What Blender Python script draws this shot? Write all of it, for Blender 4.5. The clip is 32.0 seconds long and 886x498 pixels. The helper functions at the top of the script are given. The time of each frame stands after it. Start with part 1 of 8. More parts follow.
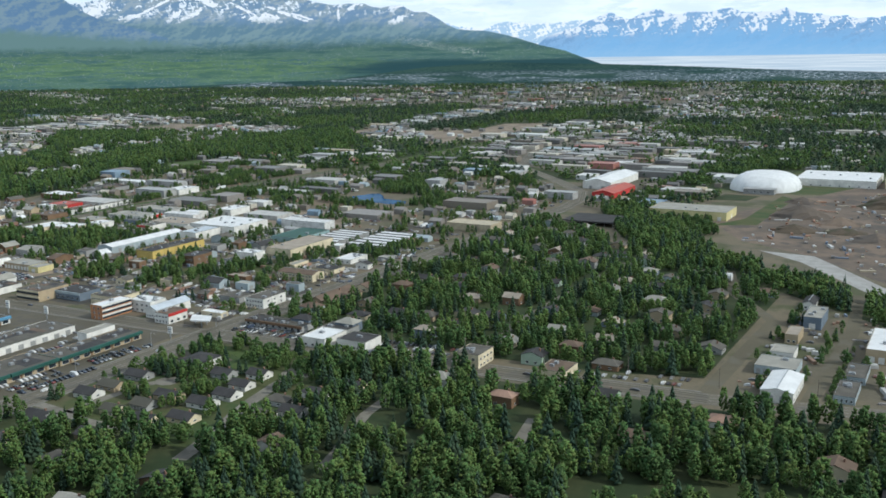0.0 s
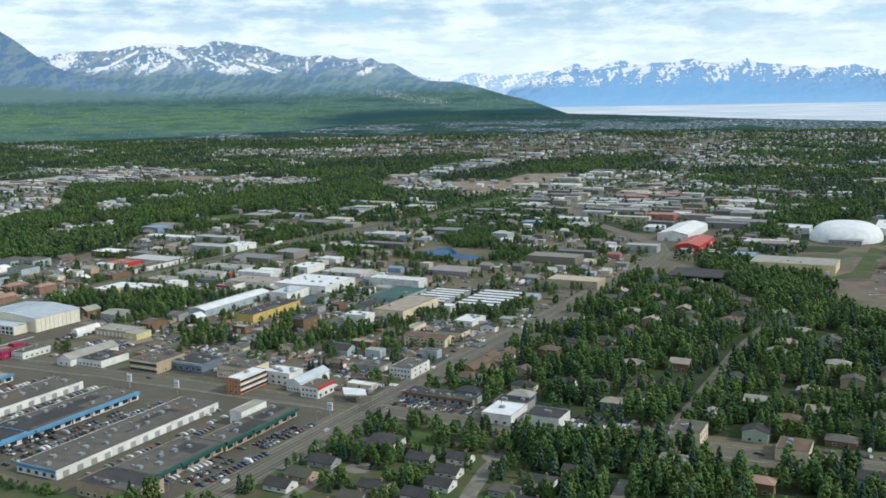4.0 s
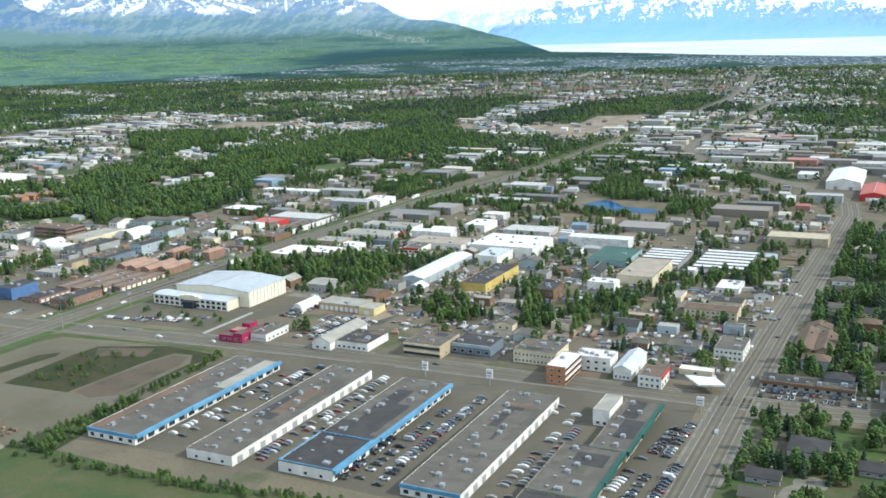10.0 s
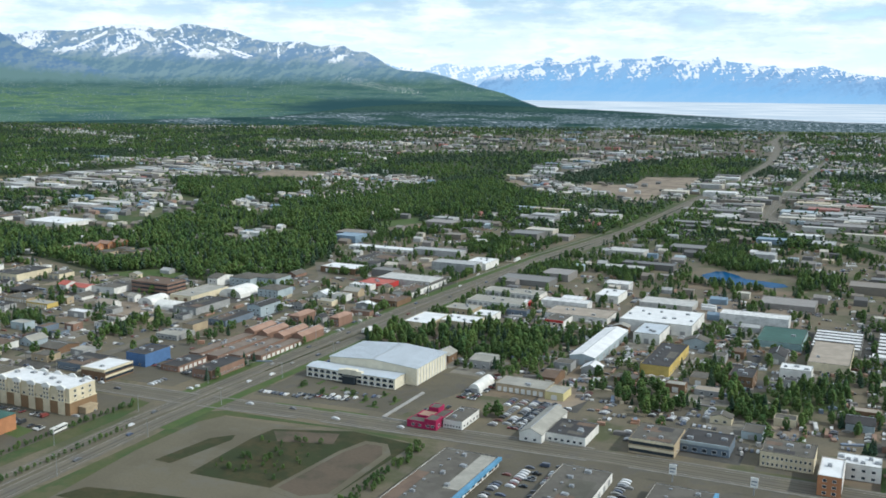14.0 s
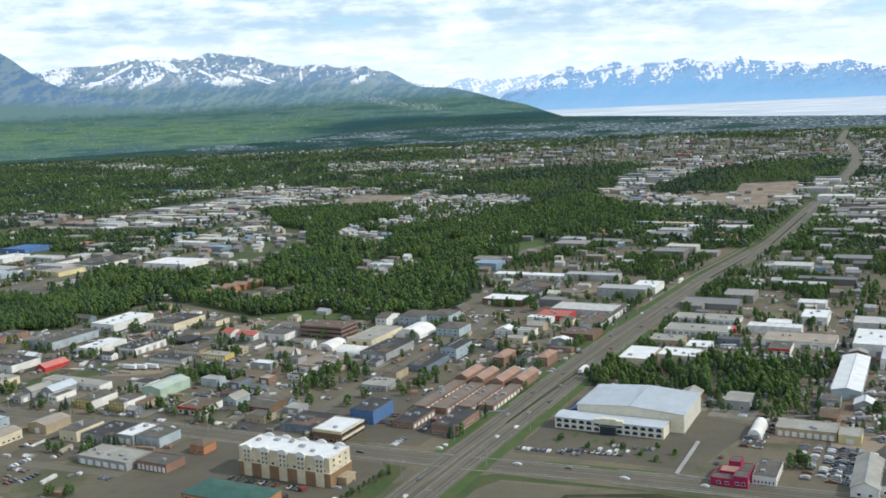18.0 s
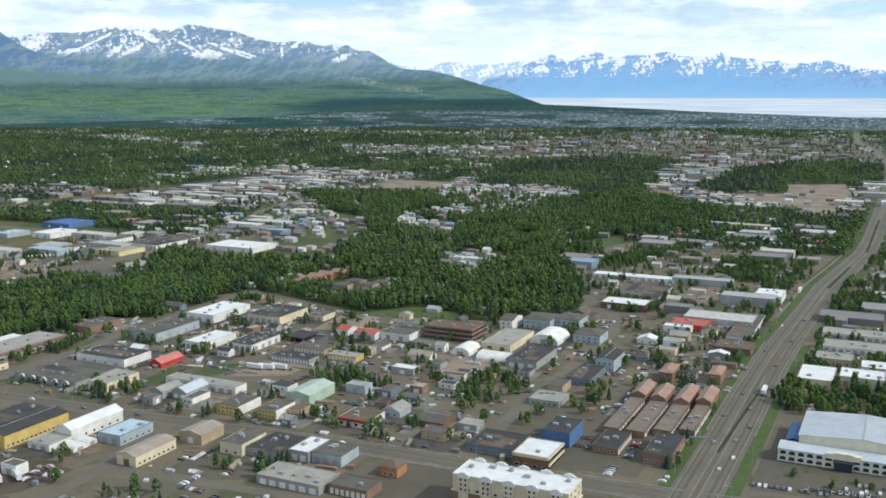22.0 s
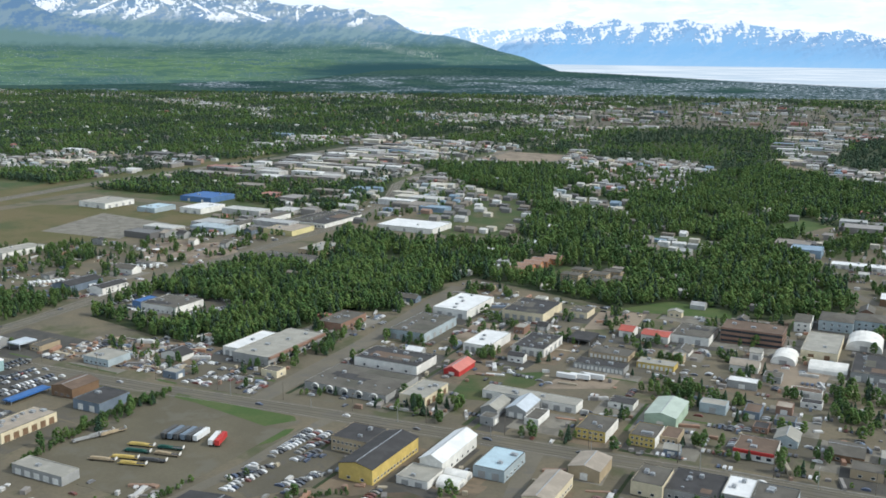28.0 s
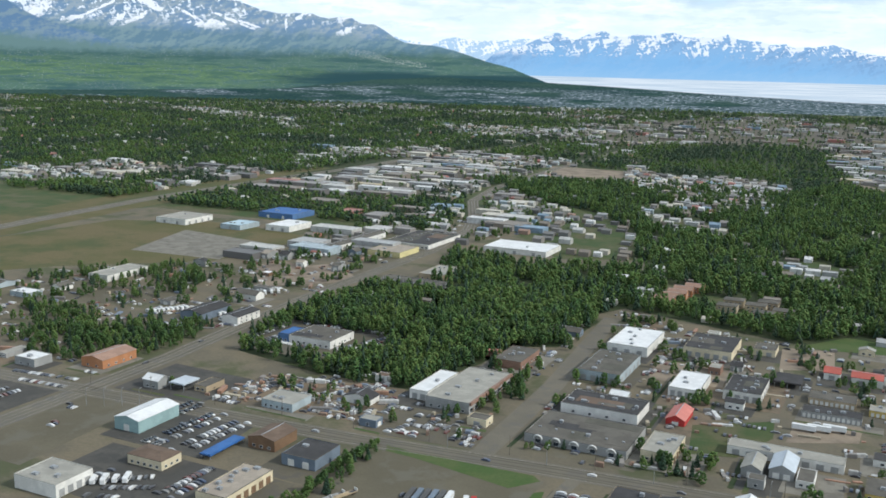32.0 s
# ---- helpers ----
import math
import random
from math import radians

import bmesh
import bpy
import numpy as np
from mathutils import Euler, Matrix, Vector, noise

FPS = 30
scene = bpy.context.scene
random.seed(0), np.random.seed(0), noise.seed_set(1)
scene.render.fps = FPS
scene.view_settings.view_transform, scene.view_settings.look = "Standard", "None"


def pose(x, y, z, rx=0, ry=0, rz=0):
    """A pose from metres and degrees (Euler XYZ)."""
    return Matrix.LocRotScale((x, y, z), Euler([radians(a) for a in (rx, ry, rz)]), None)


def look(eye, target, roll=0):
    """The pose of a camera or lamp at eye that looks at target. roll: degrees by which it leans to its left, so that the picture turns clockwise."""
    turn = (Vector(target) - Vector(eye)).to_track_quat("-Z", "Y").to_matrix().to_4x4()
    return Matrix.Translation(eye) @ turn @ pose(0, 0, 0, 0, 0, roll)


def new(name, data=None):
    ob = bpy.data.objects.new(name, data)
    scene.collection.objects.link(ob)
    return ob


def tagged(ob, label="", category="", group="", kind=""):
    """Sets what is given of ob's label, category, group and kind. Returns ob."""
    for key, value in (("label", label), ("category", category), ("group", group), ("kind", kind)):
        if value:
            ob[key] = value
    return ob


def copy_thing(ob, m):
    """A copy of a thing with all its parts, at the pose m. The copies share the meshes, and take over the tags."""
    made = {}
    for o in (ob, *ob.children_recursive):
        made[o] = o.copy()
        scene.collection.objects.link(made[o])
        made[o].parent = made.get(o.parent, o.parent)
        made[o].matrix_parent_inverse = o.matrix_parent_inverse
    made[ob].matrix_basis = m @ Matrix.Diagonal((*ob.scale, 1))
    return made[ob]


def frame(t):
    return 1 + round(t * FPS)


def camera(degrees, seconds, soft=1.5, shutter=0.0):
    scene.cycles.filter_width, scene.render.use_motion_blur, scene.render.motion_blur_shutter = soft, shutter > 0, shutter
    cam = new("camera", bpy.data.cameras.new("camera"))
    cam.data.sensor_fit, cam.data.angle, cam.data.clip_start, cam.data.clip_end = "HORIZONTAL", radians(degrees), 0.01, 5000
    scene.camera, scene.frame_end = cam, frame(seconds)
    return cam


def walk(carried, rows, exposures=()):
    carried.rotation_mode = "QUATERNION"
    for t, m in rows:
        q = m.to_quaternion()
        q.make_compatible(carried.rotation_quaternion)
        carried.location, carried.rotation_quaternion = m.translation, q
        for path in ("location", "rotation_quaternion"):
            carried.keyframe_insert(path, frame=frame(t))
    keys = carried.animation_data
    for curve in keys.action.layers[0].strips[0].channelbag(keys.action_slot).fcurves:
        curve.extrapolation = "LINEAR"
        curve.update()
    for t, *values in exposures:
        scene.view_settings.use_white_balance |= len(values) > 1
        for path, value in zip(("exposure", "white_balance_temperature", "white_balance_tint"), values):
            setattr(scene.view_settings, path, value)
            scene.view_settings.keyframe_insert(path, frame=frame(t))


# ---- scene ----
cam = camera(48.82, 32.0, soft=1.7)
walk(cam, [
    (0.0, pose(548.01, 30.18, 174.36, 78.542, 0.813, 28.881)),
    (0.5, pose(531.92, 29.05, 174.20, 80.544, 0.349, 27.308)),
    (1.0, pose(515.55, 27.68, 173.94, 80.543, 0.156, 25.933)),
    (1.5, pose(498.80, 26.05, 173.64, 80.217, 0.498, 25.405)),
    (2.0, pose(481.91, 24.45, 173.56, 79.955, 0.522, 25.554)),
    (2.5, pose(464.93, 22.88, 173.71, 79.616, 0.672, 26.209)),
    (3.0, pose(447.85, 21.40, 174.02, 80.197, 0.865, 26.800)),
    (3.5, pose(430.63, 19.97, 174.44, 80.859, 0.982, 27.054)),
    (5.5, pose(360.20, 16.39, 175.93, 82.259, 1.525, 26.625)),
    (6.0, pose(342.55, 14.61, 176.20, 81.063, 2.053, 26.917)),
    (6.5, pose(324.97, 12.91, 176.75, 79.972, 2.438, 27.244)),
    (7.0, pose(307.53, 11.38, 177.51, 79.341, 2.740, 27.514)),
    (7.5, pose(289.71, 9.93, 178.42, 79.488, 2.902, 27.797)),
    (8.0, pose(271.82, 8.62, 179.06, 79.571, 3.074, 27.410)),
    (8.5, pose(254.00, 7.59, 179.37, 78.795, 2.776, 26.880)),
    (9.0, pose(236.30, 6.91, 179.62, 78.062, 3.466, 26.782)),
    (9.5, pose(218.51, 6.65, 180.09, 77.678, 2.146, 25.886)),
    (10.0, pose(200.26, 6.66, 180.82, 77.897, 1.576, 25.983)),
    (10.5, pose(181.58, 6.74, 181.91, 79.791, 1.071, 26.187)),
    (11.0, pose(163.39, 6.49, 182.73, 80.646, 1.696, 26.240)),
    (11.5, pose(145.53, 5.97, 183.56, 80.518, 1.607, 26.368)),
    (12.0, pose(127.81, 4.89, 183.89, 79.680, 1.312, 26.678)),
    (12.5, pose(109.64, 3.80, 184.51, 77.519, 1.195, 27.696)),
    (13.0, pose(91.28, 3.25, 185.40, 77.938, 0.587, 28.287)),
    (13.5, pose(73.10, 2.99, 185.92, 78.970, -0.109, 27.173)),
    (14.0, pose(54.84, 2.64, 186.41, 80.834, -0.550, 25.392)),
    (14.5, pose(36.69, 1.90, 186.90, 80.604, 0.167, 25.110)),
    (15.0, pose(18.38, 1.01, 187.92, 79.555, 0.996, 26.123)),
    (15.5, pose(0.01, 0.00, 188.97, 81.122, 1.179, 26.604)),
    (17.5, pose(-71.00, -4.61, 192.97, 81.891, 2.932, 26.423)),
    (18.0, pose(-89.45, -5.75, 194.33, 81.716, 2.571, 26.728)),
    (18.5, pose(-108.02, -6.76, 195.73, 81.678, 2.208, 26.703)),
    (19.0, pose(-126.21, -7.57, 196.73, 81.890, 1.746, 26.200)),
    (19.5, pose(-144.22, -8.13, 197.44, 81.501, 1.330, 25.833)),
    (20.0, pose(-162.38, -8.48, 198.08, 80.924, 1.054, 25.711)),
    (20.5, pose(-180.86, -8.84, 198.57, 81.339, 0.409, 25.198)),
    (21.0, pose(-199.52, -9.10, 198.90, 81.588, -0.230, 25.043)),
    (21.5, pose(-218.55, -9.39, 199.43, 81.231, 0.180, 25.172)),
    (22.0, pose(-237.05, -9.59, 199.83, 80.735, 0.004, 25.605)),
    (22.5, pose(-255.51, -10.04, 199.91, 81.133, -0.101, 25.501)),
    (23.0, pose(-274.21, -10.80, 199.85, 80.866, -0.378, 25.475)),
    (23.5, pose(-293.23, -11.72, 200.12, 80.169, -0.259, 25.826)),
    (24.0, pose(-312.55, -12.31, 201.54, 78.866, 0.089, 26.842)),
    (24.5, pose(-331.72, -12.75, 203.21, 80.867, -0.620, 27.380)),
    (26.5, pose(-405.54, -17.52, 202.38, 78.646, -1.005, 25.555)),
    (27.0, pose(-424.36, -18.10, 202.14, 78.438, -1.033, 25.763)),
    (27.5, pose(-443.53, -18.56, 202.04, 78.363, -0.407, 26.038)),
    (28.0, pose(-462.94, -18.95, 201.93, 78.768, -0.600, 26.517)),
    (28.5, pose(-482.20, -19.26, 201.65, 79.755, -1.012, 26.850)),
    (29.0, pose(-501.48, -19.66, 201.44, 79.648, -0.346, 26.955)),
    (29.5, pose(-520.61, -20.16, 201.54, 79.549, -0.334, 26.902)),
    (30.0, pose(-539.48, -20.78, 202.02, 79.547, -0.488, 26.860)),
    (30.5, pose(-558.17, -21.67, 202.36, 79.289, -0.347, 26.861)),
    (31.0, pose(-576.83, -22.81, 202.41, 79.260, -0.666, 26.250)),
    (31.5, pose(-595.75, -24.10, 202.58, 78.435, -0.694, 25.814)),
    (32.0, pose(-614.70, -25.42, 202.71, 79.351, -1.370, 25.842)),
], [(t, e, 5700.0 if t < 16 else 5820.0, 5.0 if t < 16 else 7.5) for t, e in (
    (0.0, -0.06), (3.0, -0.06), (6.0, -0.05), (7.0, -0.1), (8.0, -0.1), (9.0, 0.06), (9.6, 0.35), (10.0, 0.58), (10.5, 0.45), (11.0, 0.34), (12.0, 0.02), (13.0, 0.14),
    (15.0, 0.0), (18.0, 0.06), (24.0, 0.05), (27.0, 0.13), (28.0, 0.14), (29.0, 0.03), (31.0, -0.05), (32.0, 0.05))])

# ---- world: sky with clouds, far ranges and inlet ----
SUN_AZ = 80.0      # degrees clockwise from +y
SUN_EL = 38.0


class Node:
    """A value in a node tree that can be added, multiplied and compared."""
    tree = None

    def __init__(self, socket):
        self.s = socket

    @staticmethod
    def math(op, *args, clamp=False):
        n = Node.tree.nodes.new("ShaderNodeMath")
        n.operation, n.use_clamp = op, clamp
        for i, a in enumerate(args):
            if isinstance(a, Node):
                Node.tree.links.new(a.s, n.inputs[i])
            else:
                n.inputs[i].default_value = a
        return Node(n.outputs[0])

    def __add__(self, o): return Node.math("ADD", self, o)
    def __radd__(self, o): return Node.math("ADD", self, o)
    def __sub__(self, o): return Node.math("SUBTRACT", self, o)
    def __rsub__(self, o): return Node.math("SUBTRACT", o, self)
    def __mul__(self, o): return Node.math("MULTIPLY", self, o)
    def __rmul__(self, o): return Node.math("MULTIPLY", self, o)
    def __truediv__(self, o): return Node.math("DIVIDE", self, o)


def step(v, lo, hi):
    """A smooth step of v from lo to hi."""
    n = Node.tree.nodes.new("ShaderNodeMapRange")
    n.interpolation_type = "SMOOTHSTEP"
    for i, a in enumerate((v, lo, hi, 0.0, 1.0)):
        if isinstance(a, Node):
            Node.tree.links.new(a.s, n.inputs[i])
        else:
            n.inputs[i].default_value = a
    return Node(n.outputs[0])


def mix(k, a, b, blend="MIX"):
    """Colour a, and b where k is one."""
    n = Node.tree.nodes.new("ShaderNodeMix")
    n.data_type, n.blend_type, n.clamp_factor = "RGBA", blend, True
    for i, v in ((0, k), (6, a), (7, b)):
        if isinstance(v, Node):
            Node.tree.links.new(v.s, n.inputs[i])
        elif i == 0:
            n.inputs[i].default_value = v
        else:
            n.inputs[i].default_value = (*v, 1)
    return Node(n.outputs[2])


def vec(x, y, z):
    n = Node.tree.nodes.new("ShaderNodeCombineXYZ")
    for i, a in enumerate((x, y, z)):
        if isinstance(a, Node):
            Node.tree.links.new(a.s, n.inputs[i])
        else:
            n.inputs[i].default_value = a
    return Node(n.outputs[0])


def fuzz(v, scale, detail=4.0, rough=0.55, colour=False):
    n = Node.tree.nodes.new("ShaderNodeTexNoise")
    if v is not None:
        Node.tree.links.new(v.s, n.inputs["Vector"])
    n.inputs["Scale"].default_value, n.inputs["Detail"].default_value, n.inputs["Roughness"].default_value = scale, detail, rough
    return Node(n.outputs["Color" if colour else "Fac"])


def profile(v, lo, hi, points, down=-2.0, up=5.0):
    """A curve through (azimuth, elevation) points."""
    c = Node.tree.nodes.new("ShaderNodeFloatCurve")
    cu = c.mapping.curves[0]
    pts = [((a - lo) / (hi - lo), (e - down) / (up - down)) for a, e in points]
    cu.points[0].location, cu.points[1].location = pts[0], pts[-1]
    for p in pts[1:-1]:
        cu.points.new(*p)
    for p in cu.points:
        p.handle_type = "VECTOR"
    c.mapping.update()
    Node.tree.links.new(((v - lo) / (hi - lo)).s, c.inputs["Value"])
    return Node(c.outputs[0]) * (up - down) + down


world = bpy.data.worlds.new("world")
scene.world = world
world.use_nodes = True
Node.tree = world.node_tree
world.node_tree.nodes.clear()
coord = world.node_tree.nodes.new("ShaderNodeTexCoord")
split = world.node_tree.nodes.new("ShaderNodeSeparateXYZ")
world.node_tree.links.new(coord.outputs["Generated"], split.inputs[0])
dx, dy, dz = (Node(split.outputs[i]) for i in range(3))
azim = Node.math("ARCTAN2", dx, dy) * (180 / math.pi)
elev = Node.math("ARCSINE", dz) * (180 / math.pi)

sky = world.node_tree.nodes.new("ShaderNodeTexSky")
sky.sky_type, sky.sun_disc = "NISHITA", False
sky.sun_elevation, sky.sun_rotation = radians(SUN_EL), radians(SUN_AZ)
sky.air_density, sky.dust_density = 1.0, 1.5
base = mix(1.0, Node(sky.outputs[0]), (0.10, 0.10, 0.10), "MULTIPLY")
# layered clouds, drawn out level near the horizon
c1 = fuzz(vec(azim * 0.11, elev * 0.34, 0.0), 1.5, 8, 0.62)
c2 = fuzz(vec(azim * 0.045 + 7.0, elev * 0.42, 3.0), 2.2, 5, 0.5)
c3 = fuzz(vec(azim * 0.22, elev * 0.9, 6.0), 1.6, 6, 0.6)
cover = step(c1 * 0.6 + c2 * 0.4, 0.36, 0.46)
cloud = mix(step(c1 * 0.55 + c2 * 0.25 + c3 * 0.2, 0.42, 0.58), (0.56, 0.69, 0.78), (1.08, 1.12, 1.11))
air = mix(cover * 0.95, mix(0.75, base, (0.60, 0.88, 1.02)), cloud)
air = mix(step(elev, 12.0, 40.0), air, mix(cover * 0.75, base, (0.80, 0.84, 0.88)))
# thin bright veil low over the ranges, and small grey wisps in it
air = mix(step(elev + (c1 - 0.5) * 5.0, 5.0, 1.8) * 0.6, air, (1.08, 1.11, 1.10))
air = mix(step(c3, 0.55, 0.66) * step(elev, 1.6, 2.2) * step(elev, 5.5, 3.5) * 0.5, air, (0.66, 0.78, 0.86))

ridge = fuzz(vec(azim * 0.9, elev * 0.9, 1.0), 2.4, 6, 0.6)
streak = fuzz(vec(azim * 0.55 + elev * 0.5, elev * 1.1, 5.0), 2.2, 5, 0.62)
fine = fuzz(vec(azim * 2.0, elev * 4.0, 9.0), 2.0, 4, 0.6)
jag = (fuzz(vec(azim * 1.6, 0.0, 2.0), 2.4, 6, 0.65) - 0.5) * 0.22


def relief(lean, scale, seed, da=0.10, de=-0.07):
    """How far a spur faces the painted light: the slope of an uneven face."""
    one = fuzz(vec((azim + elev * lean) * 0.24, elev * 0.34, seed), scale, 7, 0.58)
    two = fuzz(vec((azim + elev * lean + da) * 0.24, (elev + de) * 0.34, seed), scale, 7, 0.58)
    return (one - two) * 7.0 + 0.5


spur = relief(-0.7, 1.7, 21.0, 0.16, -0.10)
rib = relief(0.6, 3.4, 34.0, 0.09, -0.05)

far_top = profile(azim, -32, -20, [
    (-32, 1.2), (-29.71, 1.62), (-28.57, 1.57), (-28.09, 1.39), (-26.46, 1.26), (-26.13, 1.38), (-25.63, 1.55), (-25.14, 1.63), (-24.65, 1.55), (-24.16, 1.56),
    (-23.67, 1.41), (-23.02, 1.55), (-22.53, 1.43), (-22.2, 1.58), (-21.55, 1.62), (-20.26, 1.63), (-20, 1.6)]) + jag * 0.8
# pale haze blue is painted in between the snow of the farthest range
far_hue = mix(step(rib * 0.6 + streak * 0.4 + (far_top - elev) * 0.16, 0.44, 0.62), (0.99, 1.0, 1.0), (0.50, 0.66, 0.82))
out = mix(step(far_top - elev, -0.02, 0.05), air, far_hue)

right_top = profile(azim, -26, 12, [
    (-26, -1.0), (-24.22, -0.48), (-23.38, 0.37), (-22.88, 0.77), (-22.22, 1.0), (-21.4, 1.19), (-20.59, 1.57), (-19.61, 1.98), (-19.29, 2.0), (-18.81, 1.76), (-18.33, 1.61),
    (-17.53, 1.98), (-17.05, 2.12), (-16.58, 2.13), (-16.36, 1.93), (-15.64, 1.84), (-14.85, 1.99), (-13.92, 1.91), (-13.46, 2.08), (-12.93, 2.12), (-12.07, 1.86),
    (-10.56, 1.91), (-10.02, 2.09), (-9.37, 1.79), (-8.19, 1.7), (-7.6, 1.54), (-6.88, 1.6), (-6.59, 1.43), (-5.31, 1.46), (-4.47, 1.59), (-3.63, 1.34), (-2.59, 1.11),
    (0, 0.9), (6, 1.1), (12, 0.8)]) + jag * 0.35
below = right_top - elev
snow = step(rib * 0.62 + streak * 0.38 - below * 0.22 - step(azim, -10.0, -5.0) * 0.08, 0.40, 0.47) * step(elev, 0.55, 1.0)
# distance haze is painted into these blues, paler toward the foot
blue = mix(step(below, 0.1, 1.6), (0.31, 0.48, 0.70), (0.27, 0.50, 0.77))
# ridge shading, darker and lighter, is painted along ribs and spurs
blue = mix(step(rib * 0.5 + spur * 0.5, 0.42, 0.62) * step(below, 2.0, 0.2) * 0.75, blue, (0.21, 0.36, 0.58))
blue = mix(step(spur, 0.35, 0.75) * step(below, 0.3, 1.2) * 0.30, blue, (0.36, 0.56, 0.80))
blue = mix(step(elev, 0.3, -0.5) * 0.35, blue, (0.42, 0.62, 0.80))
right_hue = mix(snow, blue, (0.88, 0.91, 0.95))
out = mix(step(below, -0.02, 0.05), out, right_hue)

# the inlet, and the flat land on this side of it
sea = mix(step(fuzz(vec(azim * 0.08, elev * 6.0, 2.0), 3.0, 4), 0.40, 0.62), (0.58, 0.66, 0.73), (0.76, 0.80, 0.83))
out = mix(step(elev, -0.43, -0.49), out, sea)

left_top = profile(azim, -64, -18, [
    (-64, 2.3), (-52.3, 2.65), (-49.6, 2.71), (-48.3, 2.86), (-47.7, 3.03), (-45.87, 3.05), (-44.98, 3.15), (-44.38, 3.32), (-43.63, 3.43), (-42.87, 3.47), (-41.67, 3.38), (-41.37, 3.25),
    (-40.6, 3.32), (-40.19, 3.5), (-39.88, 3.58), (-38.89, 3.53), (-37.96, 3.38), (-37.64, 3.46), (-37.19, 3.2), (-36.26, 2.86), (-35.16, 2.66), (-34.35, 2.73), (-33.32, 2.73), (-32.98, 2.56),
    (-32.43, 2.48), (-31.39, 2.63), (-31.13, 2.56), (-30.5, 2.22), (-29.85, 2.23), (-29.37, 1.99), (-28.58, 1.47), (-28.09, 1.26), (-27.44, 1.17), (-26.46, 1.13), (-25.16, 0.86),
    (-23.38, 0.3), (-21.92, -0.04), (-20.79, -0.48), (-19.67, -0.87), (-18, -1.3)]) + jag * 0.3
drop = left_top - elev
# lit and shaded spur sides and bluish haze are painted into the rock
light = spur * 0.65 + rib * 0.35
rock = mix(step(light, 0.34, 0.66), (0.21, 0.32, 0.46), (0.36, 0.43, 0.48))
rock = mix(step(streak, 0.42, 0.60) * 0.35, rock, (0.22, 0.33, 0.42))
# thin snow in the gullies, then the large snow fields: azimuth, elevation, half width, half height, slope
rock = mix(step(rib * 0.7 + streak * 0.3 + step(azim, -38.0, -44.0) * 0.03, 0.66, 0.71) * step(elev + (ridge - 0.5), 1.8, 2.5), rock, (0.86, 0.90, 0.94))
wob = fuzz(vec(azim * 1.5, elev * 2.2, 12.0), 2.0, 5, 0.70)
for sa, se, sw, sh, sk in ((-47.9, 2.50, 0.75, 0.42, 0.35), (-45.9, 2.10, 1.1, 0.11, 0.16), (-45.1, 2.48, 1.3, 0.07, 0.50), (-42.6, 3.33, 1.5, 0.13, -0.03), (-42.2, 2.95, 0.8, 0.20, -0.4),
                           (-43.9, 2.10, 0.45, 0.20, 0.5), (-43.1, 2.09, 0.65, 0.15, 0.5), (-39.0, 1.95, 1.0, 0.26, -0.12), (-39.9, 2.35, 0.9, 0.09, -0.5), (-37.7, 2.18, 1.0, 0.10, -0.36),
                           (-38.1, 3.38, 0.9, 0.07, -0.1), (-31.5, 1.74, 0.65, 0.17, 0.45), (-31.4, 2.52, 0.6, 0.07, 0.2), (-34.8, 2.15, 0.08, 0.35, 0.0), (-36.9, 2.05, 0.7, 0.06, -0.3), (-33.9, 2.60, 0.35, 0.12, 0.6)):
    u, w = (azim - sa) / sw, (elev - se - (azim - sa) * sk) / sh
    rock = mix(step(u * u + w * w + (wob - 0.5) * 6.0 + (rib - 0.5) * 2.0, 0.95, 0.70), rock, (0.93, 0.94, 0.96))
# lower slopes carry the same painted light and haze
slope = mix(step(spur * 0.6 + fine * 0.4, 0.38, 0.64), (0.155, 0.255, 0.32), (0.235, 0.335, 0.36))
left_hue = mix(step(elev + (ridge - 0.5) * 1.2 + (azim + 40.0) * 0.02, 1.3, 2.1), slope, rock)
# wooded foothills: sunlit and cloud-shaded belts painted in, a stipple of crowns, scattered homes
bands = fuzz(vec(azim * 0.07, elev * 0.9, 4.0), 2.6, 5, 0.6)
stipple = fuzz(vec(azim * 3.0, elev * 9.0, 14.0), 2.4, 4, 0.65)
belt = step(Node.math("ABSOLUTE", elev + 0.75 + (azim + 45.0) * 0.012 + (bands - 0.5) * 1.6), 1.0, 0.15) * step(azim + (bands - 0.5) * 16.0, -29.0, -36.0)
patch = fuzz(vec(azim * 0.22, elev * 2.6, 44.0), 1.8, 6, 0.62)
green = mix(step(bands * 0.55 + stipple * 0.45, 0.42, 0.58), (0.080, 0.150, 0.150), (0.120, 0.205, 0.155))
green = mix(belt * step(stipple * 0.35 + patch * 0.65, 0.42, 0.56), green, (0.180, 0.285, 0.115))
# broad shadow patches painted over the green
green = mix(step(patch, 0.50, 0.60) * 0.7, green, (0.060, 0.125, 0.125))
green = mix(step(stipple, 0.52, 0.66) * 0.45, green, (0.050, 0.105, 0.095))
speck = fuzz(vec(azim * 5.0, elev * 16.0, 3.0), 2.0, 2, 0.5)
homes = step(speck * 0.7 + stipple * 0.3, 0.545, 0.59) * step(Node.math("ABSOLUTE", elev - 0.36 + (azim + 29.4) * 0.18 + (bands - 0.5) * 0.5), 0.30, 0.06) * step(Node.math("ABSOLUTE", azim + 29.0), 3.2, 1.2)
green = mix(step(speck, 0.635, 0.68) * step(patch, 0.60, 0.48) * 0.75, green, (0.52, 0.56, 0.53))
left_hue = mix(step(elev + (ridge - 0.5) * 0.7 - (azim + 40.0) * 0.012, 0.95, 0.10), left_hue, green)
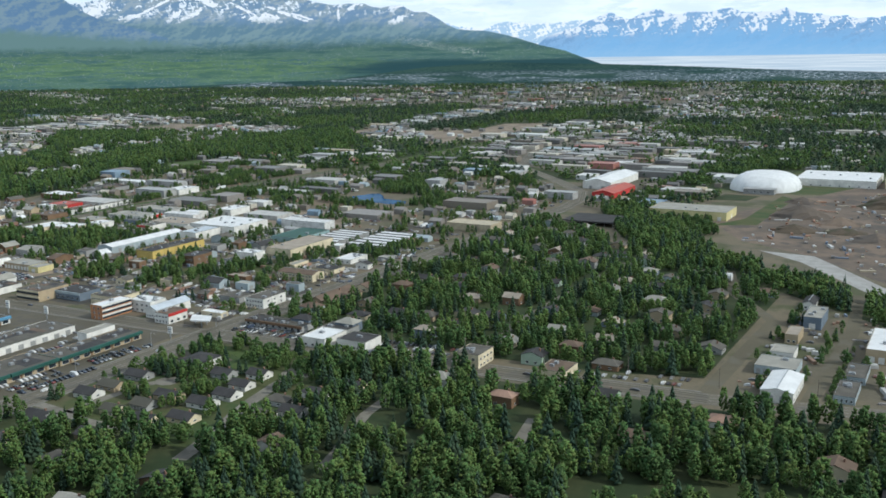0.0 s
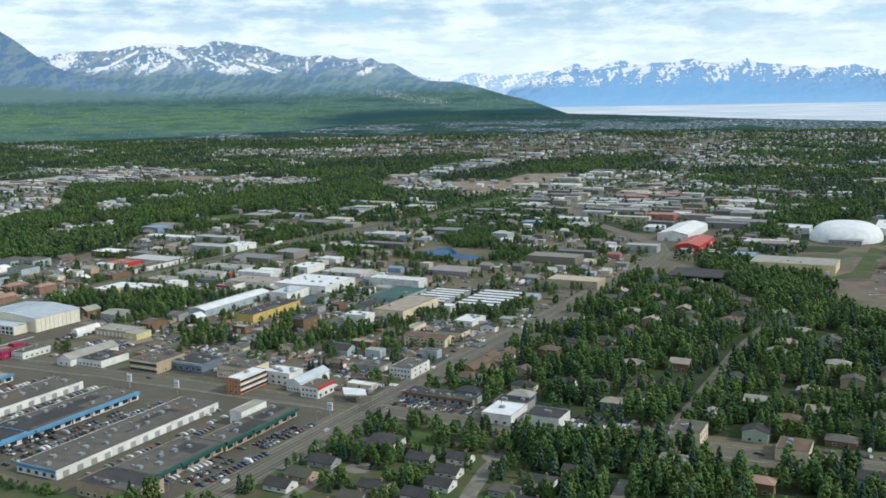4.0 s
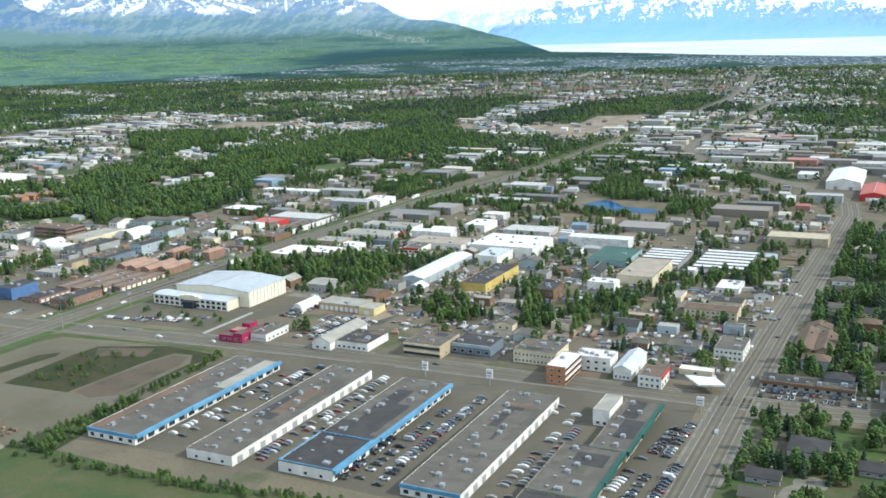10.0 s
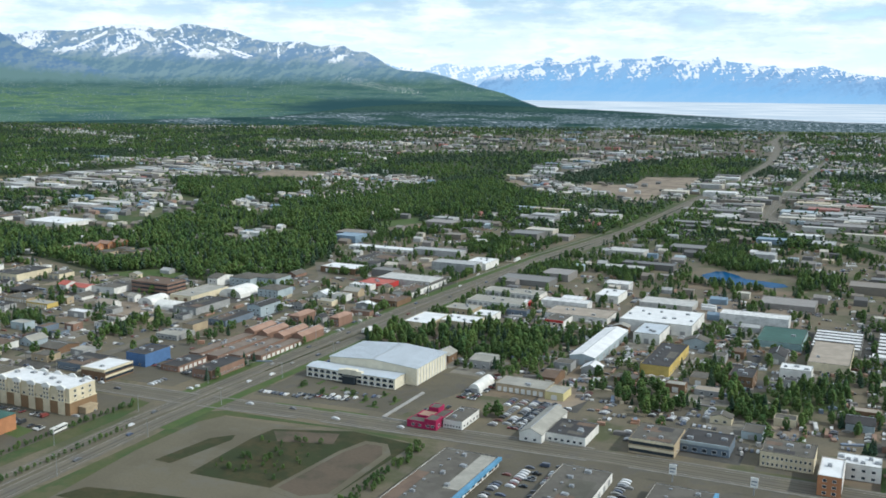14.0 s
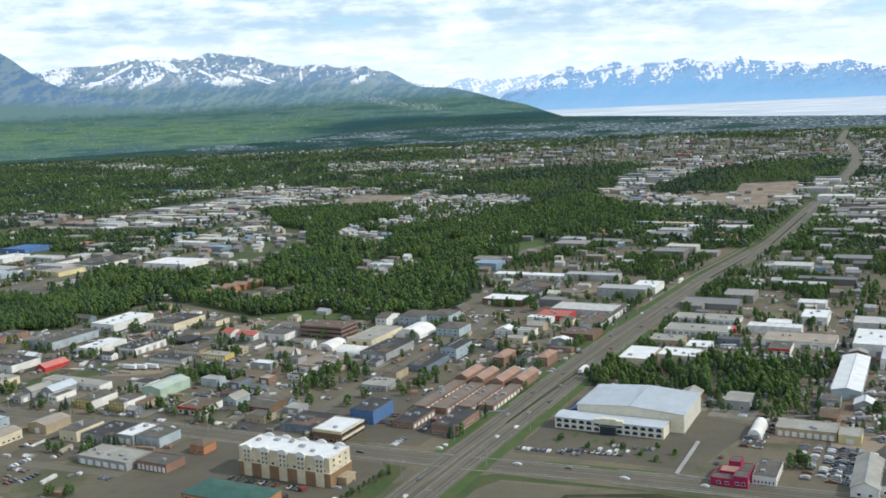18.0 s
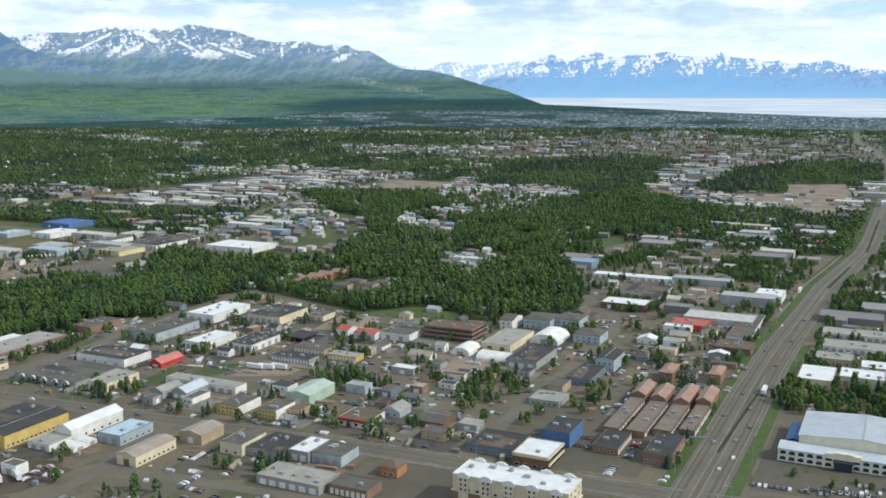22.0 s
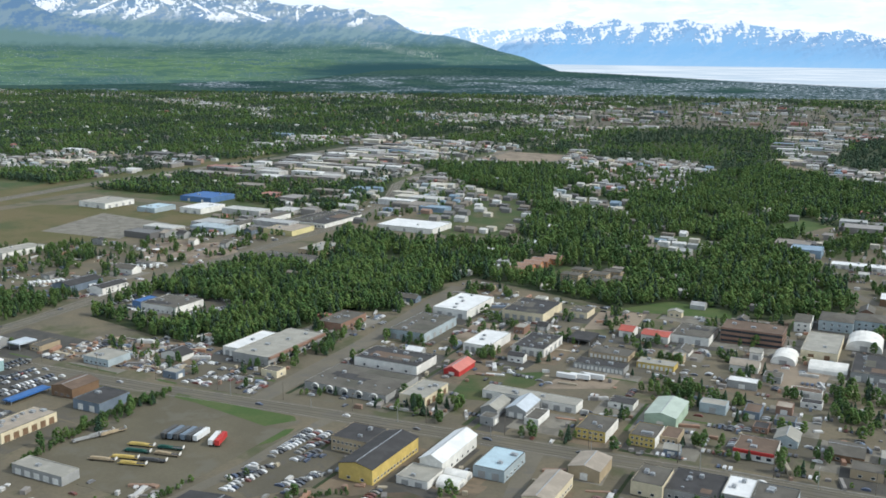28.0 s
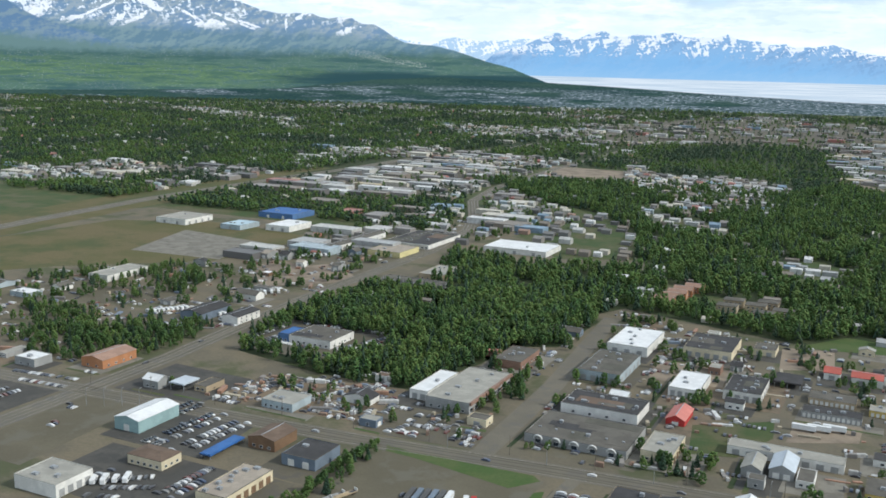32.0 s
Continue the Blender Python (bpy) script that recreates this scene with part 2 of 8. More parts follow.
# a band of shade painted low on the right
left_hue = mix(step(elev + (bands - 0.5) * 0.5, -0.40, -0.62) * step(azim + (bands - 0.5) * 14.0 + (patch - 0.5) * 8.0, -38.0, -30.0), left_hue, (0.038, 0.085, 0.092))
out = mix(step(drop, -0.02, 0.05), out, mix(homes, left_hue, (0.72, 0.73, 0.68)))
# the spur that closes the valley, its lit and shaded sides painted in
near_top = profile(azim, -64, -40, [(-64, 5.2), (-56, 5.2), (-52.1, 4.89), (-51.35, 4.32), (-50.59, 3.84), (-50.08, 3.49), (-49.31, 2.83), (-48.78, 2.46), (-47.97, 2.05), (-47.14, 1.78), (-46.43, 1.61), (-45.57, 1.4), (-44.27, 0.92), (-42.2, 0.35), (-40, -0.6)], up=6.0) + jag * 0.15
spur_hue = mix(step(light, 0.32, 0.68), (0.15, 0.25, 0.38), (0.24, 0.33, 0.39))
spur_hue = mix(step(elev + (ridge - 0.5) * 0.8 + (azim + 45.0) * 0.08, 1.1, 0.5), spur_hue, (0.165, 0.26, 0.25))
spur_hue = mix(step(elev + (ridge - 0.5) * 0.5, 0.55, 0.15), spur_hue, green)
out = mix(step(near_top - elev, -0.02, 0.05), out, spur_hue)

# wooded plain with the roofs of the farthest districts, tinted teal for haze
plain_top = profile(azim, -64, 12, [(-64, -1.9), (-45, -1.75), (-35, -1.5), (-30, -0.9), (-26, -0.66), (-20.15, -0.82), (-15.19, -1.01), (-10.25, -1.24), (-3.29, -1.45), (12, -1.5)])
spots = fuzz(vec(azim * 1.5, elev * 9.0, 8.0), 3.0, 3, 0.6)
roofs = fuzz(vec(azim * 0.9, elev * 14.0, 18.0), 2.6, 3, 0.55)
built = fuzz(vec(azim * 0.12, elev * 1.8, 28.0), 2.0, 4, 0.55)
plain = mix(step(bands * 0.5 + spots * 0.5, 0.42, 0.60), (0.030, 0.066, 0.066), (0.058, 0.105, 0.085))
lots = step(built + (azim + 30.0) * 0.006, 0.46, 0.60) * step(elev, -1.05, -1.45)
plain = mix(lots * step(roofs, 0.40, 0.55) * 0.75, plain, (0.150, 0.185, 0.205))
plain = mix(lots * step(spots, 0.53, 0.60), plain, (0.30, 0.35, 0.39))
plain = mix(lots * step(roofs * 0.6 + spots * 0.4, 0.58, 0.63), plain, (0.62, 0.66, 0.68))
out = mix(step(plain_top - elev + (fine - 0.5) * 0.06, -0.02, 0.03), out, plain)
bg = world.node_tree.nodes.new("ShaderNodeBackground")
bg.inputs["Strength"].default_value = 1.0
world.node_tree.links.new(out.s, bg.inputs["Color"])
wout = world.node_tree.nodes.new("ShaderNodeOutputWorld")
world.node_tree.links.new(bg.outputs[0], wout.inputs["Surface"])

sun_data = bpy.data.lights.new("sun", "SUN")
sun_data.energy, sun_data.angle, sun_data.color = 3.0, radians(1.5), (1.0, 0.915, 0.77)
sun = new("sun", sun_data)
sun.matrix_world = look((0, 0, 0), (-math.sin(radians(SUN_AZ)) * math.cos(radians(SUN_EL)), -math.cos(radians(SUN_AZ)) * math.cos(radians(SUN_EL)), -math.sin(radians(SUN_EL))))
scene.view_settings.exposure = 0.0

# ---- materials ----
MATS = {}


def material(name, colour, second=None, rough=0.8, metal=0.0, scale=0.2, fine=3.0, bump=0.0, vary=0.0, stain=None, stain_scale=0.05, islands=0.0, spread=(0.4, 0.6)):
    """A surface with broad patches, fine grain and stains; vary: object by object; islands: piece by piece."""
    if name in MATS:
        return MATS[name]
    m = bpy.data.materials.new(name)
    m.use_nodes = True
    Node.tree = t = m.node_tree
    bsdf = t.nodes["Principled BSDF"]
    geo = t.nodes.new("ShaderNodeNewGeometry")
    p = Node(geo.outputs["Position"])
    second = second or tuple(c * 0.72 for c in colour)
    k = step(fuzz(p, scale, 5, 0.6), *spread)
    col = mix(k, colour, second)
    grain = fuzz(p, fine, 3, 0.6)
    col = mix(step(grain, 0.35, 0.75) * 0.35, col, tuple(c * 0.62 for c in colour))
    if stain:
        col = mix(step(fuzz(p, stain_scale, 6, 0.65), 0.50, 0.62) * 0.85, col, stain)
    if vary:
        info = t.nodes.new("ShaderNodeObjectInfo")
        hsv = t.nodes.new("ShaderNodeHueSaturation")
        t.links.new((Node(info.outputs["Random"]) * (2 * vary) + (1 - vary)).s, hsv.inputs["Value"])
        t.links.new(col.s, hsv.inputs["Color"])
        col = Node(hsv.outputs[0])
    if islands:
        hsv = t.nodes.new("ShaderNodeHueSaturation")
        r = Node(geo.outputs["Random Per Island"])
        t.links.new((r * (2 * islands) + (1 - islands)).s, hsv.inputs["Value"])
        t.links.new((r * 0.05 + 0.475).s, hsv.inputs["Hue"])
        t.links.new(col.s, hsv.inputs["Color"])
        col = Node(hsv.outputs[0])
    t.links.new(col.s, bsdf.inputs["Base Color"])
    bsdf.inputs["Roughness"].default_value, bsdf.inputs["Metallic"].default_value = rough, metal
    bsdf.inputs["Specular IOR Level"].default_value = 0.25
    if bump:
        b = t.nodes.new("ShaderNodeBump")
        b.inputs["Strength"].default_value, b.inputs["Distance"].default_value = 0.6, bump
        t.links.new(grain.s, b.inputs["Height"])
        t.links.new(b.outputs[0], bsdf.inputs["Normal"])
    MATS[name] = m
    return m


def rainbow(name, hues, rough=0.6, metal=0.0, per="island"):
    """A surface whose colour is drawn from hues, piece by piece or object by object."""
    if name in MATS:
        return MATS[name]
    m = bpy.data.materials.new(name)
    m.use_nodes = True
    Node.tree = t = m.node_tree
    bsdf = t.nodes["Principled BSDF"]
    geo = t.nodes.new("ShaderNodeNewGeometry")
    if per == "island":
        r = geo.outputs["Random Per Island"]
    else:
        r = t.nodes.new("ShaderNodeObjectInfo").outputs["Random"]
    ramp = t.nodes.new("ShaderNodeValToRGB")
    ramp.color_ramp.interpolation = "CONSTANT"
    els = ramp.color_ramp.elements
    while len(els) < len(hues):
        els.new(0.5)
    for i, h in enumerate(hues):
        els[i].position, els[i].color = i / len(hues), (*h, 1)
    t.links.new(r, ramp.inputs[0])
    p = Node(geo.outputs["Position"])
    col = mix(step(fuzz(p, 0.25, 5, 0.6), 0.42, 0.66) * 0.4, Node(ramp.outputs[0]), (0.12, 0.115, 0.11))
    t.links.new(col.s, bsdf.inputs["Base Color"])
    bsdf.inputs["Roughness"].default_value, bsdf.inputs["Metallic"].default_value = rough, metal
    MATS[name] = m
    return m


def pane_glass(name, tint=(0.03, 0.04, 0.05)):
    if name in MATS:
        return MATS[name]
    m = bpy.data.materials.new(name)
    m.use_nodes = True
    b = m.node_tree.nodes["Principled BSDF"]
    b.inputs["Base Color"].default_value, b.inputs["Roughness"].default_value = (*tint, 1), 0.08
    MATS[name] = m
    return m


ASPHALT = material("asphalt", (0.132, 0.119, 0.092), (0.154, 0.137, 0.104), 0.85, scale=0.03, fine=0.9, stain=(0.118, 0.109, 0.094), stain_scale=0.08)
LOT = material("lot_asphalt", (0.098, 0.088, 0.064), (0.122, 0.107, 0.076), 0.9, scale=0.035, fine=0.8, stain=(0.092, 0.085, 0.071), stain_scale=0.07)
GRAVEL = material("gravel", (0.130, 0.115, 0.079), (0.106, 0.094, 0.064), 0.95, scale=0.016, fine=0.7, stain=(0.125, 0.115, 0.088), stain_scale=0.04)
YARD_EARTH = material("yard_earth", (0.124, 0.109, 0.078), (0.158, 0.133, 0.089), 0.95, scale=0.022, fine=0.5, stain=(0.068, 0.078, 0.036), stain_scale=0.016)
FIELD = material("dry_field", (0.098, 0.092, 0.036), (0.128, 0.104, 0.050), 0.95, scale=0.014, fine=0.4, stain=(0.062, 0.076, 0.028), stain_scale=0.010)
GRASS = material("grass", (0.050, 0.078, 0.026), (0.078, 0.086, 0.034), 0.95, scale=0.03, fine=0.6, stain=(0.10, 0.092, 0.050), stain_scale=0.02)
LAWN = material("lawn", (0.058, 0.095, 0.026), (0.080, 0.105, 0.036), 0.95, scale=0.05, fine=0.6)
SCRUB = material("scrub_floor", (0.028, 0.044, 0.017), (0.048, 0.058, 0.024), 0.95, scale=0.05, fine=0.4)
DIRT = material("dirt", (0.26, 0.21, 0.155), (0.19, 0.155, 0.118), 0.95, scale=0.03, fine=0.6, stain=(0.15, 0.12, 0.09), stain_scale=0.03)
MUD = material("dark_earth", (0.105, 0.082, 0.058), (0.080, 0.066, 0.048), 0.95, scale=0.05, fine=0.6, stain=(0.06, 0.06, 0.034), stain_scale=0.05)
WORKS = material("works_earth", (0.185, 0.140, 0.105), (0.115, 0.094, 0.076), 0.95, scale=0.02, fine=0.35, stain=(0.085, 0.075, 0.066), stain_scale=0.025)
MARSH = material("rough_plot", (0.030, 0.037, 0.014), (0.054, 0.048, 0.021), 0.95, scale=0.06, fine=0.5, stain=(0.030, 0.040, 0.014), stain_scale=0.05)
PAVE = material("worn_kerb", (0.205, 0.195, 0.165), (0.155, 0.148, 0.128), 0.9, scale=0.2)
CONCRETE = material("concrete", (0.36, 0.35, 0.33), (0.29, 0.28, 0.26), 0.85, scale=0.1)
PAINT = material("road_paint", (0.34, 0.33, 0.29), (0.20, 0.19, 0.165), 0.7, scale=0.3)
# new asphalt; also darkens some western lots in place of cloud shade
DARK_ASPHALT = material("dark_asphalt", (0.066, 0.063, 0.056), (0.086, 0.081, 0.070), 0.9, scale=0.05, fine=0.8, stain=(0.055, 0.053, 0.049), stain_scale=0.09)
OLD_CONCRETE = material("stained_concrete", (0.215, 0.200, 0.165), (0.165, 0.152, 0.126), 0.9, scale=0.06, fine=0.7, stain=(0.125, 0.115, 0.096), stain_scale=0.10)
BARE_EARTH = material("bare_brown_earth", (0.185, 0.142, 0.096), (0.140, 0.112, 0.080), 0.95, scale=0.04, fine=0.5, stain=(0.105, 0.088, 0.062), stain_scale=0.05)
# the blue base stands in for the reflected sky, which the low IOR mutes
WATER = material("water", (0.010, 0.072, 0.180), (0.008, 0.050, 0.12), 0.12, scale=0.05)
WATER.node_tree.nodes["Principled BSDF"].inputs["IOR"].default_value = 1.06
BARK = material("bark", (0.20, 0.17, 0.14), (0.10, 0.085, 0.07), 0.9, scale=1.0)
LEAF = material("leaves", (0.062, 0.111, 0.035), (0.114, 0.172, 0.047), 0.9, scale=0.045, fine=0.35, islands=0.16)
# the bluish green also stands in for haze on the far woods
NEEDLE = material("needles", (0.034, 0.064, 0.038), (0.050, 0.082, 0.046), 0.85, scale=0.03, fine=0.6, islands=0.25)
GLASS = pane_glass("window_glass")
WHITE_TRIM = material("white_trim", (0.74, 0.73, 0.70), (0.66, 0.65, 0.62), 0.6, scale=0.4)
STEEL = material("galvanised_steel", (0.42, 0.43, 0.44), (0.33, 0.34, 0.35), 0.45, 0.5, scale=0.5)


def paint(name, c, k=0.8, rough=0.7):
    """Weathered wall or roof paint."""
    return material(name, c, tuple(v * k for v in c), rough, scale=0.12, fine=1.4, stain=tuple(v * 0.8 for v in c), stain_scale=0.10)


WALLS = {
    "white": paint("white_wall", (0.76, 0.74, 0.69)), "cream": paint("cream_wall", (0.69, 0.60, 0.42)), "tan": paint("tan_wall", (0.44, 0.35, 0.23)),
    "yellow": paint("yellow_wall", (0.60, 0.45, 0.14)), "pale_yellow": paint("pale_yellow_wall", (0.66, 0.58, 0.30)), "grey": paint("grey_wall", (0.34, 0.34, 0.33)),
    "blue": paint("blue_wall", (0.10, 0.185, 0.36)), "light_blue": paint("light_blue_wall", (0.39, 0.45, 0.475)), "sky_blue": paint("sky_blue_fascia", (0.13, 0.30, 0.46)), "green": paint("pale_green_wall", (0.40, 0.50, 0.39)),
    "brick": paint("brick_red_wall", (0.27, 0.165, 0.12)), "brown": paint("brown_wall", (0.20, 0.125, 0.075)), "red": paint("red_wall", (0.50, 0.05, 0.045)),
    "magenta": paint("magenta_wall", (0.34, 0.022, 0.085)), "orange": paint("orange_wall", (0.46, 0.215, 0.105)), "slate": paint("slate_blue_wall", (0.17, 0.21, 0.26)),
    "hall_cream": paint("hall_cream_wall", (0.74, 0.68, 0.53), 0.9), "hotel_brown": paint("brown_stone_cladding", (0.27, 0.175, 0.095)), "dark": paint("dark_wall", (0.10, 0.10, 0.10)), "dark_green": paint("dark_green_wall", (0.03, 0.10, 0.08)), "teal": paint("teal_wall", (0.30, 0.42, 0.42)),
}
ROOFS = {
    "tar": paint("grey_tar_roof", (0.128, 0.118, 0.100), 0.75, 0.9), "dark": paint("dark_tar_roof", (0.062, 0.060, 0.060), 0.75, 0.9), "pale": paint("pale_roof", (0.34, 0.325, 0.28), 0.8, 0.7),
    "white": paint("white_roof", (0.72, 0.72, 0.71), 0.9, 0.6), "metal": paint("pale_blue_metal_roof", (0.50, 0.54, 0.58), 0.9, 0.45), "brown": paint("brown_roof", (0.16, 0.115, 0.085), 0.75, 0.9),
    "red": paint("red_roof", (0.44, 0.115, 0.085), 0.8, 0.6), "green": paint("green_roof", (0.055, 0.12, 0.10), 0.8, 0.7), "blue": paint("blue_roof", (0.05, 0.14, 0.36), 0.8, 0.6),
    "light_blue": paint("light_blue_roof", (0.43, 0.55, 0.61), 0.9, 0.5), "tan": paint("tan_roof", (0.36, 0.31, 0.25), 0.8, 0.8), "terracotta": paint("terracotta_roof", (0.35, 0.225, 0.165), 0.8, 0.8),
    "tarp": paint("faded_red_tarp", (0.58, 0.205, 0.165), 0.85, 0.6), "ballast": paint("brown_grey_gravel_roof", (0.215, 0.172, 0.138), 0.8, 0.9), "olive": paint("dark_olive_roof", (0.10, 0.095, 0.075), 0.8, 0.8), "pale_green": paint("pale_green_roof", (0.43, 0.49, 0.42), 0.9, 0.6),
}

# ---- mesh tools ----
def mesh_from(name, verts, faces, mat, slots=None):
    me = bpy.data.meshes.new(name)
    me.from_pydata(verts, [], faces)
    for m in (mat if isinstance(mat, (list, tuple)) else [mat]):
        me.materials.append(m)
    if slots is not None:
        me.polygons.foreach_set("material_index", slots)
    me.update()
    return me


def bulk_mesh(name, verts, tris, mat, flat=False):
    """A large mesh from arrays of corners and triangles."""
    me = bpy.data.meshes.new(name)
    me.vertices.add(len(verts))
    me.vertices.foreach_set("co", np.asarray(verts, np.float32).ravel())
    me.loops.add(3 * len(tris))
    me.loops.foreach_set("vertex_index", np.asarray(tris, np.int32).ravel())
    me.polygons.add(len(tris))
    me.polygons.foreach_set("loop_start", np.arange(0, 3 * len(tris), 3, dtype=np.int32))
    me.polygons.foreach_set("use_smooth", np.full(len(tris), not flat))
    me.materials.append(mat)
    me.update(calc_edges=True)
    me.validate()
    return me


class Solid:
    """Gathers boxes, prisms and plates for one mesh."""

    def __init__(self):
        self.v, self.f = [], []

    def poly(self, corners, lo, hi):
        """An upright prism over the corners, given counter-clockwise."""
        n, k = len(corners), len(self.v)
        self.v += [(x, y, lo) for x, y in corners] + [(x, y, hi) for x, y in corners]
        self.f += [tuple(k + i for i in reversed(range(n))), tuple(k + n + i for i in range(n))]
        self.f += [(k + i, k + (i + 1) % n, k + n + (i + 1) % n, k + n + i) for i in range(n)]
        return self

    def box(self, x0, y0, z0, x1, y1, z1):
        return self.poly([(x0, y0), (x1, y0), (x1, y1), (x0, y1)], z0, z1)

    def ring(self, x0, y0, x1, y1, z0, z1, t):
        """Four walls of thickness t round a rectangle."""
        k = len(self.v)
        out, inn = [(x0, y0), (x1, y0), (x1, y1), (x0, y1)], [(x0 + t, y0 + t), (x1 - t, y0 + t), (x1 - t, y1 - t), (x0 + t, y1 - t)]
        for pts, z in ((out, z0), (out, z1), (inn, z0), (inn, z1)):
            self.v += [(x, y, z) for x, y in pts]
        for i in range(4):
            j = (i + 1) % 4
            self.f += [(k + i, k + j, k + 4 + j, k + 4 + i), (k + 4 + i, k + 4 + j, k + 12 + j, k + 12 + i), (k + 8 + j, k + 8 + i, k + 12 + i, k + 12 + j), (k + j, k + i, k + 8 + i, k + 8 + j)]
        return self

    def tent(self, x0, y0, x1, y1, z0, z1, along="y", t=0.25):
        """A gable roof slab of thickness t, with its ridge along an axis."""
        k = len(self.v)
        if along == "y":
            m = (x0 + x1) / 2
            sec = [(x0, z0), (m, z1), (x1, z0), (x1, z0 - t), (m, z1 - t), (x0, z0 - t)]
            self.v += [(x, y0, z) for x, z in sec] + [(x, y1, z) for x, z in sec]
        else:
            m = (y0 + y1) / 2
            sec = [(y1, z0), (m, z1), (y0, z0), (y0, z0 - t), (m, z1 - t), (y1, z0 - t)]
            self.v += [(x0, y, z) for y, z in sec] + [(x1, y, z) for y, z in sec]
        self.f += [tuple(k + i for i in (5, 4, 1, 0)), tuple(k + i for i in (4, 3, 2, 1)), tuple(k + 6 + i for i in (0, 1, 4, 5)), tuple(k + 6 + i for i in (1, 2, 3, 4))]
        self.f += [(k + i, k + (i + 1) % 6, k + 6 + (i + 1) % 6, k + 6 + i) for i in range(6)]
        return self

    def hip(self, x0, y0, x1, y1, z0, z1, t=0.25):
        k = len(self.v)
        w, d = x1 - x0, y1 - y0
        s = min(w, d) / 2
        a, b = ((x0 + s, (y0 + y1) / 2), (x1 - s, (y0 + y1) / 2)) if w >= d else (((x0 + x1) / 2, y0 + s), ((x0 + x1) / 2, y1 - s))
        self.v += [(x0, y0, z0 - t), (x1, y0, z0 - t), (x1, y1, z0 - t), (x0, y1, z0 - t), (x0, y0, z0), (x1, y0, z0), (x1, y1, z0), (x0, y1, z0), (*a, z1), (*b, z1)]
        q = [(3, 2, 1, 0), (0, 1, 5, 4), (1, 2, 6, 5), (2, 3, 7, 6), (3, 0, 4, 7)]
        q += [(4, 5, 9, 8), (5, 6, 9), (6, 7, 8, 9), (7, 4, 8)] if w >= d else [(4, 5, 8), (5, 6, 9, 8), (6, 7, 9), (7, 4, 8, 9)]
        self.f += [tuple(k + i for i in g) for g in q]
        return self

    def mesh(self, name, mat):
        return mesh_from(name, self.v, self.f, mat)


BUILT = []      # centre and size of every building
HOSTS = {}      # the wall and the roof of each building, which carry smaller parts
ON_WALL = ("window", "bay_door", "shop_window", "shop_door", "window_band", "fascia", "shop_canopy", "porch_arch", "pilaster", "arched_window")
ON_ROOF = ("roof_unit", "roof_vent", "roof_patch", "ridge_cap", "roof_seam", "chimney")


def piece(name, solid, mat, parent, label="", at=None):
    """Links a solid, or a mesh that is shared, as one part under a thing."""
    ob = new(name, solid.mesh(name, mat) if isinstance(solid, Solid) else solid)
    host = HOSTS.get(parent.name, {})
    ob.parent = host.get("wall" if name in ON_WALL else "roof" if name in ON_ROOF else "", parent)
    if name in ("wall", "roof", "front_wall") and parent.parent is None:
        HOSTS.setdefault(parent.name, {}).setdefault("wall" if "wall" in name else "roof", ob)
    if at is not None:
        ob.location = at
    return tagged(ob, label)


def base_of(name, x, y, z=0.0, turn=0.0):
    ob = new(name)
    ob.location, ob.rotation_euler = (x, y, z), (0, 0, radians(turn))
    ob.empty_display_size = 0.5
    return ob


def ribbon(points, width, z, thick=0.0):
    """Corners and quads of a strip along a line of points."""
    p = np.array(points, float)
    d = np.gradient(p, axis=0)
    d /= np.linalg.norm(d, axis=1)[:, None]
    n = np.stack([d[:, 1], -d[:, 0]], 1) * width / 2
    v = [(*q, z) for q in p - n] + [(*q, z) for q in p + n]
    k = len(p)
    return v, [(i, k + i, k + i + 1, i + 1) for i in range(k - 1)]


def shifted(points, off):
    p = np.array(points, float)
    d = np.gradient(p, axis=0)
    d /= np.linalg.norm(d, axis=1)[:, None]
    return [tuple(q) for q in p + np.stack([d[:, 1], -d[:, 0]], 1) * off]


def inside(poly, x, y):
    """Whether points lie in a polygon, as an array."""
    if len(x) == 1:
        px, py, odd = float(x[0]), float(y[0]), False
        bx, by = poly[-1]
        for ax, ay in poly:
            if (ay > py) != (by > py) and px < (bx - ax) * (py - ay) / (by - ay) + ax:
                odd = not odd
            bx, by = ax, ay
        return np.array([odd])
    x, y = np.asarray(x, float), np.asarray(y, float)
    hit = np.zeros(x.shape, bool)
    for (ax, ay), (bx, by) in zip(poly, poly[1:] + poly[:1]):
        if ay != by:
            hit ^= ((ay > y) != (by > y)) & (x < (bx - ax) * (y - ay) / (by - ay) + ax)
    return hit


TAKEN_ARRAY = {}
TAKEN = []      # rectangles that trees, cars and infill keep clear of


def free(x, y, margin=0.0):
    """Which points keep the margin from everything that stands."""
    x, y = np.asarray(x, float), np.asarray(y, float)
    if TAKEN_ARRAY.get("state") != (len(TAKEN), TAKEN[-1]):
        TAKEN_ARRAY.update(state=(len(TAKEN), TAKEN[-1]), array=np.array(TAKEN).T)
    r = TAKEN_ARRAY["array"]
    if len(x) == 1:
        return np.array([not np.any((x > r[0] - margin) & (x < r[2] + margin) & (y > r[1] - margin) & (y < r[3] + margin))])
    ok = np.ones(x.shape, bool)
    keep = (r[2] > x.min() - margin) & (r[0] < x.max() + margin) & (r[3] > y.min() - margin) & (r[1] < y.max() + margin)
    for x0, y0, x1, y1 in r.T[keep]:
        ok &= ~((x > x0 - margin) & (x < x1 + margin) & (y > y0 - margin) & (y < y1 + margin))
    return ok

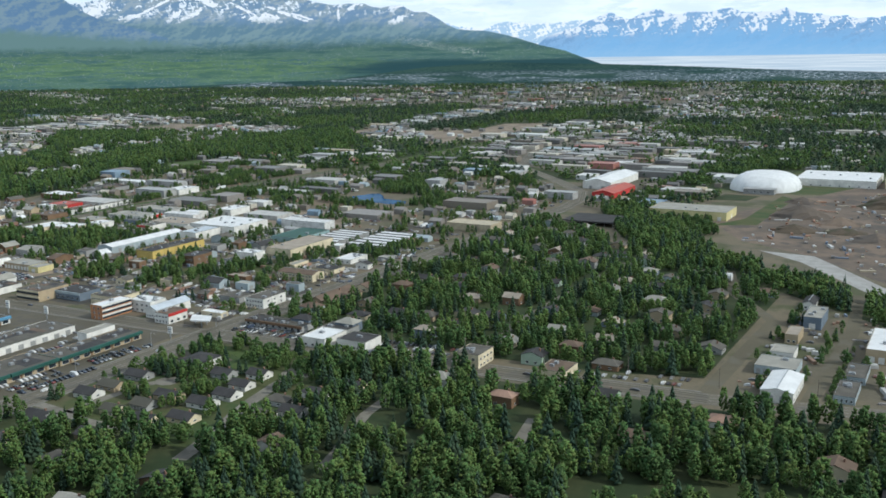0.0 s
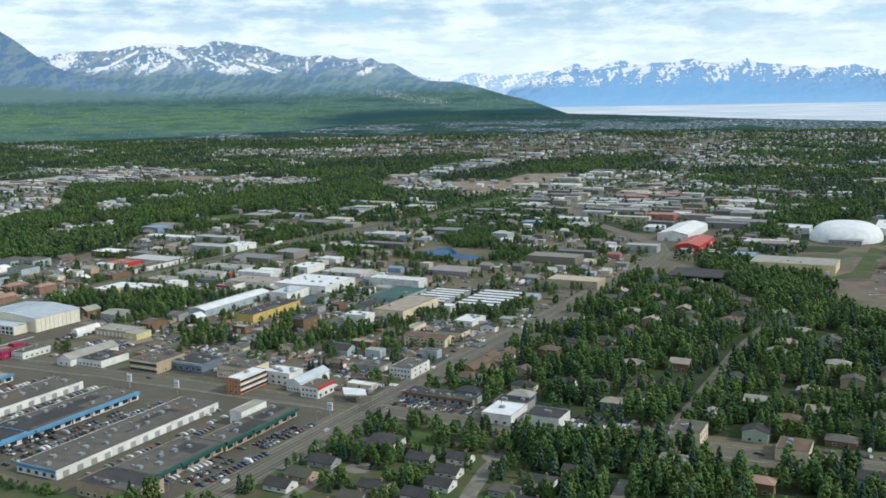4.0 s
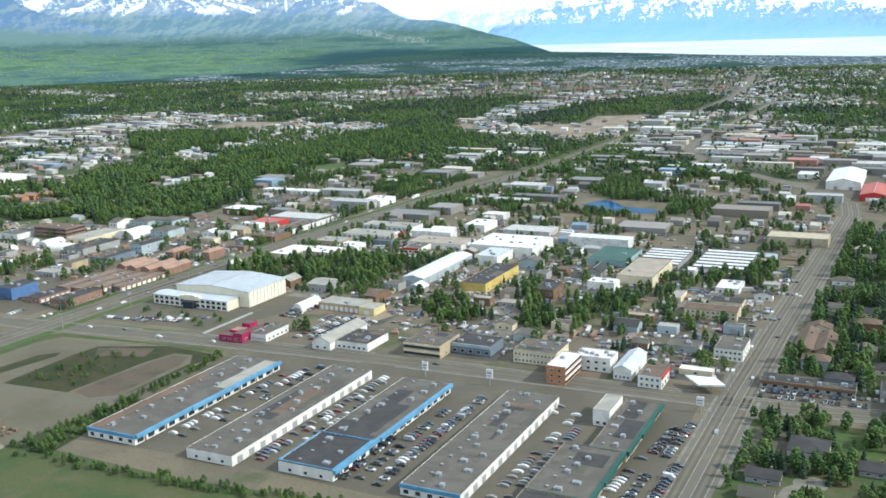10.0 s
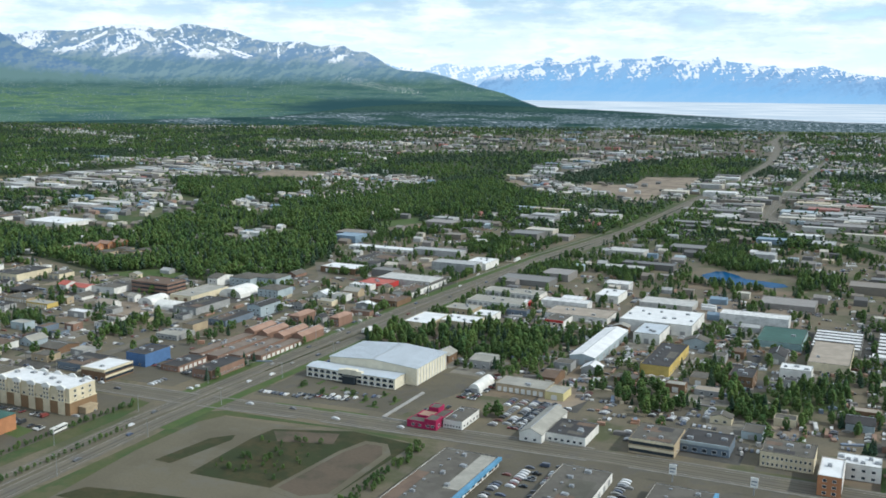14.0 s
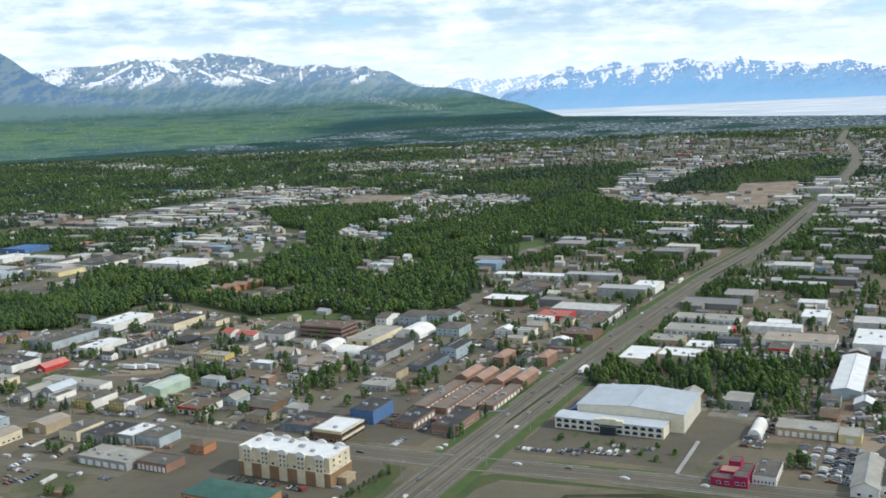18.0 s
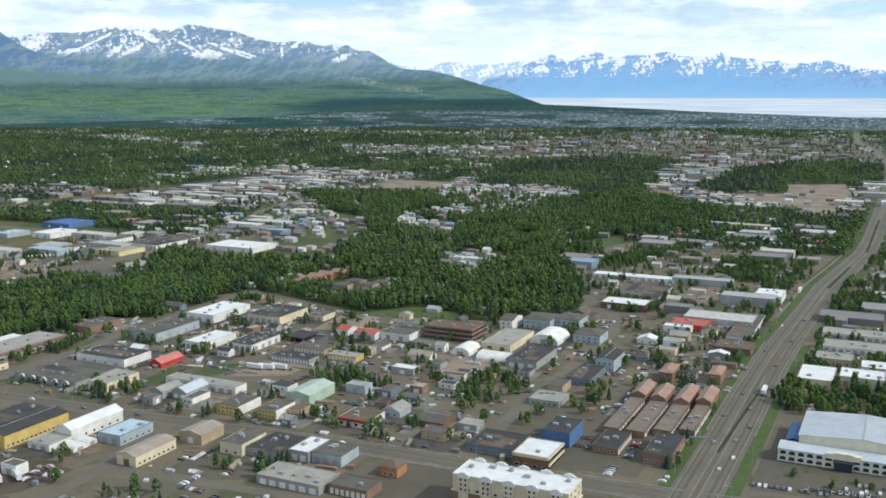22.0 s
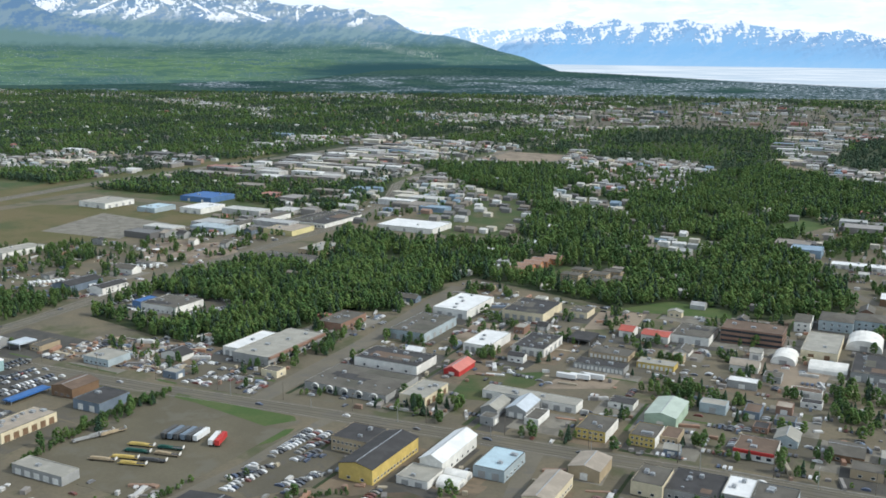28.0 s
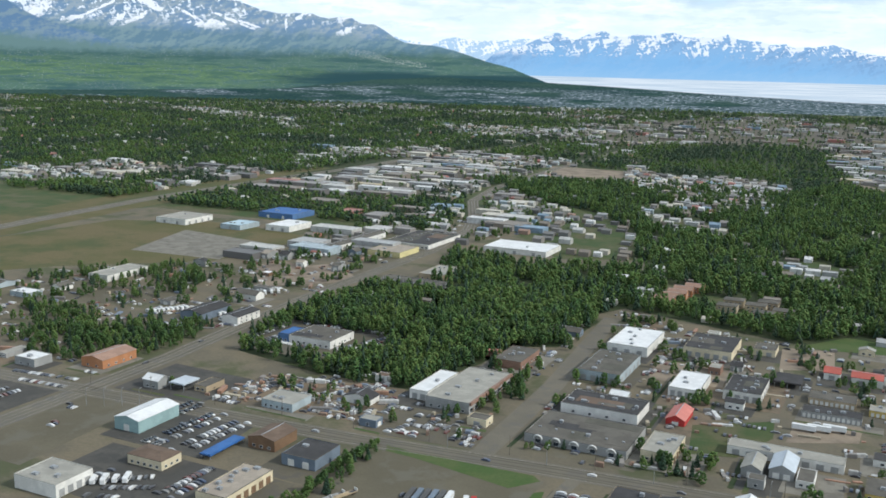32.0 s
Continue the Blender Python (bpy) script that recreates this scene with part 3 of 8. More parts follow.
# ---- ground, roads, water ----
def land(name, corners, z, mat, label, category, kind="structure"):
    """A level sheet with a thin edge that lies on the ground."""
    s = Solid()
    area = sum(ax * by - bx * ay for (ax, ay), (bx, by) in zip(corners, corners[1:] + corners[:1]))
    s.poly(corners if area > 0 else corners[::-1], z - 0.3, z)
    return tagged(new(name, s.mesh(name, mat)), label, category, kind=kind)


g = mesh_from("ground", [(-9000, -2500, 0), (4000, -2500, 0), (4000, 9000, 0), (-9000, 9000, 0)], [(0, 1, 2, 3)], YARD_EARTH)
tagged(new("ground", g), "grey-brown gravel and asphalt ground of the town", "ground", kind="structure")

ROAD_A = [(900, 545), (690, 530), (516, 519), (437, 504), (350, 497), (257, 492), (120, 481), (-72, 476), (-247, 464), (-322, 455), (-424, 449), (-546, 444), (-763, 425), (-879, 412), (-1066, 400), (-1400, 385)]
OLD = [(120, -400), (122, 200), (125, 376), (126, 493), (129, 621), (135, 803), (142, 1040), (136, 1100), (112, 1170), (62, 1237), (0, 1310), (-66, 1383), (-140, 1600), (-150, 3000)]
HWY = [(-305, -400), (-308, 200), (-318, 300), (-323, 406), (-323, 463), (-322, 560), (-322, 647), (-321, 720), (-319, 790), (-314, 880), (-306, 1050), (-292, 1180), (-281, 1300), (-277, 1420), (-276, 1650), (-273, 2200), (-278, 2600), (-292, 2950), (-341, 3458), (-430, 4100), (-480, 4990)]
NWR = [(-1062, 150), (-1062, 400), (-1064, 480), (-1072, 564), (-1082, 691), (-1087, 927), (-1110, 1080), (-1150, 1190), (-1215, 1330), (-1250, 1500), (-1273, 1863), (-1290, 2600)]
FWY = [(-1560, 200), (-1580, 700), (-1600, 850), (-1622, 1080), (-1620, 1406), (-1606, 1600), (-1610, 1831), (-1552, 2297), (-1487, 3133), (-1440, 4990)]
ROADS, SEGS = [], []


def road(points, width, z, name, label, mat=ASPHALT, lines=True, median=0.0):
    v, f = ribbon(points, width, z)
    tagged(new(name, mesh_from(name, v, f, mat)), label, "road", kind="structure")
    ROADS.append((np.array(points, float), width / 2))
    if lines:
        for off in ([0.0] if width < 16 else [-width / 2 + 2.2, width / 2 - 2.2, -2.0, 2.0]):
            v, f = ribbon(shifted(points, off), 0.26, z + 0.03)
            tagged(new("road_marking", mesh_from("road_marking", v, f, PAINT)), "worn pale painted road line", "road marking", kind="structure")


def near_road(x, y, margin):
    """Which points lie on a road or within the margin of one."""
    x, y = np.asarray(x, float), np.asarray(y, float)
    if len(x) == 1:
        if len(SEGS) != sum(len(p) - 1 for p, _ in ROADS):
            SEGS[:] = [(*a, *(b - a), half) for p, half in ROADS for a, b in zip(p[:-1], p[1:])]
        s = np.array(SEGS).T
        t = np.clip(((x - s[0]) * s[2] + (y - s[1]) * s[3]) / (s[2] ** 2 + s[3] ** 2), 0, 1)
        return np.array([np.any((x - s[0] - t * s[2]) ** 2 + (y - s[1] - t * s[3]) ** 2 < (s[4] + margin) ** 2)])
    hit = np.zeros(x.shape, bool)
    for p, half in ROADS:
        for a, b in zip(p[:-1], p[1:]):
            d = b - a
            t = np.clip(((x - a[0]) * d[0] + (y - a[1]) * d[1]) / (d @ d), 0, 1)
            hit |= (x - a[0] - t * d[0]) ** 2 + (y - a[1] - t * d[1]) ** 2 < (half + margin) ** 2
    return hit


road(ROAD_A, 17, 0.06, "road", "grey asphalt cross street with worn lane lines")
road(OLD, 19, 0.08, "road", "wide grey asphalt street with turning lane")
road(HWY, 26, 0.10, "road", "four-lane asphalt highway with pale lane lines")
road(NWR, 17, 0.09, "road", "grey asphalt street curving past the woods")
road(FWY, 26, 0.07, "road", "distant grey freeway")
road([(-448, 440), (-450, 551), (-452, 772), (-470, 830), (-520, 900)], 10, 0.04, "road", "narrow asphalt side street", lines=False)
road([(-806, 420), (-810, 552), (-824, 716), (-826, 745)], 14, 0.04, "road", "wide asphalt side street", lines=False)
road([(433, 505), (439, 665), (400, 729), (380, 800)], 9, 0.04, "road", "pale gravel side street", GRAVEL, False)
road([(482, 512), (487, 660), (480, 760)], 8, 0.04, "road", "pale gravel lane between sheds", GRAVEL, False)
road([(-613, 250), (-613, 311), (-614, 341), (-618, 362), (-625, 393), (-631, 432)], 9, 0.04, "road", "grey asphalt side street", lines=False)
road([(-618, 362), (-587, 363), (-548, 368), (-490, 374)], 8, 0.035, "road", "grey asphalt service lane", lines=False)
road([(-751, 424), (-752.5, 399), (-753, 375), (-752.5, 350), (-756, 322), (-760, 290)], 7.5, 0.062, "road", "grey asphalt entrance lane of the truck lot", lines=False)
road([(292, 497), (292, 694), (299, 800)], 7, 0.04, "road", "narrow residential street", lines=False)

WOODS = {
    "east": [(146, 960), (210, 920), (330, 805), (400, 765), (430, 726), (427, 535), (370, 520), (315, 517), (140, 512), (146, 700), (150, 850)],
    "rail": [(180, 1052), (277, 979), (365, 842), (499, 741), (600, 690), (600, 640), (504, 682), (403, 770), (338, 804), (256, 903)],
    "middle": [(-978, 674), (-1060, 930), (-960, 905), (-845, 959), (-1001, 1233), (-1298, 1582), (-1022, 1737), (-790, 1674), (-741, 1894), (-509, 1637), (-483, 1488), (-575, 1277), (-598, 1073), (-516, 912), (-504, 828), (-559, 759), (-686, 742), (-826, 783), (-860, 712), (-868, 583)],
    "west": [(-1050, 560), (-1060, 640), (-1050, 748), (-889, 810), (-832, 727), (-837, 640), (-868, 624), (-870, 575), (-889, 500), (-957, 500), (-1034, 516)],
}
CLEAR = [
    [(-721, 996), (-746, 1081), (-692, 1107), (-659, 1053), (-674, 970)], [(-802, 816), (-818, 904), (-781, 880), (-768, 812)], [(-772, 826), (-772, 872), (-719, 866), (-690, 822), (-736, 798)],
    [(-911, 1222), (-966, 1372), (-834, 1302), (-805, 1199)], [(-951, 964), (-1083, 1136), (-1146, 1386), (-1035, 1338), (-920, 1179), (-876, 1001)],
    [(-1043, 530), (-1036, 600), (-952, 594), (-944, 570), (-968, 527), (-1016, 522)], [(-677, 738), (-647, 782), (-594, 775), (-590, 750), (-661, 734)],
    [(-1000, 1420), (-940, 1500), (-850, 1440), (-880, 1380)], [(-640, 1180), (-600, 1290), (-560, 1260), (-600, 1160)]]
# far woods, shopping strips, pit and works beyond the near town
FAR_WOODS = [
    [(-3548, 2435), (-3687, 2966), (-3333, 3069), (-2615, 2760), (-2028, 2143), (-1800, 1841), (-1812, 1641), (-1931, 1469), (-2092, 1407), (-2303, 1384)], [(-2536, 2760), (-2900, 3500), (-2500, 3700), (-1720, 2400), (-1700, 2050), (-1900, 2100)],
    [(-646, 2018), (-635, 2545), (-530, 2896), (-289, 2899), (-305, 2538), (-335, 2061), (-361, 2239), (-471, 2182), (-451, 1985), (-535, 1974), (-541, 1878)],
    [(-1248, 2646), (-923, 2894), (-832, 2735), (-748, 2198), (-712, 2056), (-740, 1969), (-680, 1749), (-509, 1681), (-482, 1562), (-484, 1400), (-576, 1515), (-591, 1429), (-771, 1416), (-800, 1745), (-862, 1906), (-1057, 2037), (-1202, 2245)]]
SHOPS = [[(-1553, 4047), (-1257, 4700), (-355, 4169), (-309, 3015), (-545, 2888), (-682, 2815), (-840, 2731), (-923, 2894), (-1248, 2646), (-1435, 2770), (-1628, 3453)],
         [(-764, 2261), (-825, 3022), (-692, 2876), (-641, 2541), (-652, 2015)]]
SHOPS += [[(-260, 1720), (-161, 1863), (-108, 1969), (4, 1755), (131, 1717), (166, 1542), (188, 1320), (163, 1222), (135, 1140), (60, 1310), (-181, 1480)], [(-1560, 1260), (-1300, 1260), (-1340, 1640), (-1610, 2000)]]
HOMES = [(-1073, 1674), (-1135, 1923), (-983, 1832), (-859, 1897), (-830, 1664), (-774, 1470), (-888, 1412), (-996, 1580)]
BARE = [[(-1211, 1714), (-1309, 1927), (-1142, 1919), (-1091, 1738), (-1120, 1664)], [(-557, 1931), (-451, 1985), (-471, 2182), (-361, 2239), (-335, 2002), (-340, 1694), (-365, 1631), (-474, 1800)], [(-699, 1797), (-707, 1986), (-629, 1863), (-604, 1734), (-620, 1649)]]


def within(polys, x, y):
    """Which points lie in any of the polygons."""
    hit = np.zeros(np.shape(x), bool)
    for p in polys:
        hit |= inside(p, x, y)
    return hit


for p in FAR_WOODS:
    land("wood_floor", p, 0.05, SCRUB, "dark floor of the far wood", "woodland floor")
for p in SHOPS:
    land("lot", p, 0.05, LOT, "wide asphalt lots of the far shopping strip", "parking lot")
for p in BARE:
    land("dirt_yard", p, 0.06, DIRT, "bare brown earth works among the far woods", "dirt yard")
for i, p in enumerate(CLEAR):
    land("clearing", p, 0.06, (GRASS, GRASS, GRASS, GRASS, GRASS, LOT, LAWN, GRASS, LAWN)[i], ("rough grass clearing in the wood", "asphalt car lot in the wood")[i == 5], "clearing")
for key in WOODS:
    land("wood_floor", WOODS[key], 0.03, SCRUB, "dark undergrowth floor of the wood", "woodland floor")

# ---- fields, lots, verges, pond ----
land("grass_field", [(-297, 438), (-171, 447), (-167, 426), (-162, 346), (-154, 300), (-160, 240), (-300, 225)], 0.03, GRAVEL, "pale gravel lot beside the highway", "lot")
land("dirt_yard", [(-299, 230), (-286, 305), (-223, 315), (-176, 299), (-170, 250), (-253, 225)], 0.07, DIRT, "sandy yard with pallets and machines", "dirt yard")
land("meadow", [(-178, 306), (-75, 304), (45, 318), (70, 318), (60, 120), (-150, 120)], 0.04, GRASS, "yellow-green meadow in front of the malls", "meadow")
land("lot", [(-160, 318), (-150, 468), (-60, 468), (110, 472), (112, 318), (60, 322), (-80, 326)], 0.03, LOT, "patched asphalt parking lot of the malls", "parking lot")
land("lot", [(-300, 480), (-200, 487), (-180, 570), (-300, 590)], 0.03, LOT, "asphalt parking lot in front of the sports hall", "parking lot")
land("lot", [(-460, 462), (-355, 470), (-352, 560), (-440, 560)], 0.03, LOT, "asphalt lot between shops and highway", "parking lot")
land("lot", [(-480, 330), (-345, 330), (-345, 440), (-480, 436)], 0.03, LOT, "asphalt lot round the hotel", "parking lot")
for a, b, off, wide, m, what in ((3, 9, -17.0, 7.0, LAWN, "mown grass verge along the highway"), (4, 8, 16.4, 6.4, LAWN, "mown grass verge along the highway"), (7, 11, 17.4, 8.0, LAWN, "rough grass verge along the highway"),
                                 (9, 15, -19.0, 10.0, GRASS, "rough grass verge along the highway"), (10, 16, 20.0, 12.0, GRASS, "rough grass verge along the highway")):
    v, f = ribbon(shifted(HWY[a:b], -off), wide, 0.115)
    tagged(new("verge", mesh_from("verge", v, f, m)), what, "verge", kind="structure")
for a, b, off, wide in ((9, 13, -21.6, 2.2), (5, 9, -14.0, 1.2), (5, 9, 13.7, 0.9)):
    v, f = ribbon(shifted(HWY[a:b], off), wide, 0.13)
    tagged(new("pavement", mesh_from("pavement", v, f, PAVE)), "pale asphalt footpath beside the highway", "pavement", kind="structure")
for a, b, offs, wide in ((1, 17, (-10.2, -6.6, 6.6, 10.2), 1.5), (1, 15, (0.0,), 2.4)):
    for off in offs:
        v, f = ribbon(shifted(HWY[a:b], off), wide, 0.112 if wide < 2 else 0.118)
        tagged(new("road_surface", mesh_from("road_surface", v, f, LOT if wide < 2 else GRAVEL)), "dark worn wheel track on the highway" if wide < 2 else "pale turning lane of the highway", "road", kind="structure")
for points, offs in ((ROAD_A[3:15], (-5.2, -2.2, 2.2, 5.2)), (OLD[1:9], (-6.0, -3.0, 3.0, 6.0)), (NWR[1:9], (-4.6, 4.6))):
    for off in offs:
        v, f = ribbon(shifted(points, off), 1.3, 0.094)
        tagged(new("road_surface", mesh_from("road_surface", v, f, LOT)), "dark worn wheel track on the street", "road", kind="structure")
for pts, m in (([(-324.2, 525), (-322.2, 525), (-317.9, 645), (-319.6, 645)], MARSH), ([(-320, 690), (-318.6, 690), (-313.4, 860), (-315.0, 860)], GRAVEL), ([(-306.6, 1040), (-303.0, 1040), (-290.4, 1180), (-293.4, 1180)], MARSH), ([(-281, 1300), (-277.6, 1300), (-274, 1640), (-277.6, 1640)], MARSH)):
    land("median", pts, 0.17, m, "narrow planted median of the highway", "median")
land("verge", [(-279, 468), (-219, 474), (-217, 479), (-277, 473)], 0.05, LAWN, "low grass berm in front of the hall", "verge")
land("verge", [(-856, 414), (-840, 411.5), (-771, 414), (-766, 409), (-777, 394), (-792, 397), (-835, 405), (-852, 406)], 0.075, LAWN, "green lawn strip round the dirt lot", "verge")
land("dirt_yard", [(-852, 292), (-858, 386), (-853, 408), (-764, 410), (-764, 330), (-772, 292)], 0.05, GRAVEL, "bare trampled gravel truck lot", "dirt yard")
land("dirt_yard", [(-1198, 747), (-1135, 816), (-1075, 755), (-1140, 690)], 0.05, DIRT, "bare brown dirt yard", "dirt yard")
land("dirt_yard", [(-415, 908), (-415, 1003), (-386, 1011), (-383, 917)], 0.05, DIRT, "bare dirt patch beside the highway", "dirt yard")
for p in ([(-1592, 600), (-1596, 780), (-1640, 1080), (-1636, 1600), (-1680, 1600), (-1690, 1080), (-1650, 700)], [(-1568, 640), (-1590, 860), (-1607, 1080), (-1605, 1400), (-1575, 1400), (-1570, 1000), (-1540, 760)]):
    land("verge", p, 0.05, FIELD, "broad grassy margin of the freeway", "verge")
land("grass_field", [(-1540, 700), (-1520, 900), (-1388, 960), (-1240, 930), (-1251, 760), (-1363, 654), (-1400, 600)], 0.04, FIELD, "wide yellow-green field by the freeway", "grass field")
land("gravel_pad", [(-1362, 759), (-1398, 889), (-1272, 871), (-1251, 767)], 0.07, OLD_CONCRETE, "flat grey gravel pad in the field", "gravel pad")
land("gravel_yard", [(343, 1142), (463, 1464), (900, 1500), (900, 700), (560, 735), (498, 800), (431, 884), (360, 932), (300, 1040)], 0.03, WORKS, "brown gravel works yard with stockpiles", "gravel yard")
land("gravel_track", [(385, 893), (431, 887), (503, 778), (620, 690), (620, 665), (501, 746), (425, 858)], 0.06, CONCRETE, "pale haul road along the railway", "gravel track")
land("scrub_bank", [(-176, 300), (-168, 362), (-171, 372), (-160, 372), (-152, 320), (-150, 300)], 0.07, SCRUB, "dark scrub bank beside the mall", "verge")
land("grass_field", [(-252, 362), (-254, 416), (-252, 433), (-210, 450), (-171, 447), (-174, 368), (-203, 365)], 0.06, MARSH, "dark rough green plot with scrub", "grass field")
land("wet_ground", [(-250, 431), (-215, 443), (-210, 428), (-239, 418)], 0.08, MUD, "grey damp bare patch in the plot", "bare ground")
land("dirt_track", [(-206, 363), (-202, 420), (-197, 440), (-184, 441), (-175, 428), (-174, 367), (-188, 359)], 0.09, GRAVEL, "pale track round the mound", "dirt track")
land("dirt_yard", [(-203, 367), (-199, 420), (-194, 436), (-185, 437), (-179, 426), (-178, 371), (-188, 363)], 0.12, MUD, "dark brown graded earth in the track", "dirt yard")
land("concrete_pad", [(-280, 266), (-284, 288), (-262, 290), (-256, 266)], 0.09, CONCRETE, "pale concrete slab in the sandy yard", "concrete pad")
land("grass_field", [(-279, 368), (-274, 406), (-265, 416), (-262, 409), (-269, 368)], 0.06, MARSH, "narrow strip of rough grass", "grass field")
land("grass_field", [(-289, 313), (-284, 327), (-260, 333), (-229, 339), (-223, 326), (-235, 310), (-255, 315)], 0.06, MARSH, "rough green grass patch", "grass field")
land("verge", [(-296, 250), (-290, 312), (-297, 373), (-297, 424), (-290, 440), (-210, 452), (-171, 449), (-171, 455), (-295, 447), (-307, 438), (-304, 391), (-303, 330), (-302, 250)], 0.05, GRASS, "rough grass verge beside the gravel lot", "verge")
land("verge", [(-341, 300), (-340, 403), (-345, 438), (-362, 441), (-353, 430), (-352, 409), (-352, 300)], 0.05, GRASS, "rough grass verge beside the hotel", "verge")
land("median", [(-325.5, 200), (-327.5, 292), (-326.5, 320), (-325.8, 344), (-325, 430), (-323.4, 430), (-322.6, 344), (-323.5, 292), (-321.5, 200)], 0.16, GRAVEL, "pale kerbed median of the highway", "median")
land("grass_patch", [(-379, 361), (-386, 374), (-368, 372), (-366, 359)], 0.07, LAWN, "mown grass island beside the inn", "lawn")
land("pond", [(-130, 1022), (-120, 1052), (-112, 1056), (-96, 1040), (-84, 1022), (-66, 1018), (-46, 1012), (-40, 998), (-52, 986), (-74, 990), (-92, 984), (-116, 996)], 0.06, WATER, "still pond among trees, blue painted in for reflected sky", "pond")
land("shore", [(-160, 985), (-135, 945), (-30, 940), (-20, 985), (-40, 972), (-100, 966), (-140, 1000)], 0.03, BARE_EARTH, "bare brown bank of the pond", "pond bank")
for p, m, w in (([(-708, 324), (-681, 349), (-667, 358), (-628, 351), (-630, 318), (-650, 296), (-686, 297)], MUD, "dark brown muddy storage yard"), ([(-765, 369), (-768, 377), (-768.5, 391), (-760, 399), (-758.5, 390), (-759.5, 377)], LAWN, "green island by the lot entrance"), ([(-757, 330), (-757, 402), (-708, 402), (-708, 345), (-730, 318)], LOT, "asphalt vehicle lot"),
                ([(-585, 372), (-583, 405), (-536, 410), (-527, 385), (-553, 372)], LOT, "patched asphalt yard"), ([(130, 488), (130, 506), (232, 510), (236, 496)], LOT, "asphalt lot in front of the shop strip"), ([(237, 492), (230, 517), (267, 522), (278, 499)], LOT, "asphalt car sales lot"), ([(316, 999), (357, 1018), (362, 1209), (344, 1229), (338, 1051)], GRASS, "rough grass bank beside the works"),
                ([(127, 418), (126, 440), (141, 447), (150, 462), (158, 450), (145, 418)], LOT, "paved corner lot"), ([(-138, 547), (-149, 604), (-125, 608), (-111, 561), (-119, 536)], DIRT, "bare brown yard behind the shops"), ([(-1, 540), (-4, 575), (20, 581), (21, 558)], DIRT, "bare brown lot"), ([(-68, 545), (-70, 575), (-44, 581), (-36, 547), (-54, 537)], LOT, "asphalt lot behind the office"),
                ([(-34, 615), (-13, 633), (30, 690), (40, 615), (2, 598)], GRASS, "rough grass between yards"), ([(-684, 665), (-689, 726), (-653, 734), (-649, 684)], DIRT, "brown scrap yard"), ([(-708, 482), (-715, 527), (-673, 557), (-670, 528), (-684, 489)], GRASS, "overgrown lot"),
                ([(-663, 525), (-662, 566), (-625, 572), (-626, 544)], DIRT, "brown storage yard"), ([(-440, 860), (-440, 960), (-420, 1000), (-420, 860)], DIRT, "brown yard"), ([(-240, 760), (-245, 860), (-180, 880), (-150, 790)], DIRT, "brown storage yard"), ([(-120, 800), (-120, 900), (-20, 910), (-10, 820)], DIRT, "brown storage yard"),
                # the vehicle lot ending this row is coloured dark for cloud shade
                ([(30, 820), (20, 900), (100, 930), (110, 830)], LOT, "asphalt yard"), ([(-560, 600), (-565, 660), (-505, 650), (-510, 600)], DIRT, "brown yard behind the shops"), ([(-760, 600), (-765, 650), (-715, 655), (-712, 605)], DIRT, "brown yard"), ([(-985, 290), (-985, 345), (-905, 345), (-905, 285)], DARK_ASPHALT, "asphalt vehicle lot coloured dark for cloud shade"),
                ([(-1050, 412), (-1050, 470), (-985, 468), (-985, 412)], DARK_ASPHALT, "dark asphalt forecourt of the fuel station"), ([(-984, 424), (-984, 482), (-890, 500), (-882, 436)], BARE_EARTH, "brown yard full of vehicles"), ([(-1140, 300), (-1140, 396), (-1074, 398), (-1074, 300)], DARK_ASPHALT, "asphalt car lot in a darkened tone"),
                ([(-1052, 300), (-1052, 404), (-1012, 404), (-1004, 300)], GRAVEL, "gravel yard with light poles"), ([(-880, 424), (-880, 470), (-816, 470), (-812, 430)], LOT, "asphalt lot in front of the showroom"),
                ([(-1050, 545), (-1050, 612), (-950, 616), (-948, 548)], DARK_ASPHALT, "dark asphalt lot of the dealership"), ([(-1170, 555), (-1150, 600), (-1075, 606), (-1074, 560)], GRAVEL, "gravel sales yard with campers"),
                # the last car lot is coloured dark in place of cloud shade
                ([(-1205, 744), (-1193, 796), (-1114, 780), (-1106, 728)], DIRT, "pale brown dirt yard"), ([(-1300, 520), (-1320, 600), (-1180, 640), (-1160, 600)], GRAVEL, "worn gravel yard"), ([(-1000, 350), (-1000, 412), (-935, 412), (-930, 350)], DARK_ASPHALT, "asphalt car lot in a darkened tone")):
    land("yard", p, 0.045, m, w, "yard")
land("lawn", [(130, 345), (140, 470), (215, 468), (262, 478), (300, 420), (250, 330), (165, 330)], 0.03, GRASS, "mown lawns of the housing estate", "lawn")
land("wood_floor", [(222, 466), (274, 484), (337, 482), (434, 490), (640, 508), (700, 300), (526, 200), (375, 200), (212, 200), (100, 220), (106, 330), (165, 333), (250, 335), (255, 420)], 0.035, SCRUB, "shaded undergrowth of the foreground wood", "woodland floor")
for pts, wd in (([(250, 325), (245, 347), (239, 367), (231, 395), (226, 424), (225, 440)], 7.5), ([(130, 345), (159, 342), (176, 339), (198, 339), (212, 340)], 6), ([(158, 343), (159, 365), (160, 379), (162, 392), (168, 400)], 6), ([(312, 345), (307, 365), (299, 387), (293, 409), (290, 440)], 6), ([(380, 380), (377, 399), (373, 419), (369, 440)], 6)):
    road(pts, wd, 0.055, "road", "narrow pale residential lane", OLD_CONCRETE, False)
for x, y, r in ((225, 444, 9.5), (169, 401, 7.0)):
    land("turning_circle", [(x + r * math.cos(0.3 * k), y + r * math.sin(0.3 * k)) for k in range(21)], 0.065, OLD_CONCRETE, "pale concrete turning circle of a residential lane", "road")
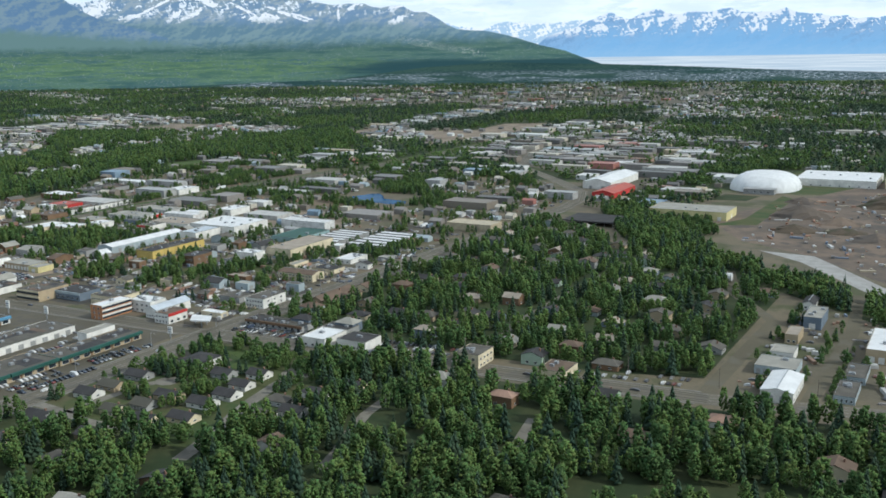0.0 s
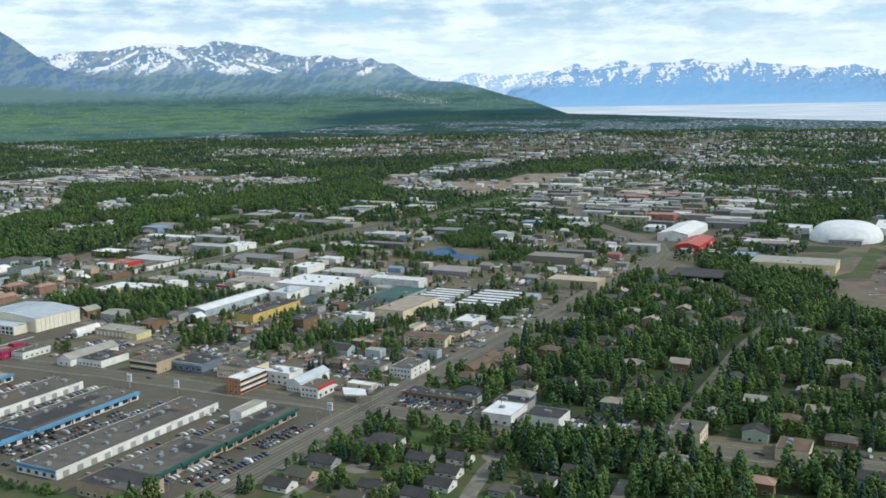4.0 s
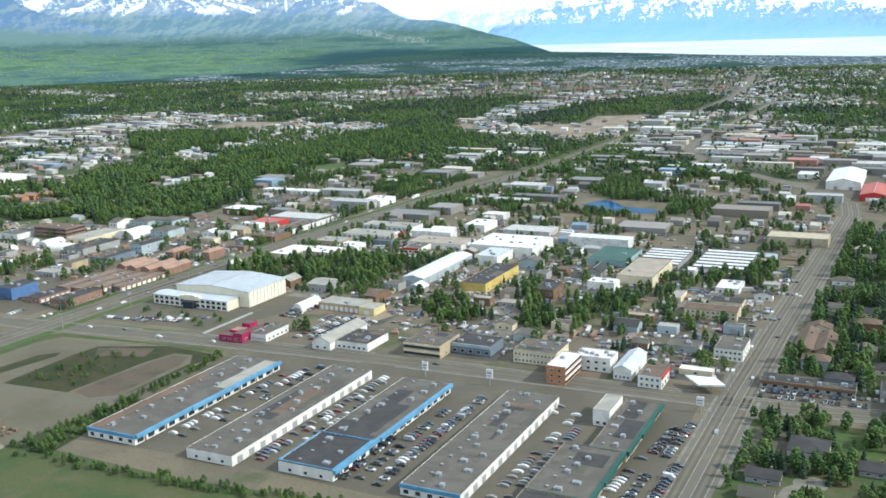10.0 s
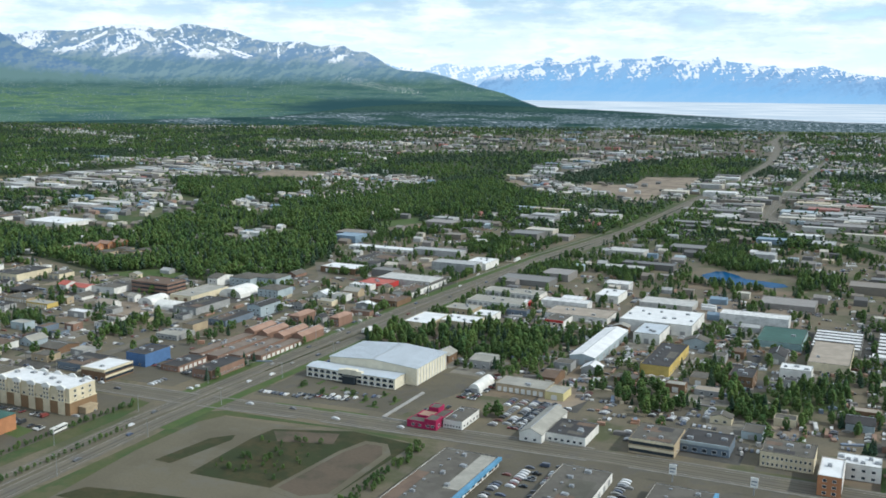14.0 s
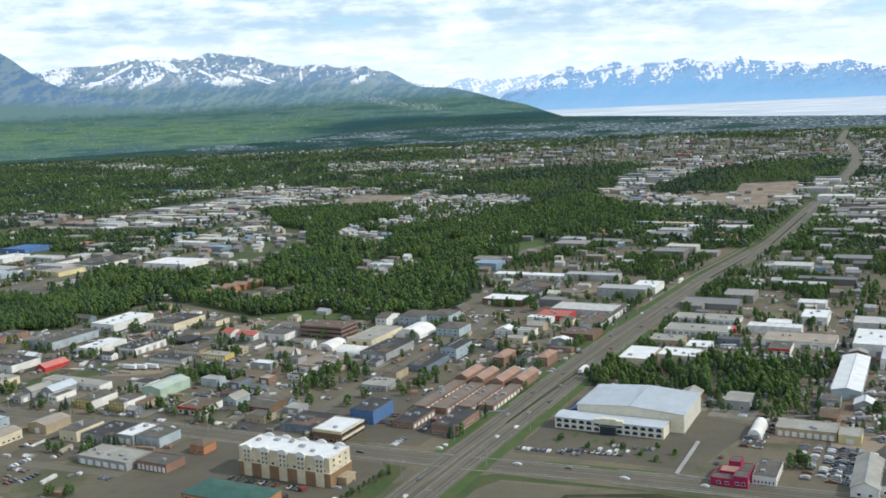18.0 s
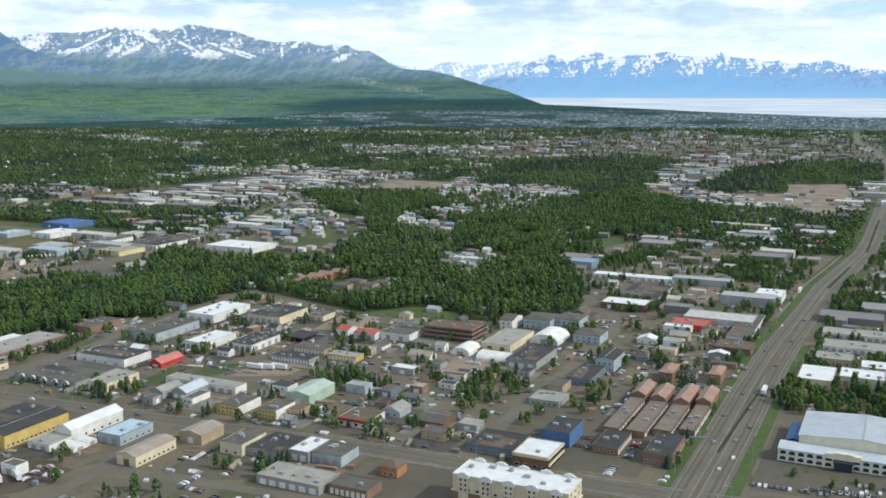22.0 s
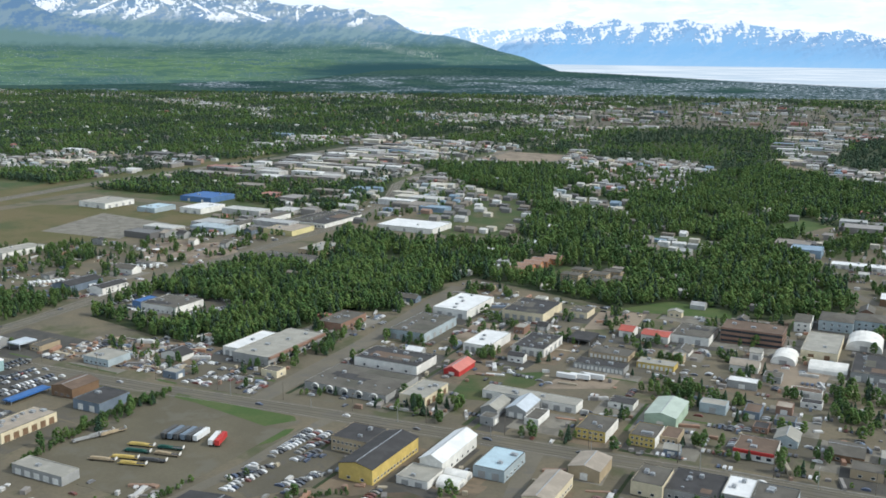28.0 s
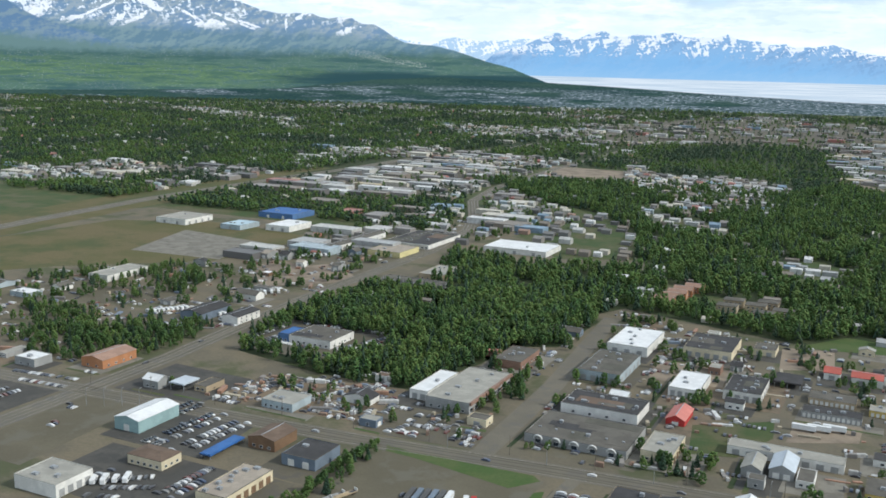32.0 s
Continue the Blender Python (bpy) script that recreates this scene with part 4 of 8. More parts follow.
land("lot", [(139, 402), (148, 426), (140, 452), (150, 458), (176, 446), (178, 418), (160, 408), (153, 401)], 0.05, LOT, "asphalt parking lot round the clinic", "parking lot")
land("lawn", [(132, 452), (136, 463), (155, 466), (190, 463), (196, 436), (182, 434), (180, 450), (152, 460)], 0.058, LAWN, "bright mown lawn round the clinic lot", "lawn")
# kerbs and pavements along the streets by the malls
for pts, off in ((OLD[:7], -10.4), (OLD[:7], 10.4), (ROAD_A[3:12], -9.3), (ROAD_A[3:12], 9.3)):
    seg = [p for p in shifted(pts, off)]
    for a, b in zip(seg[:-1], seg[1:]):
        a, b = np.array(a), np.array(b)
        if np.hypot(*((a + b) / 2 - (126, 485))) < 30:
            continue
        v, f = ribbon([tuple(a + (b - a) * 0.06), tuple(b - (b - a) * 0.06)], 1.6, 0.2)
        s = Solid()
        q = [v[0][:2], v[2][:2], v[3][:2], v[1][:2]]
        tagged(new("pavement", s.poly(q, -0.1, 0.2).mesh("pavement", PAVE)), "pale concrete pavement with kerb", "pavement", kind="structure")

# town ground beyond the near blocks: green cover with bare blocks
def town_share(x, y):
    """How built-up the far land is, from 0 to 1."""
    n = noise.noise((x * 0.0011 + 3.1, y * 0.0021 + 1.7, 0.3)) + 0.5 * noise.noise((x * 0.004, y * 0.006, 2.0))
    return min(1.0, max(0.0, 0.5 + 1.3 * n))


far_sheet = [(-8000, 1250), (-1160, 1250), (-1160, 1010), (-1560, 1010), (-1700, 600), (-8000, 600)]
land("far_ground", far_sheet, 0.012, GRASS, "dull green land of the distant town", "ground")
land("far_ground", [(-8000, 1251), (3000, 1251), (3000, 8000), (-8000, 8000)], 0.012, GRASS, "dull green land of the distant town", "ground")
cells = []
for i in range(-150, 16):
    for j in range(26, 110):
        x, y = i * 45.0, j * 45.0
        if y < 1250 and -1150 < x < 160 or (x > 280 and y < 1480) or x < -1.3 * y - 700:
            continue
        if -1560 < x < -1200 and y < 1000 or within(WOODS.values(), [x + 20], [y + 20])[0]:
            continue
        if town_share(x + 20, y + 20) < 0.5 and not within(SHOPS + BARE + FAR_WOODS, [x + 20], [y + 20])[0]:
            cells.append((x, y))
v, f = [], []
for x, y in cells:
    k = len(v)
    for a, b in ((0, 0), (1, 0), (1, 1), (0, 1)):
        xx, yy = x + a * 45, y + b * 45
        v.append((xx + 22 * noise.noise((xx * 0.013, yy * 0.017, 5)), yy + 22 * noise.noise((xx * 0.019, yy * 0.011, 9)), 0.025))
    f.append((k, k + 1, k + 2, k + 3))
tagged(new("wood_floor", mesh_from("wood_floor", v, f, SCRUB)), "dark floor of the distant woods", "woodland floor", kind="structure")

# ---- buildings ----
SHARED = {}


def window_mesh(w, h):
    """A framed pane on a wall that faces -y, standing 6 cm proud."""
    key = ("window", round(w, 1), round(h, 1))
    if key not in SHARED:
        w, h = key[1:]
        v, f, s = [], [], []
        t = 0.12
        for x0, z0, x1, z1, y, m in ((-w / 2, 0, w / 2, t, -0.10, 0), (-w / 2, h - t, w / 2, h, -0.08, 0), (-w / 2, t, -w / 2 + t, h - t, -0.08, 0), (w / 2 - t, t, w / 2, h - t, -0.08, 0), (-w / 2 + t, t, w / 2 - t, h - t, -0.04, 1)):
            b = Solid().box(x0, y, z0, x1, 0.02, z1)
            f += [tuple(len(v) + i for i in q) for q in b.f]
            v += b.v
            s += [m] * 6
        SHARED[key] = mesh_from("window", v, f, [WHITE_TRIM, GLASS], s)
    return SHARED[key]


def door_mesh(w, h, hue):
    """A ribbed bay door that faces -y."""
    key = ("door", round(w, 1), round(h, 1), hue)
    if key not in SHARED:
        w, h = key[1:3]
        s, n = Solid(), max(3, int(h / 0.7))
        line = [(0.02, 0.0)]
        for i in range(n):
            line += [(-0.03, i * h / n), (-0.09, (i + 0.12) * h / n), (-0.09, (i + 0.88) * h / n)]
        line += [(-0.03, h), (0.02, h)]
        for e in (-w / 2, w / 2):
            s.v += [(e, yy, zz) for yy, zz in line]
        k = len(line)
        s.f = [(i, k + i, k + i + 1, i + 1) for i in range(k - 1)] + [tuple(range(k)), tuple(range(2 * k - 1, k - 1, -1))]
        SHARED[key] = s.mesh("bay_door", WALLS[hue])
    return SHARED[key]


def unit_mesh(i):
    key = ("unit", i)
    if key not in SHARED:
        r = random.Random(i)
        a, b, c = r.uniform(1.0, 1.8), r.uniform(0.8, 1.4), r.uniform(0.9, 1.5)
        s = Solid().box(-a, -b, 0, a, b, 0.2).box(-a * 0.92, -b * 0.92, 0.2, a * 0.92, b * 0.92, c).box(-a * 0.5, -b * 0.5, c, a * 0.5, b * 0.5, c + 0.2)
        SHARED[key] = s.mesh("roof_unit", STEEL)
    return SHARED[key]


def vent_mesh():
    if "vent" not in SHARED:
        SHARED["vent"] = Solid().box(-0.5, -0.35, 0, 0.5, 0.35, 0.55).box(-0.7, -0.5, 0.55, 0.7, 0.5, 0.7).mesh("roof_vent", STEEL)
    return SHARED["vent"]


def arch_window():
    """A dark window under a round head, with a pale surround."""
    if "arch" not in SHARED:
        line = [(-1.5, 0.0), (1.5, 0.0)] + [(1.5 * math.cos(math.pi * k / 8), 1.1 + 1.1 * math.sin(math.pi * k / 8)) for k in range(9)]
        n, v = len(line), []
        for g, y in ((1.0, 0.02), (1.0, -0.12), (0.84, -0.12), (0.84, -0.03)):
            v += [(a * g, y, 1.0 + (b - 1.0) * g) for a, b in line]
        f = [(k * n + i, k * n + (i + 1) % n, (k + 1) * n + (i + 1) % n, (k + 1) * n + i) for k in range(3) for i in range(n)] + [tuple(3 * n + i for i in range(n))]
        SHARED["arch"] = mesh_from("arched_window", v, f, [WHITE_TRIM, GLASS], [0] * (3 * n) + [1])
    return SHARED["arch"]


def on_face(mesh, name, root, face, w, d, along, z, label=""):
    """Sets a part on the south or the east wall of a building."""
    ob = piece(name, mesh, None, root, label)
    if face == "S":
        ob.location = (along, -d / 2, z)
    else:
        ob.location, ob.rotation_euler = (w / 2, along, z), (0, 0, math.pi / 2)
    return ob


def dress(root, face, spec, w, d, h, wall, r):
    """Windows, doors, bands and shop fronts of one wall."""
    span = w if face == "S" else d
    if spec.startswith("w") and spec[1].isdigit():
        rows, cols = (int(v) for v in spec[1:].split("x"))
        step_x, step_z = span / (cols + 0.5), h / (rows + 0.25)
        ww, wh = min(1.9, step_x * 0.55), min(1.5, step_z * 0.5)
        for i in range(rows):
            for j in range(cols):
                on_face(window_mesh(ww, wh), "window", root, face, w, d, (j - (cols - 1) / 2) * step_x, 0.9 + i * step_z)
    elif spec[0] == "d":
        n = int(spec[1:])
        step_x = span / (n + 0.3)
        hue = "grey" if wall in ("white", "cream", "light_blue") else "white"
        if wall == "cream" and h == 6:
            hue = "brown"
        for j in range(n):
            on_face(door_mesh(min(3.8, step_x * 0.62), min(3.8, h * 0.62), hue), "bay_door", root, face, w, d, (j - (n - 1) / 2) * step_x, 0.1)
    elif spec.startswith("band"):
        n = int(spec[4]) if spec[4].isdigit() else 0
        hue = spec.split("=")[1]
        if n:
            for i in range(n):
                z = 0.9 + i * h / n
                b = Solid().box(-span / 2 + 0.2, -0.12, z, span / 2 - 0.2, 0.02, z + h / n * 0.45)
                on_face(b.mesh("window_band", GLASS), "window_band", root, face, w, d, 0, 0)
                b = Solid().box(-span / 2, -0.3, z + h / n * 0.45, span / 2, 0.02, z + h / n * 0.78)
                on_face(b.mesh("fascia", WALLS[hue]), "fascia", root, face, w, d, 0, 0)
        else:
            b = Solid().box(-span / 2, -0.45, h - 1.7, span / 2, 0.02, h + 0.15).box(-span / 2 + 0.3, -0.6, h - 0.5, span / 2 - 0.3, -0.45, h - 0.2)
            on_face(b.mesh("fascia", WALLS[hue]), "fascia", root, face, w, d, 0, 0, hue.replace("_", " ") + " painted fascia")
            n = max(2, int(span / 5))
            for j in range(n):
                on_face(window_mesh(min(2.6, span / n * 0.6), min(2.0, h * 0.4)), "window", root, face, w, d, (j - (n - 1) / 2) * span / n, 0.8)
    elif spec.startswith("shops"):
        hue = spec.split("=")[1]
        n = max(3, int(span / 7))
        b = Solid()
        for j in range(3):
            lo, hi = -span / 2 + j * span / 3 + 0.1, -span / 2 + (j + 1) * span / 3 - 0.1
            k = (0.0, 0.7, 0.25)[j]
            b.box(lo, -1.5 - k, h - 1.5, hi, 0.02, h + 0.2)
        on_face(b.mesh("shop_canopy", WALLS[hue]), "shop_canopy", root, face, w, d, 0, 0, hue.replace("_", " ") + " shop canopy")
        for j in range(n):
            a = (j - (n - 1) / 2) * span / n
            on_face(window_mesh(span / n * 0.62, 2.4), "shop_window", root, face, w, d, a, 0.5)
            if j % 2 == 0:
                on_face(door_mesh(1.2, 2.3, "brown"), "shop_door", root, face, w, d, a + span / n * 0.44, 0.1)
    elif spec.startswith("arch"):
        n = int(spec[4:])
        for j in range(n):
            b = Solid()
            for z in (0, 1.2):
                for r1, r2 in ((2.6, 2.2), (2.2, 1.8)):
                    b.v += [(r1 * math.cos(math.pi * k / 8), r2 * math.sin(math.pi * k / 8), z) for k in range(9)]
            for k in range(8):
                b.f += [(k + 1, k, k + 9, k + 10), (k + 18, k + 19, k + 28, k + 27), (k, k + 1, k + 19, k + 18), (k + 10, k + 9, k + 27, k + 28)]
            b.f += [(0, 18, 27, 9), (8, 17, 35, 26)]
            me = b.mesh("porch_arch", WHITE_TRIM)
            me.transform(Matrix.Rotation(math.pi / 2, 4, "X"))
            on_face(me, "porch_arch", root, face, w, d, (j - (n - 1) / 2) * span / n * 0.9, h - 2.0)
            on_face(window_mesh(3.4, 2.4), "shop_window", root, face, w, d, (j - (n - 1) / 2) * span / n * 0.9, 0.3)
    elif spec.startswith("panel"):
        b = Solid().box(-span / 2 + 0.03, -0.06, 0, span / 2 - 0.03, 0.02, h - 0.05)
        on_face(b.mesh("wall_panel", WALLS[spec.split("=")[1]]), "wall_panel", root, face, w, d, 0, 0, spec.split("=")[1] + " painted side wall")
    elif spec.startswith("rib"):
        n = int(spec[3:])
        for j in range(n):
            on_face(Solid().box(-0.4, -0.35, 0, 0.4, 0.02, h - 0.3).mesh("pilaster", WALLS[wall]), "pilaster", root, face, w, d, (j - (n - 1) / 2) * span / n, 0)


def arch_shell(w, d, h, along):
    """A tunnel-shaped fabric cover."""
    s = Solid()
    n = 10
    r = (d if along == "x" else w) / 2
    half = (w if along == "x" else d) / 2
    pts = [(-r * math.cos(math.pi * i / n), h * math.sin(math.pi * i / n) ** 0.8) for i in range(n + 1)]
    for e in (-half, half):
        s.v += [(e, a, z) if along == "x" else (a, e, z) for a, z in pts]
    s.f = [(i, i + 1, n + 2 + i, n + 1 + i) for i in range(n)] + [tuple(range(n, -1, -1)), tuple(range(n + 1, 2 * n + 2))]
    return s


def building(name, x, y, w, d, h, kind, wall, roof, feat, label, group=""):
    r = random.Random(int(x * 7 + y * 13))
    root = tagged(base_of(name, x, y), label, name.replace("_", " "), group)
    TAKEN.append((x - w / 2, y - d / 2, x + w / 2, y + d / 2))
    BUILT.append((x, y, w, d))
    wm, rm = WALLS[wall], ROOFS[roof]
    x0, y0, x1, y1 = -w / 2, -d / 2, w / 2, d / 2
    if name == "fabric_hall":
        piece("cover", arch_shell(w, d, h, "x" if w > d else "y"), WALLS["white"], root)
        on_face(door_mesh(min(5, d * 0.4), h * 0.5, "grey"), "bay_door", root, "E" if w > d else "S", w + 0.1, d + 0.1, 0, 0.05)
        return root
    if kind == "canopy" or name == "carport":
        piece("roof", Solid().box(x0, y0, h - 0.8, x1, y1, h).box(x0 + 0.4, y0 + 0.4, h, x1 - 0.4, y1 - 0.4, h + 0.15), rm, root)
        nx, ny = max(2, int(w / 8) + 1), max(2, int(d / 8) + 1)
        for i in range(nx):
            for j in (0, ny - 1) if ny > 1 else (0,):
                piece("post", Solid().box(-0.2, -0.2, -0.2, 0.2, 0.2, h - 0.8), STEEL, root, at=(x0 + 0.8 + i * (w - 1.6) / (nx - 1), y0 + 0.8 + j * (d - 1.6) / (ny - 1), 0))
        return root
    if kind in ("flat", "stripes", "hotel"):
        piece("wall", Solid().ring(x0, y0, x1, y1, -0.2, h, 0.3), wm, root)
        piece("roof", Solid().box(x0 + 0.29, y0 + 0.29, h - 0.5, x1 - 0.29, y1 - 0.29, h - 0.2), rm, root)
        if w * d > 160:
            piece("parapet_cap", Solid().ring(x0 - 0.12, y0 - 0.12, x1 + 0.12, y1 + 0.12, h + 0.002, h + 0.14, 0.42), WHITE_TRIM if kind == "hotel" else ROOFS["pale" if roof in ("white", "pale") else "tar"], root)
    if kind == "stripes":
        n = 6
        for i in range(n):
            a = y0 + (i + 0.5) * d / n
            piece("roof_strip", Solid().tent(x0 + 0.6, a - d / n * 0.27, x1 - 0.6, a + d / n * 0.27, h - 0.1, h + 0.35, "x", 0.3), ROOFS["white"], root)
    elif kind == "hotel":
        piece("lower_wall", Solid().ring(x0 - 0.5, y0 - 0.5, x1 + 0.5, y1 + 0.5, -0.2, h * 0.47, 0.45), WALLS["hotel_brown"], root, "brown stone-clad lower storeys")
        piece("string_course", Solid().ring(x0 - 0.7, y0 - 0.7, x1 + 0.7, y1 + 0.7, h * 0.47, h * 0.47 + 0.4, 0.7), WALLS["cream"], root)
        for i in range(5):
            a = x0 + (i + 0.5) * w / 5
            piece("bay", Solid().box(a - 2.6, y0 - 0.9, 0, a + 2.6, y0 + 0.01, h * 0.93), WALLS["cream"], root)
            s = Solid()
            for k in range(6):
                b0, b1 = a - 3 + k, a - 2 + k
                s.box(b0, y0 - 1.1, h * 0.93, b1, y0 + 0.6, h + 0.4 + 1.3 * math.sin(math.pi * (k + 0.5) / 6))
            piece("parapet_crown", s, WHITE_TRIM, root)
            s = Solid()
            for k in range(6):
                b0, b1 = a - 3 + k, a - 2 + k
                s.box(b0, y1 - 0.5, h * 0.93, b1, y1 + 0.5, h + 0.4 + 1.3 * math.sin(math.pi * (k + 0.5) / 6))
            piece("parapet_crown", s, WHITE_TRIM, root)
            for k in range(3):
                for c in (-1.2, 1.2):
                    on_face(window_mesh(1.3, 1.5), "window", root, "S", w, d + 1.8, a - 0 + c, h * 0.51 + k * 2.5)
        piece("porch", Solid().box(x1 + 0.5, -4, 0, x1 + 6, 5, 3.6).box(x1 + 0.5, -4.4, 3.6, x1 + 6.4, 5.4, 4.2), WALLS["tan"], root)
        feat = "S:w2x12;E:w5x3;units=6"
    elif kind in ("gy", "gx", "hip"):
        small = min(w, d) < 13
        rise = min(w, d) * (0.24 if small else 0.11)
        walls = Solid().ring(x0, y0, x1, y1, -0.2, h, 0.3)
        if kind == "gy":
            for yy in (y0, y1 - 0.3):
                k = len(walls.v)
                walls.v += [(x0, yy, h), (x1, yy, h), (0, yy, h + rise), (x0, yy + 0.3, h), (x1, yy + 0.3, h), (0, yy + 0.3, h + rise)]
                walls.f += [(k, k + 1, k + 2), (k + 5, k + 4, k + 3), (k + 1, k + 4, k + 5, k + 2), (k + 3, k, k + 2, k + 5)]
        elif kind == "gx":
            for xx in (x0, x1 - 0.3):
                k = len(walls.v)
                walls.v += [(xx, y1, h), (xx, y0, h), (xx, 0, h + rise), (xx + 0.3, y1, h), (xx + 0.3, y0, h), (xx + 0.3, 0, h + rise)]
                walls.f += [(k, k + 1, k + 2), (k + 5, k + 4, k + 3), (k + 1, k + 4, k + 5, k + 2), (k + 3, k, k + 2, k + 5)]
        piece("wall", walls, wm, root)
        o = 0.5 if small else 0.3
        if kind == "gy":
            rs = Solid().tent(x0 - o, y0 - o, x1 + o, y1 + o, h + 0.18 - o * rise / (w / 2), h + rise + 0.2, "y")
        elif kind == "gx":
            rs = Solid().tent(x0 - o, y0 - o, x1 + o, y1 + o, h + 0.18 - o * rise / (d / 2), h + rise + 0.2, "x")
        else:
            rs = Solid().hip(x0 - o, y0 - o, x1 + o, y1 + o, h + 0.26, h + rise + 0.3)
        piece("roof", rs, rm, root)
        if small and name in ("house", "clinic"):
            piece("chimney", Solid().box(-0.4, -0.4, 0, 0.4, 0.4, 1.6).box(-0.5, -0.5, 1.6, 0.5, 0.5, 1.8), WALLS["brick"], root, at=(w * 0.2, d * 0.15, h + rise * 0.5))
        else:
            ridge = Solid().box(-0.25, y0 * 0.98, 0, 0.25, y1 * 0.98, 0.12) if kind == "gy" else Solid().box(x0 * 0.98, -0.25, 0, x1 * 0.98, 0.25, 0.12)
            if kind != "hip":
                piece("ridge_cap", ridge, STEEL, root, at=(0, 0, h + rise + 0.16))
    for item in feat.split(";"):
        if item.startswith("units="):
            n = int(item[6:])
            for i in range(n):
                if d >= w:
                    p = (r.uniform(x0 * 0.55, x1 * 0.55), y0 + (i + 0.5) * d / n)
                else:
                    p = (x0 + (i + 0.5) * w / n, r.uniform(y0 * 0.55, y1 * 0.55))
                piece("roof_unit", unit_mesh(r.randrange(5)), None, root, at=(*p, h - 0.2 if kind in ("flat", "hotel") else h + 1))
        elif ":" in item and item[2:]:
            dress(root, item[0], item[2:], w, d, h, wall, r)
    if kind == "flat" and roof in ("tar", "dark") and w * d > 500:
        for i in range(3 if w * d < 1500 else 6):
            a, b = r.uniform(0.12, 0.3) * w, r.uniform(0.06, 0.2) * d
            p = (r.uniform(x0 + a, x1 - a), r.uniform(y0 + b, y1 - b))
            piece("roof_patch", Solid().box(-a, -b, 0, a, b, 0.03 + 0.01 * i), ROOFS[r.choice(["tar", "olive", "tar", "brown", "dark"])], root, at=(*p, h - 0.2))
        n = max(3, int(max(w, d) / 9))
        for i in range(n):
            k = (i + 0.5) / n - 0.5
            q = (x0 + w * 0.3, k * d) if d > w else (k * w, y0 + d * 0.3)
            piece("roof_vent", vent_mesh(), None, root, at=(*q, h - 0.2))
    if kind == "flat" and "units" not in feat and w * d > 200:
        for i in range(r.randrange(1, 4)):
            piece("roof_unit", unit_mesh(r.randrange(5)), None, root, at=(r.uniform(x0 * 0.6, x1 * 0.6), r.uniform(y0 * 0.6, y1 * 0.6), h - 0.2))
    return root


mall = building("strip_mall", -134.0, 381.4, 29.6, 115.1, 5, "flat", "white", "tar", "S:band=sky_blue;E:shops=sky_blue;units=9", "grey-roofed strip mall with blue fascia and shop fronts", "strip malls")
piece("roof_strip", Solid().box(-14.2, -56, 4.83, -7.5, 24, 4.95), ROOFS["brown"], mall, "dark brown roof strip")
piece("roof_strip", Solid().box(6.0, 10, 4.83, 14.2, 56, 4.96), ROOFS["pale"], mall)
building("strip_mall", -74.9, 383.8, 25.4, 122.1, 5, "flat", "white", "tar", "S:w1x3;E:d14;units=12", "long strip mall with white bays and grey tar roof", "strip malls")
mall = building("strip_mall", -26.7, 384.3, 27.7, 114.8, 5, "flat", "white", "tar", "S:w1x3;E:shops=sky_blue;units=10", "long strip mall with blue fascia over its shop fronts", "strip malls")
piece("roof_strip", Solid().box(-13.4, -57, 4.83, 13.4, -24, 4.97), ROOFS["dark"], mall, "dark new roof over the front shops")
piece("parapet", Solid().ring(-13.8, -57.3, 13.8, -23.6, 5.15, 5.7, 0.4), WALLS["sky_blue"], mall, "blue parapet round the front shops")
building("strip_mall", 32.3, 386.5, 27.1, 117.1, 5, "flat", "white", "tar", "S:band=sky_blue;E:d13;units=14", "long strip mall with white bay walls and grey roof", "strip malls")
building("strip_mall", 80.1, 367.6, 26.5, 48.6, 5, "flat", "tan", "tar", "S:band=dark_green;E:shops=dark_green;units=6", "strip mall with patched roof and dark green fascia", "strip malls")
building("strip_mall", 86.4, 423.2, 16.6, 62.2, 5, "flat", "tan", "tar", "S:band=dark_green;E:shops=dark_green;units=6", "narrow strip mall wing with dark green fascia", "strip malls")
building("office_building", 85.8, 329.1, 34.9, 19.1, 7, "flat", "tan", "dark", "E:w1x7;S:w1x8", "low tan office with dark flat roof and window row")
building("annex", 72.9, 438.6, 8.1, 22.4, 8, "flat", "white", "pale", "S:w1x2", "white block on the mall with pale flat roof")
building("shop", -163.3, 490.9, 11.6, 24.5, 5, "flat", "white", "tar", "S:w1x6;E:w1x5;units=2", "white shop beside the magenta restaurant")
building("workshop", -117.0, 500.6, 12.7, 44.0, 5, "gy", "white", "pale", "S:w1x2;E:w1x4", "long narrow white workshop with pale roof")
building("shop", -99.4, 497.5, 22.3, 25.4, 5, "flat", "white", "dark", "S:w1x6", "dark-roofed shop with a blank white end wall")
building("office_building", -53.8, 501.9, 23.8, 27.1, 8, "flat", "tan", "tar", "S:band2=cream;E:w1x2;units=2", "tan two-storey office with cream bands")
building("office_building", -29.2, 512.8, 25.3, 19.6, 6, "flat", "slate", "dark", "S:band=light_blue;units=3", "slate blue office with dark roof")
building("office_building", 12.0, 510.4, 25.7, 21.4, 8, "flat", "cream", "tar", "S:w2x11;E:w1x2;units=3", "cream two-storey office with rows of small windows")
building("office_building", 33.8, 486.7, 10.7, 26.3, 10, "flat", "orange", "white", "S:w3x2;E:band3=white", "orange three-storey office with white roof")
building("office_building", 45.3, 508.6, 20.5, 14.9, 8, "flat", "white", "white", "S:w2x4;units=6", "white two-storey office with roof units")
building("shop", 64.5, 509.1, 9.8, 32.6, 6, "gy", "white", "metal", "S:w1x4", "white gabled shop with pale metal roof")
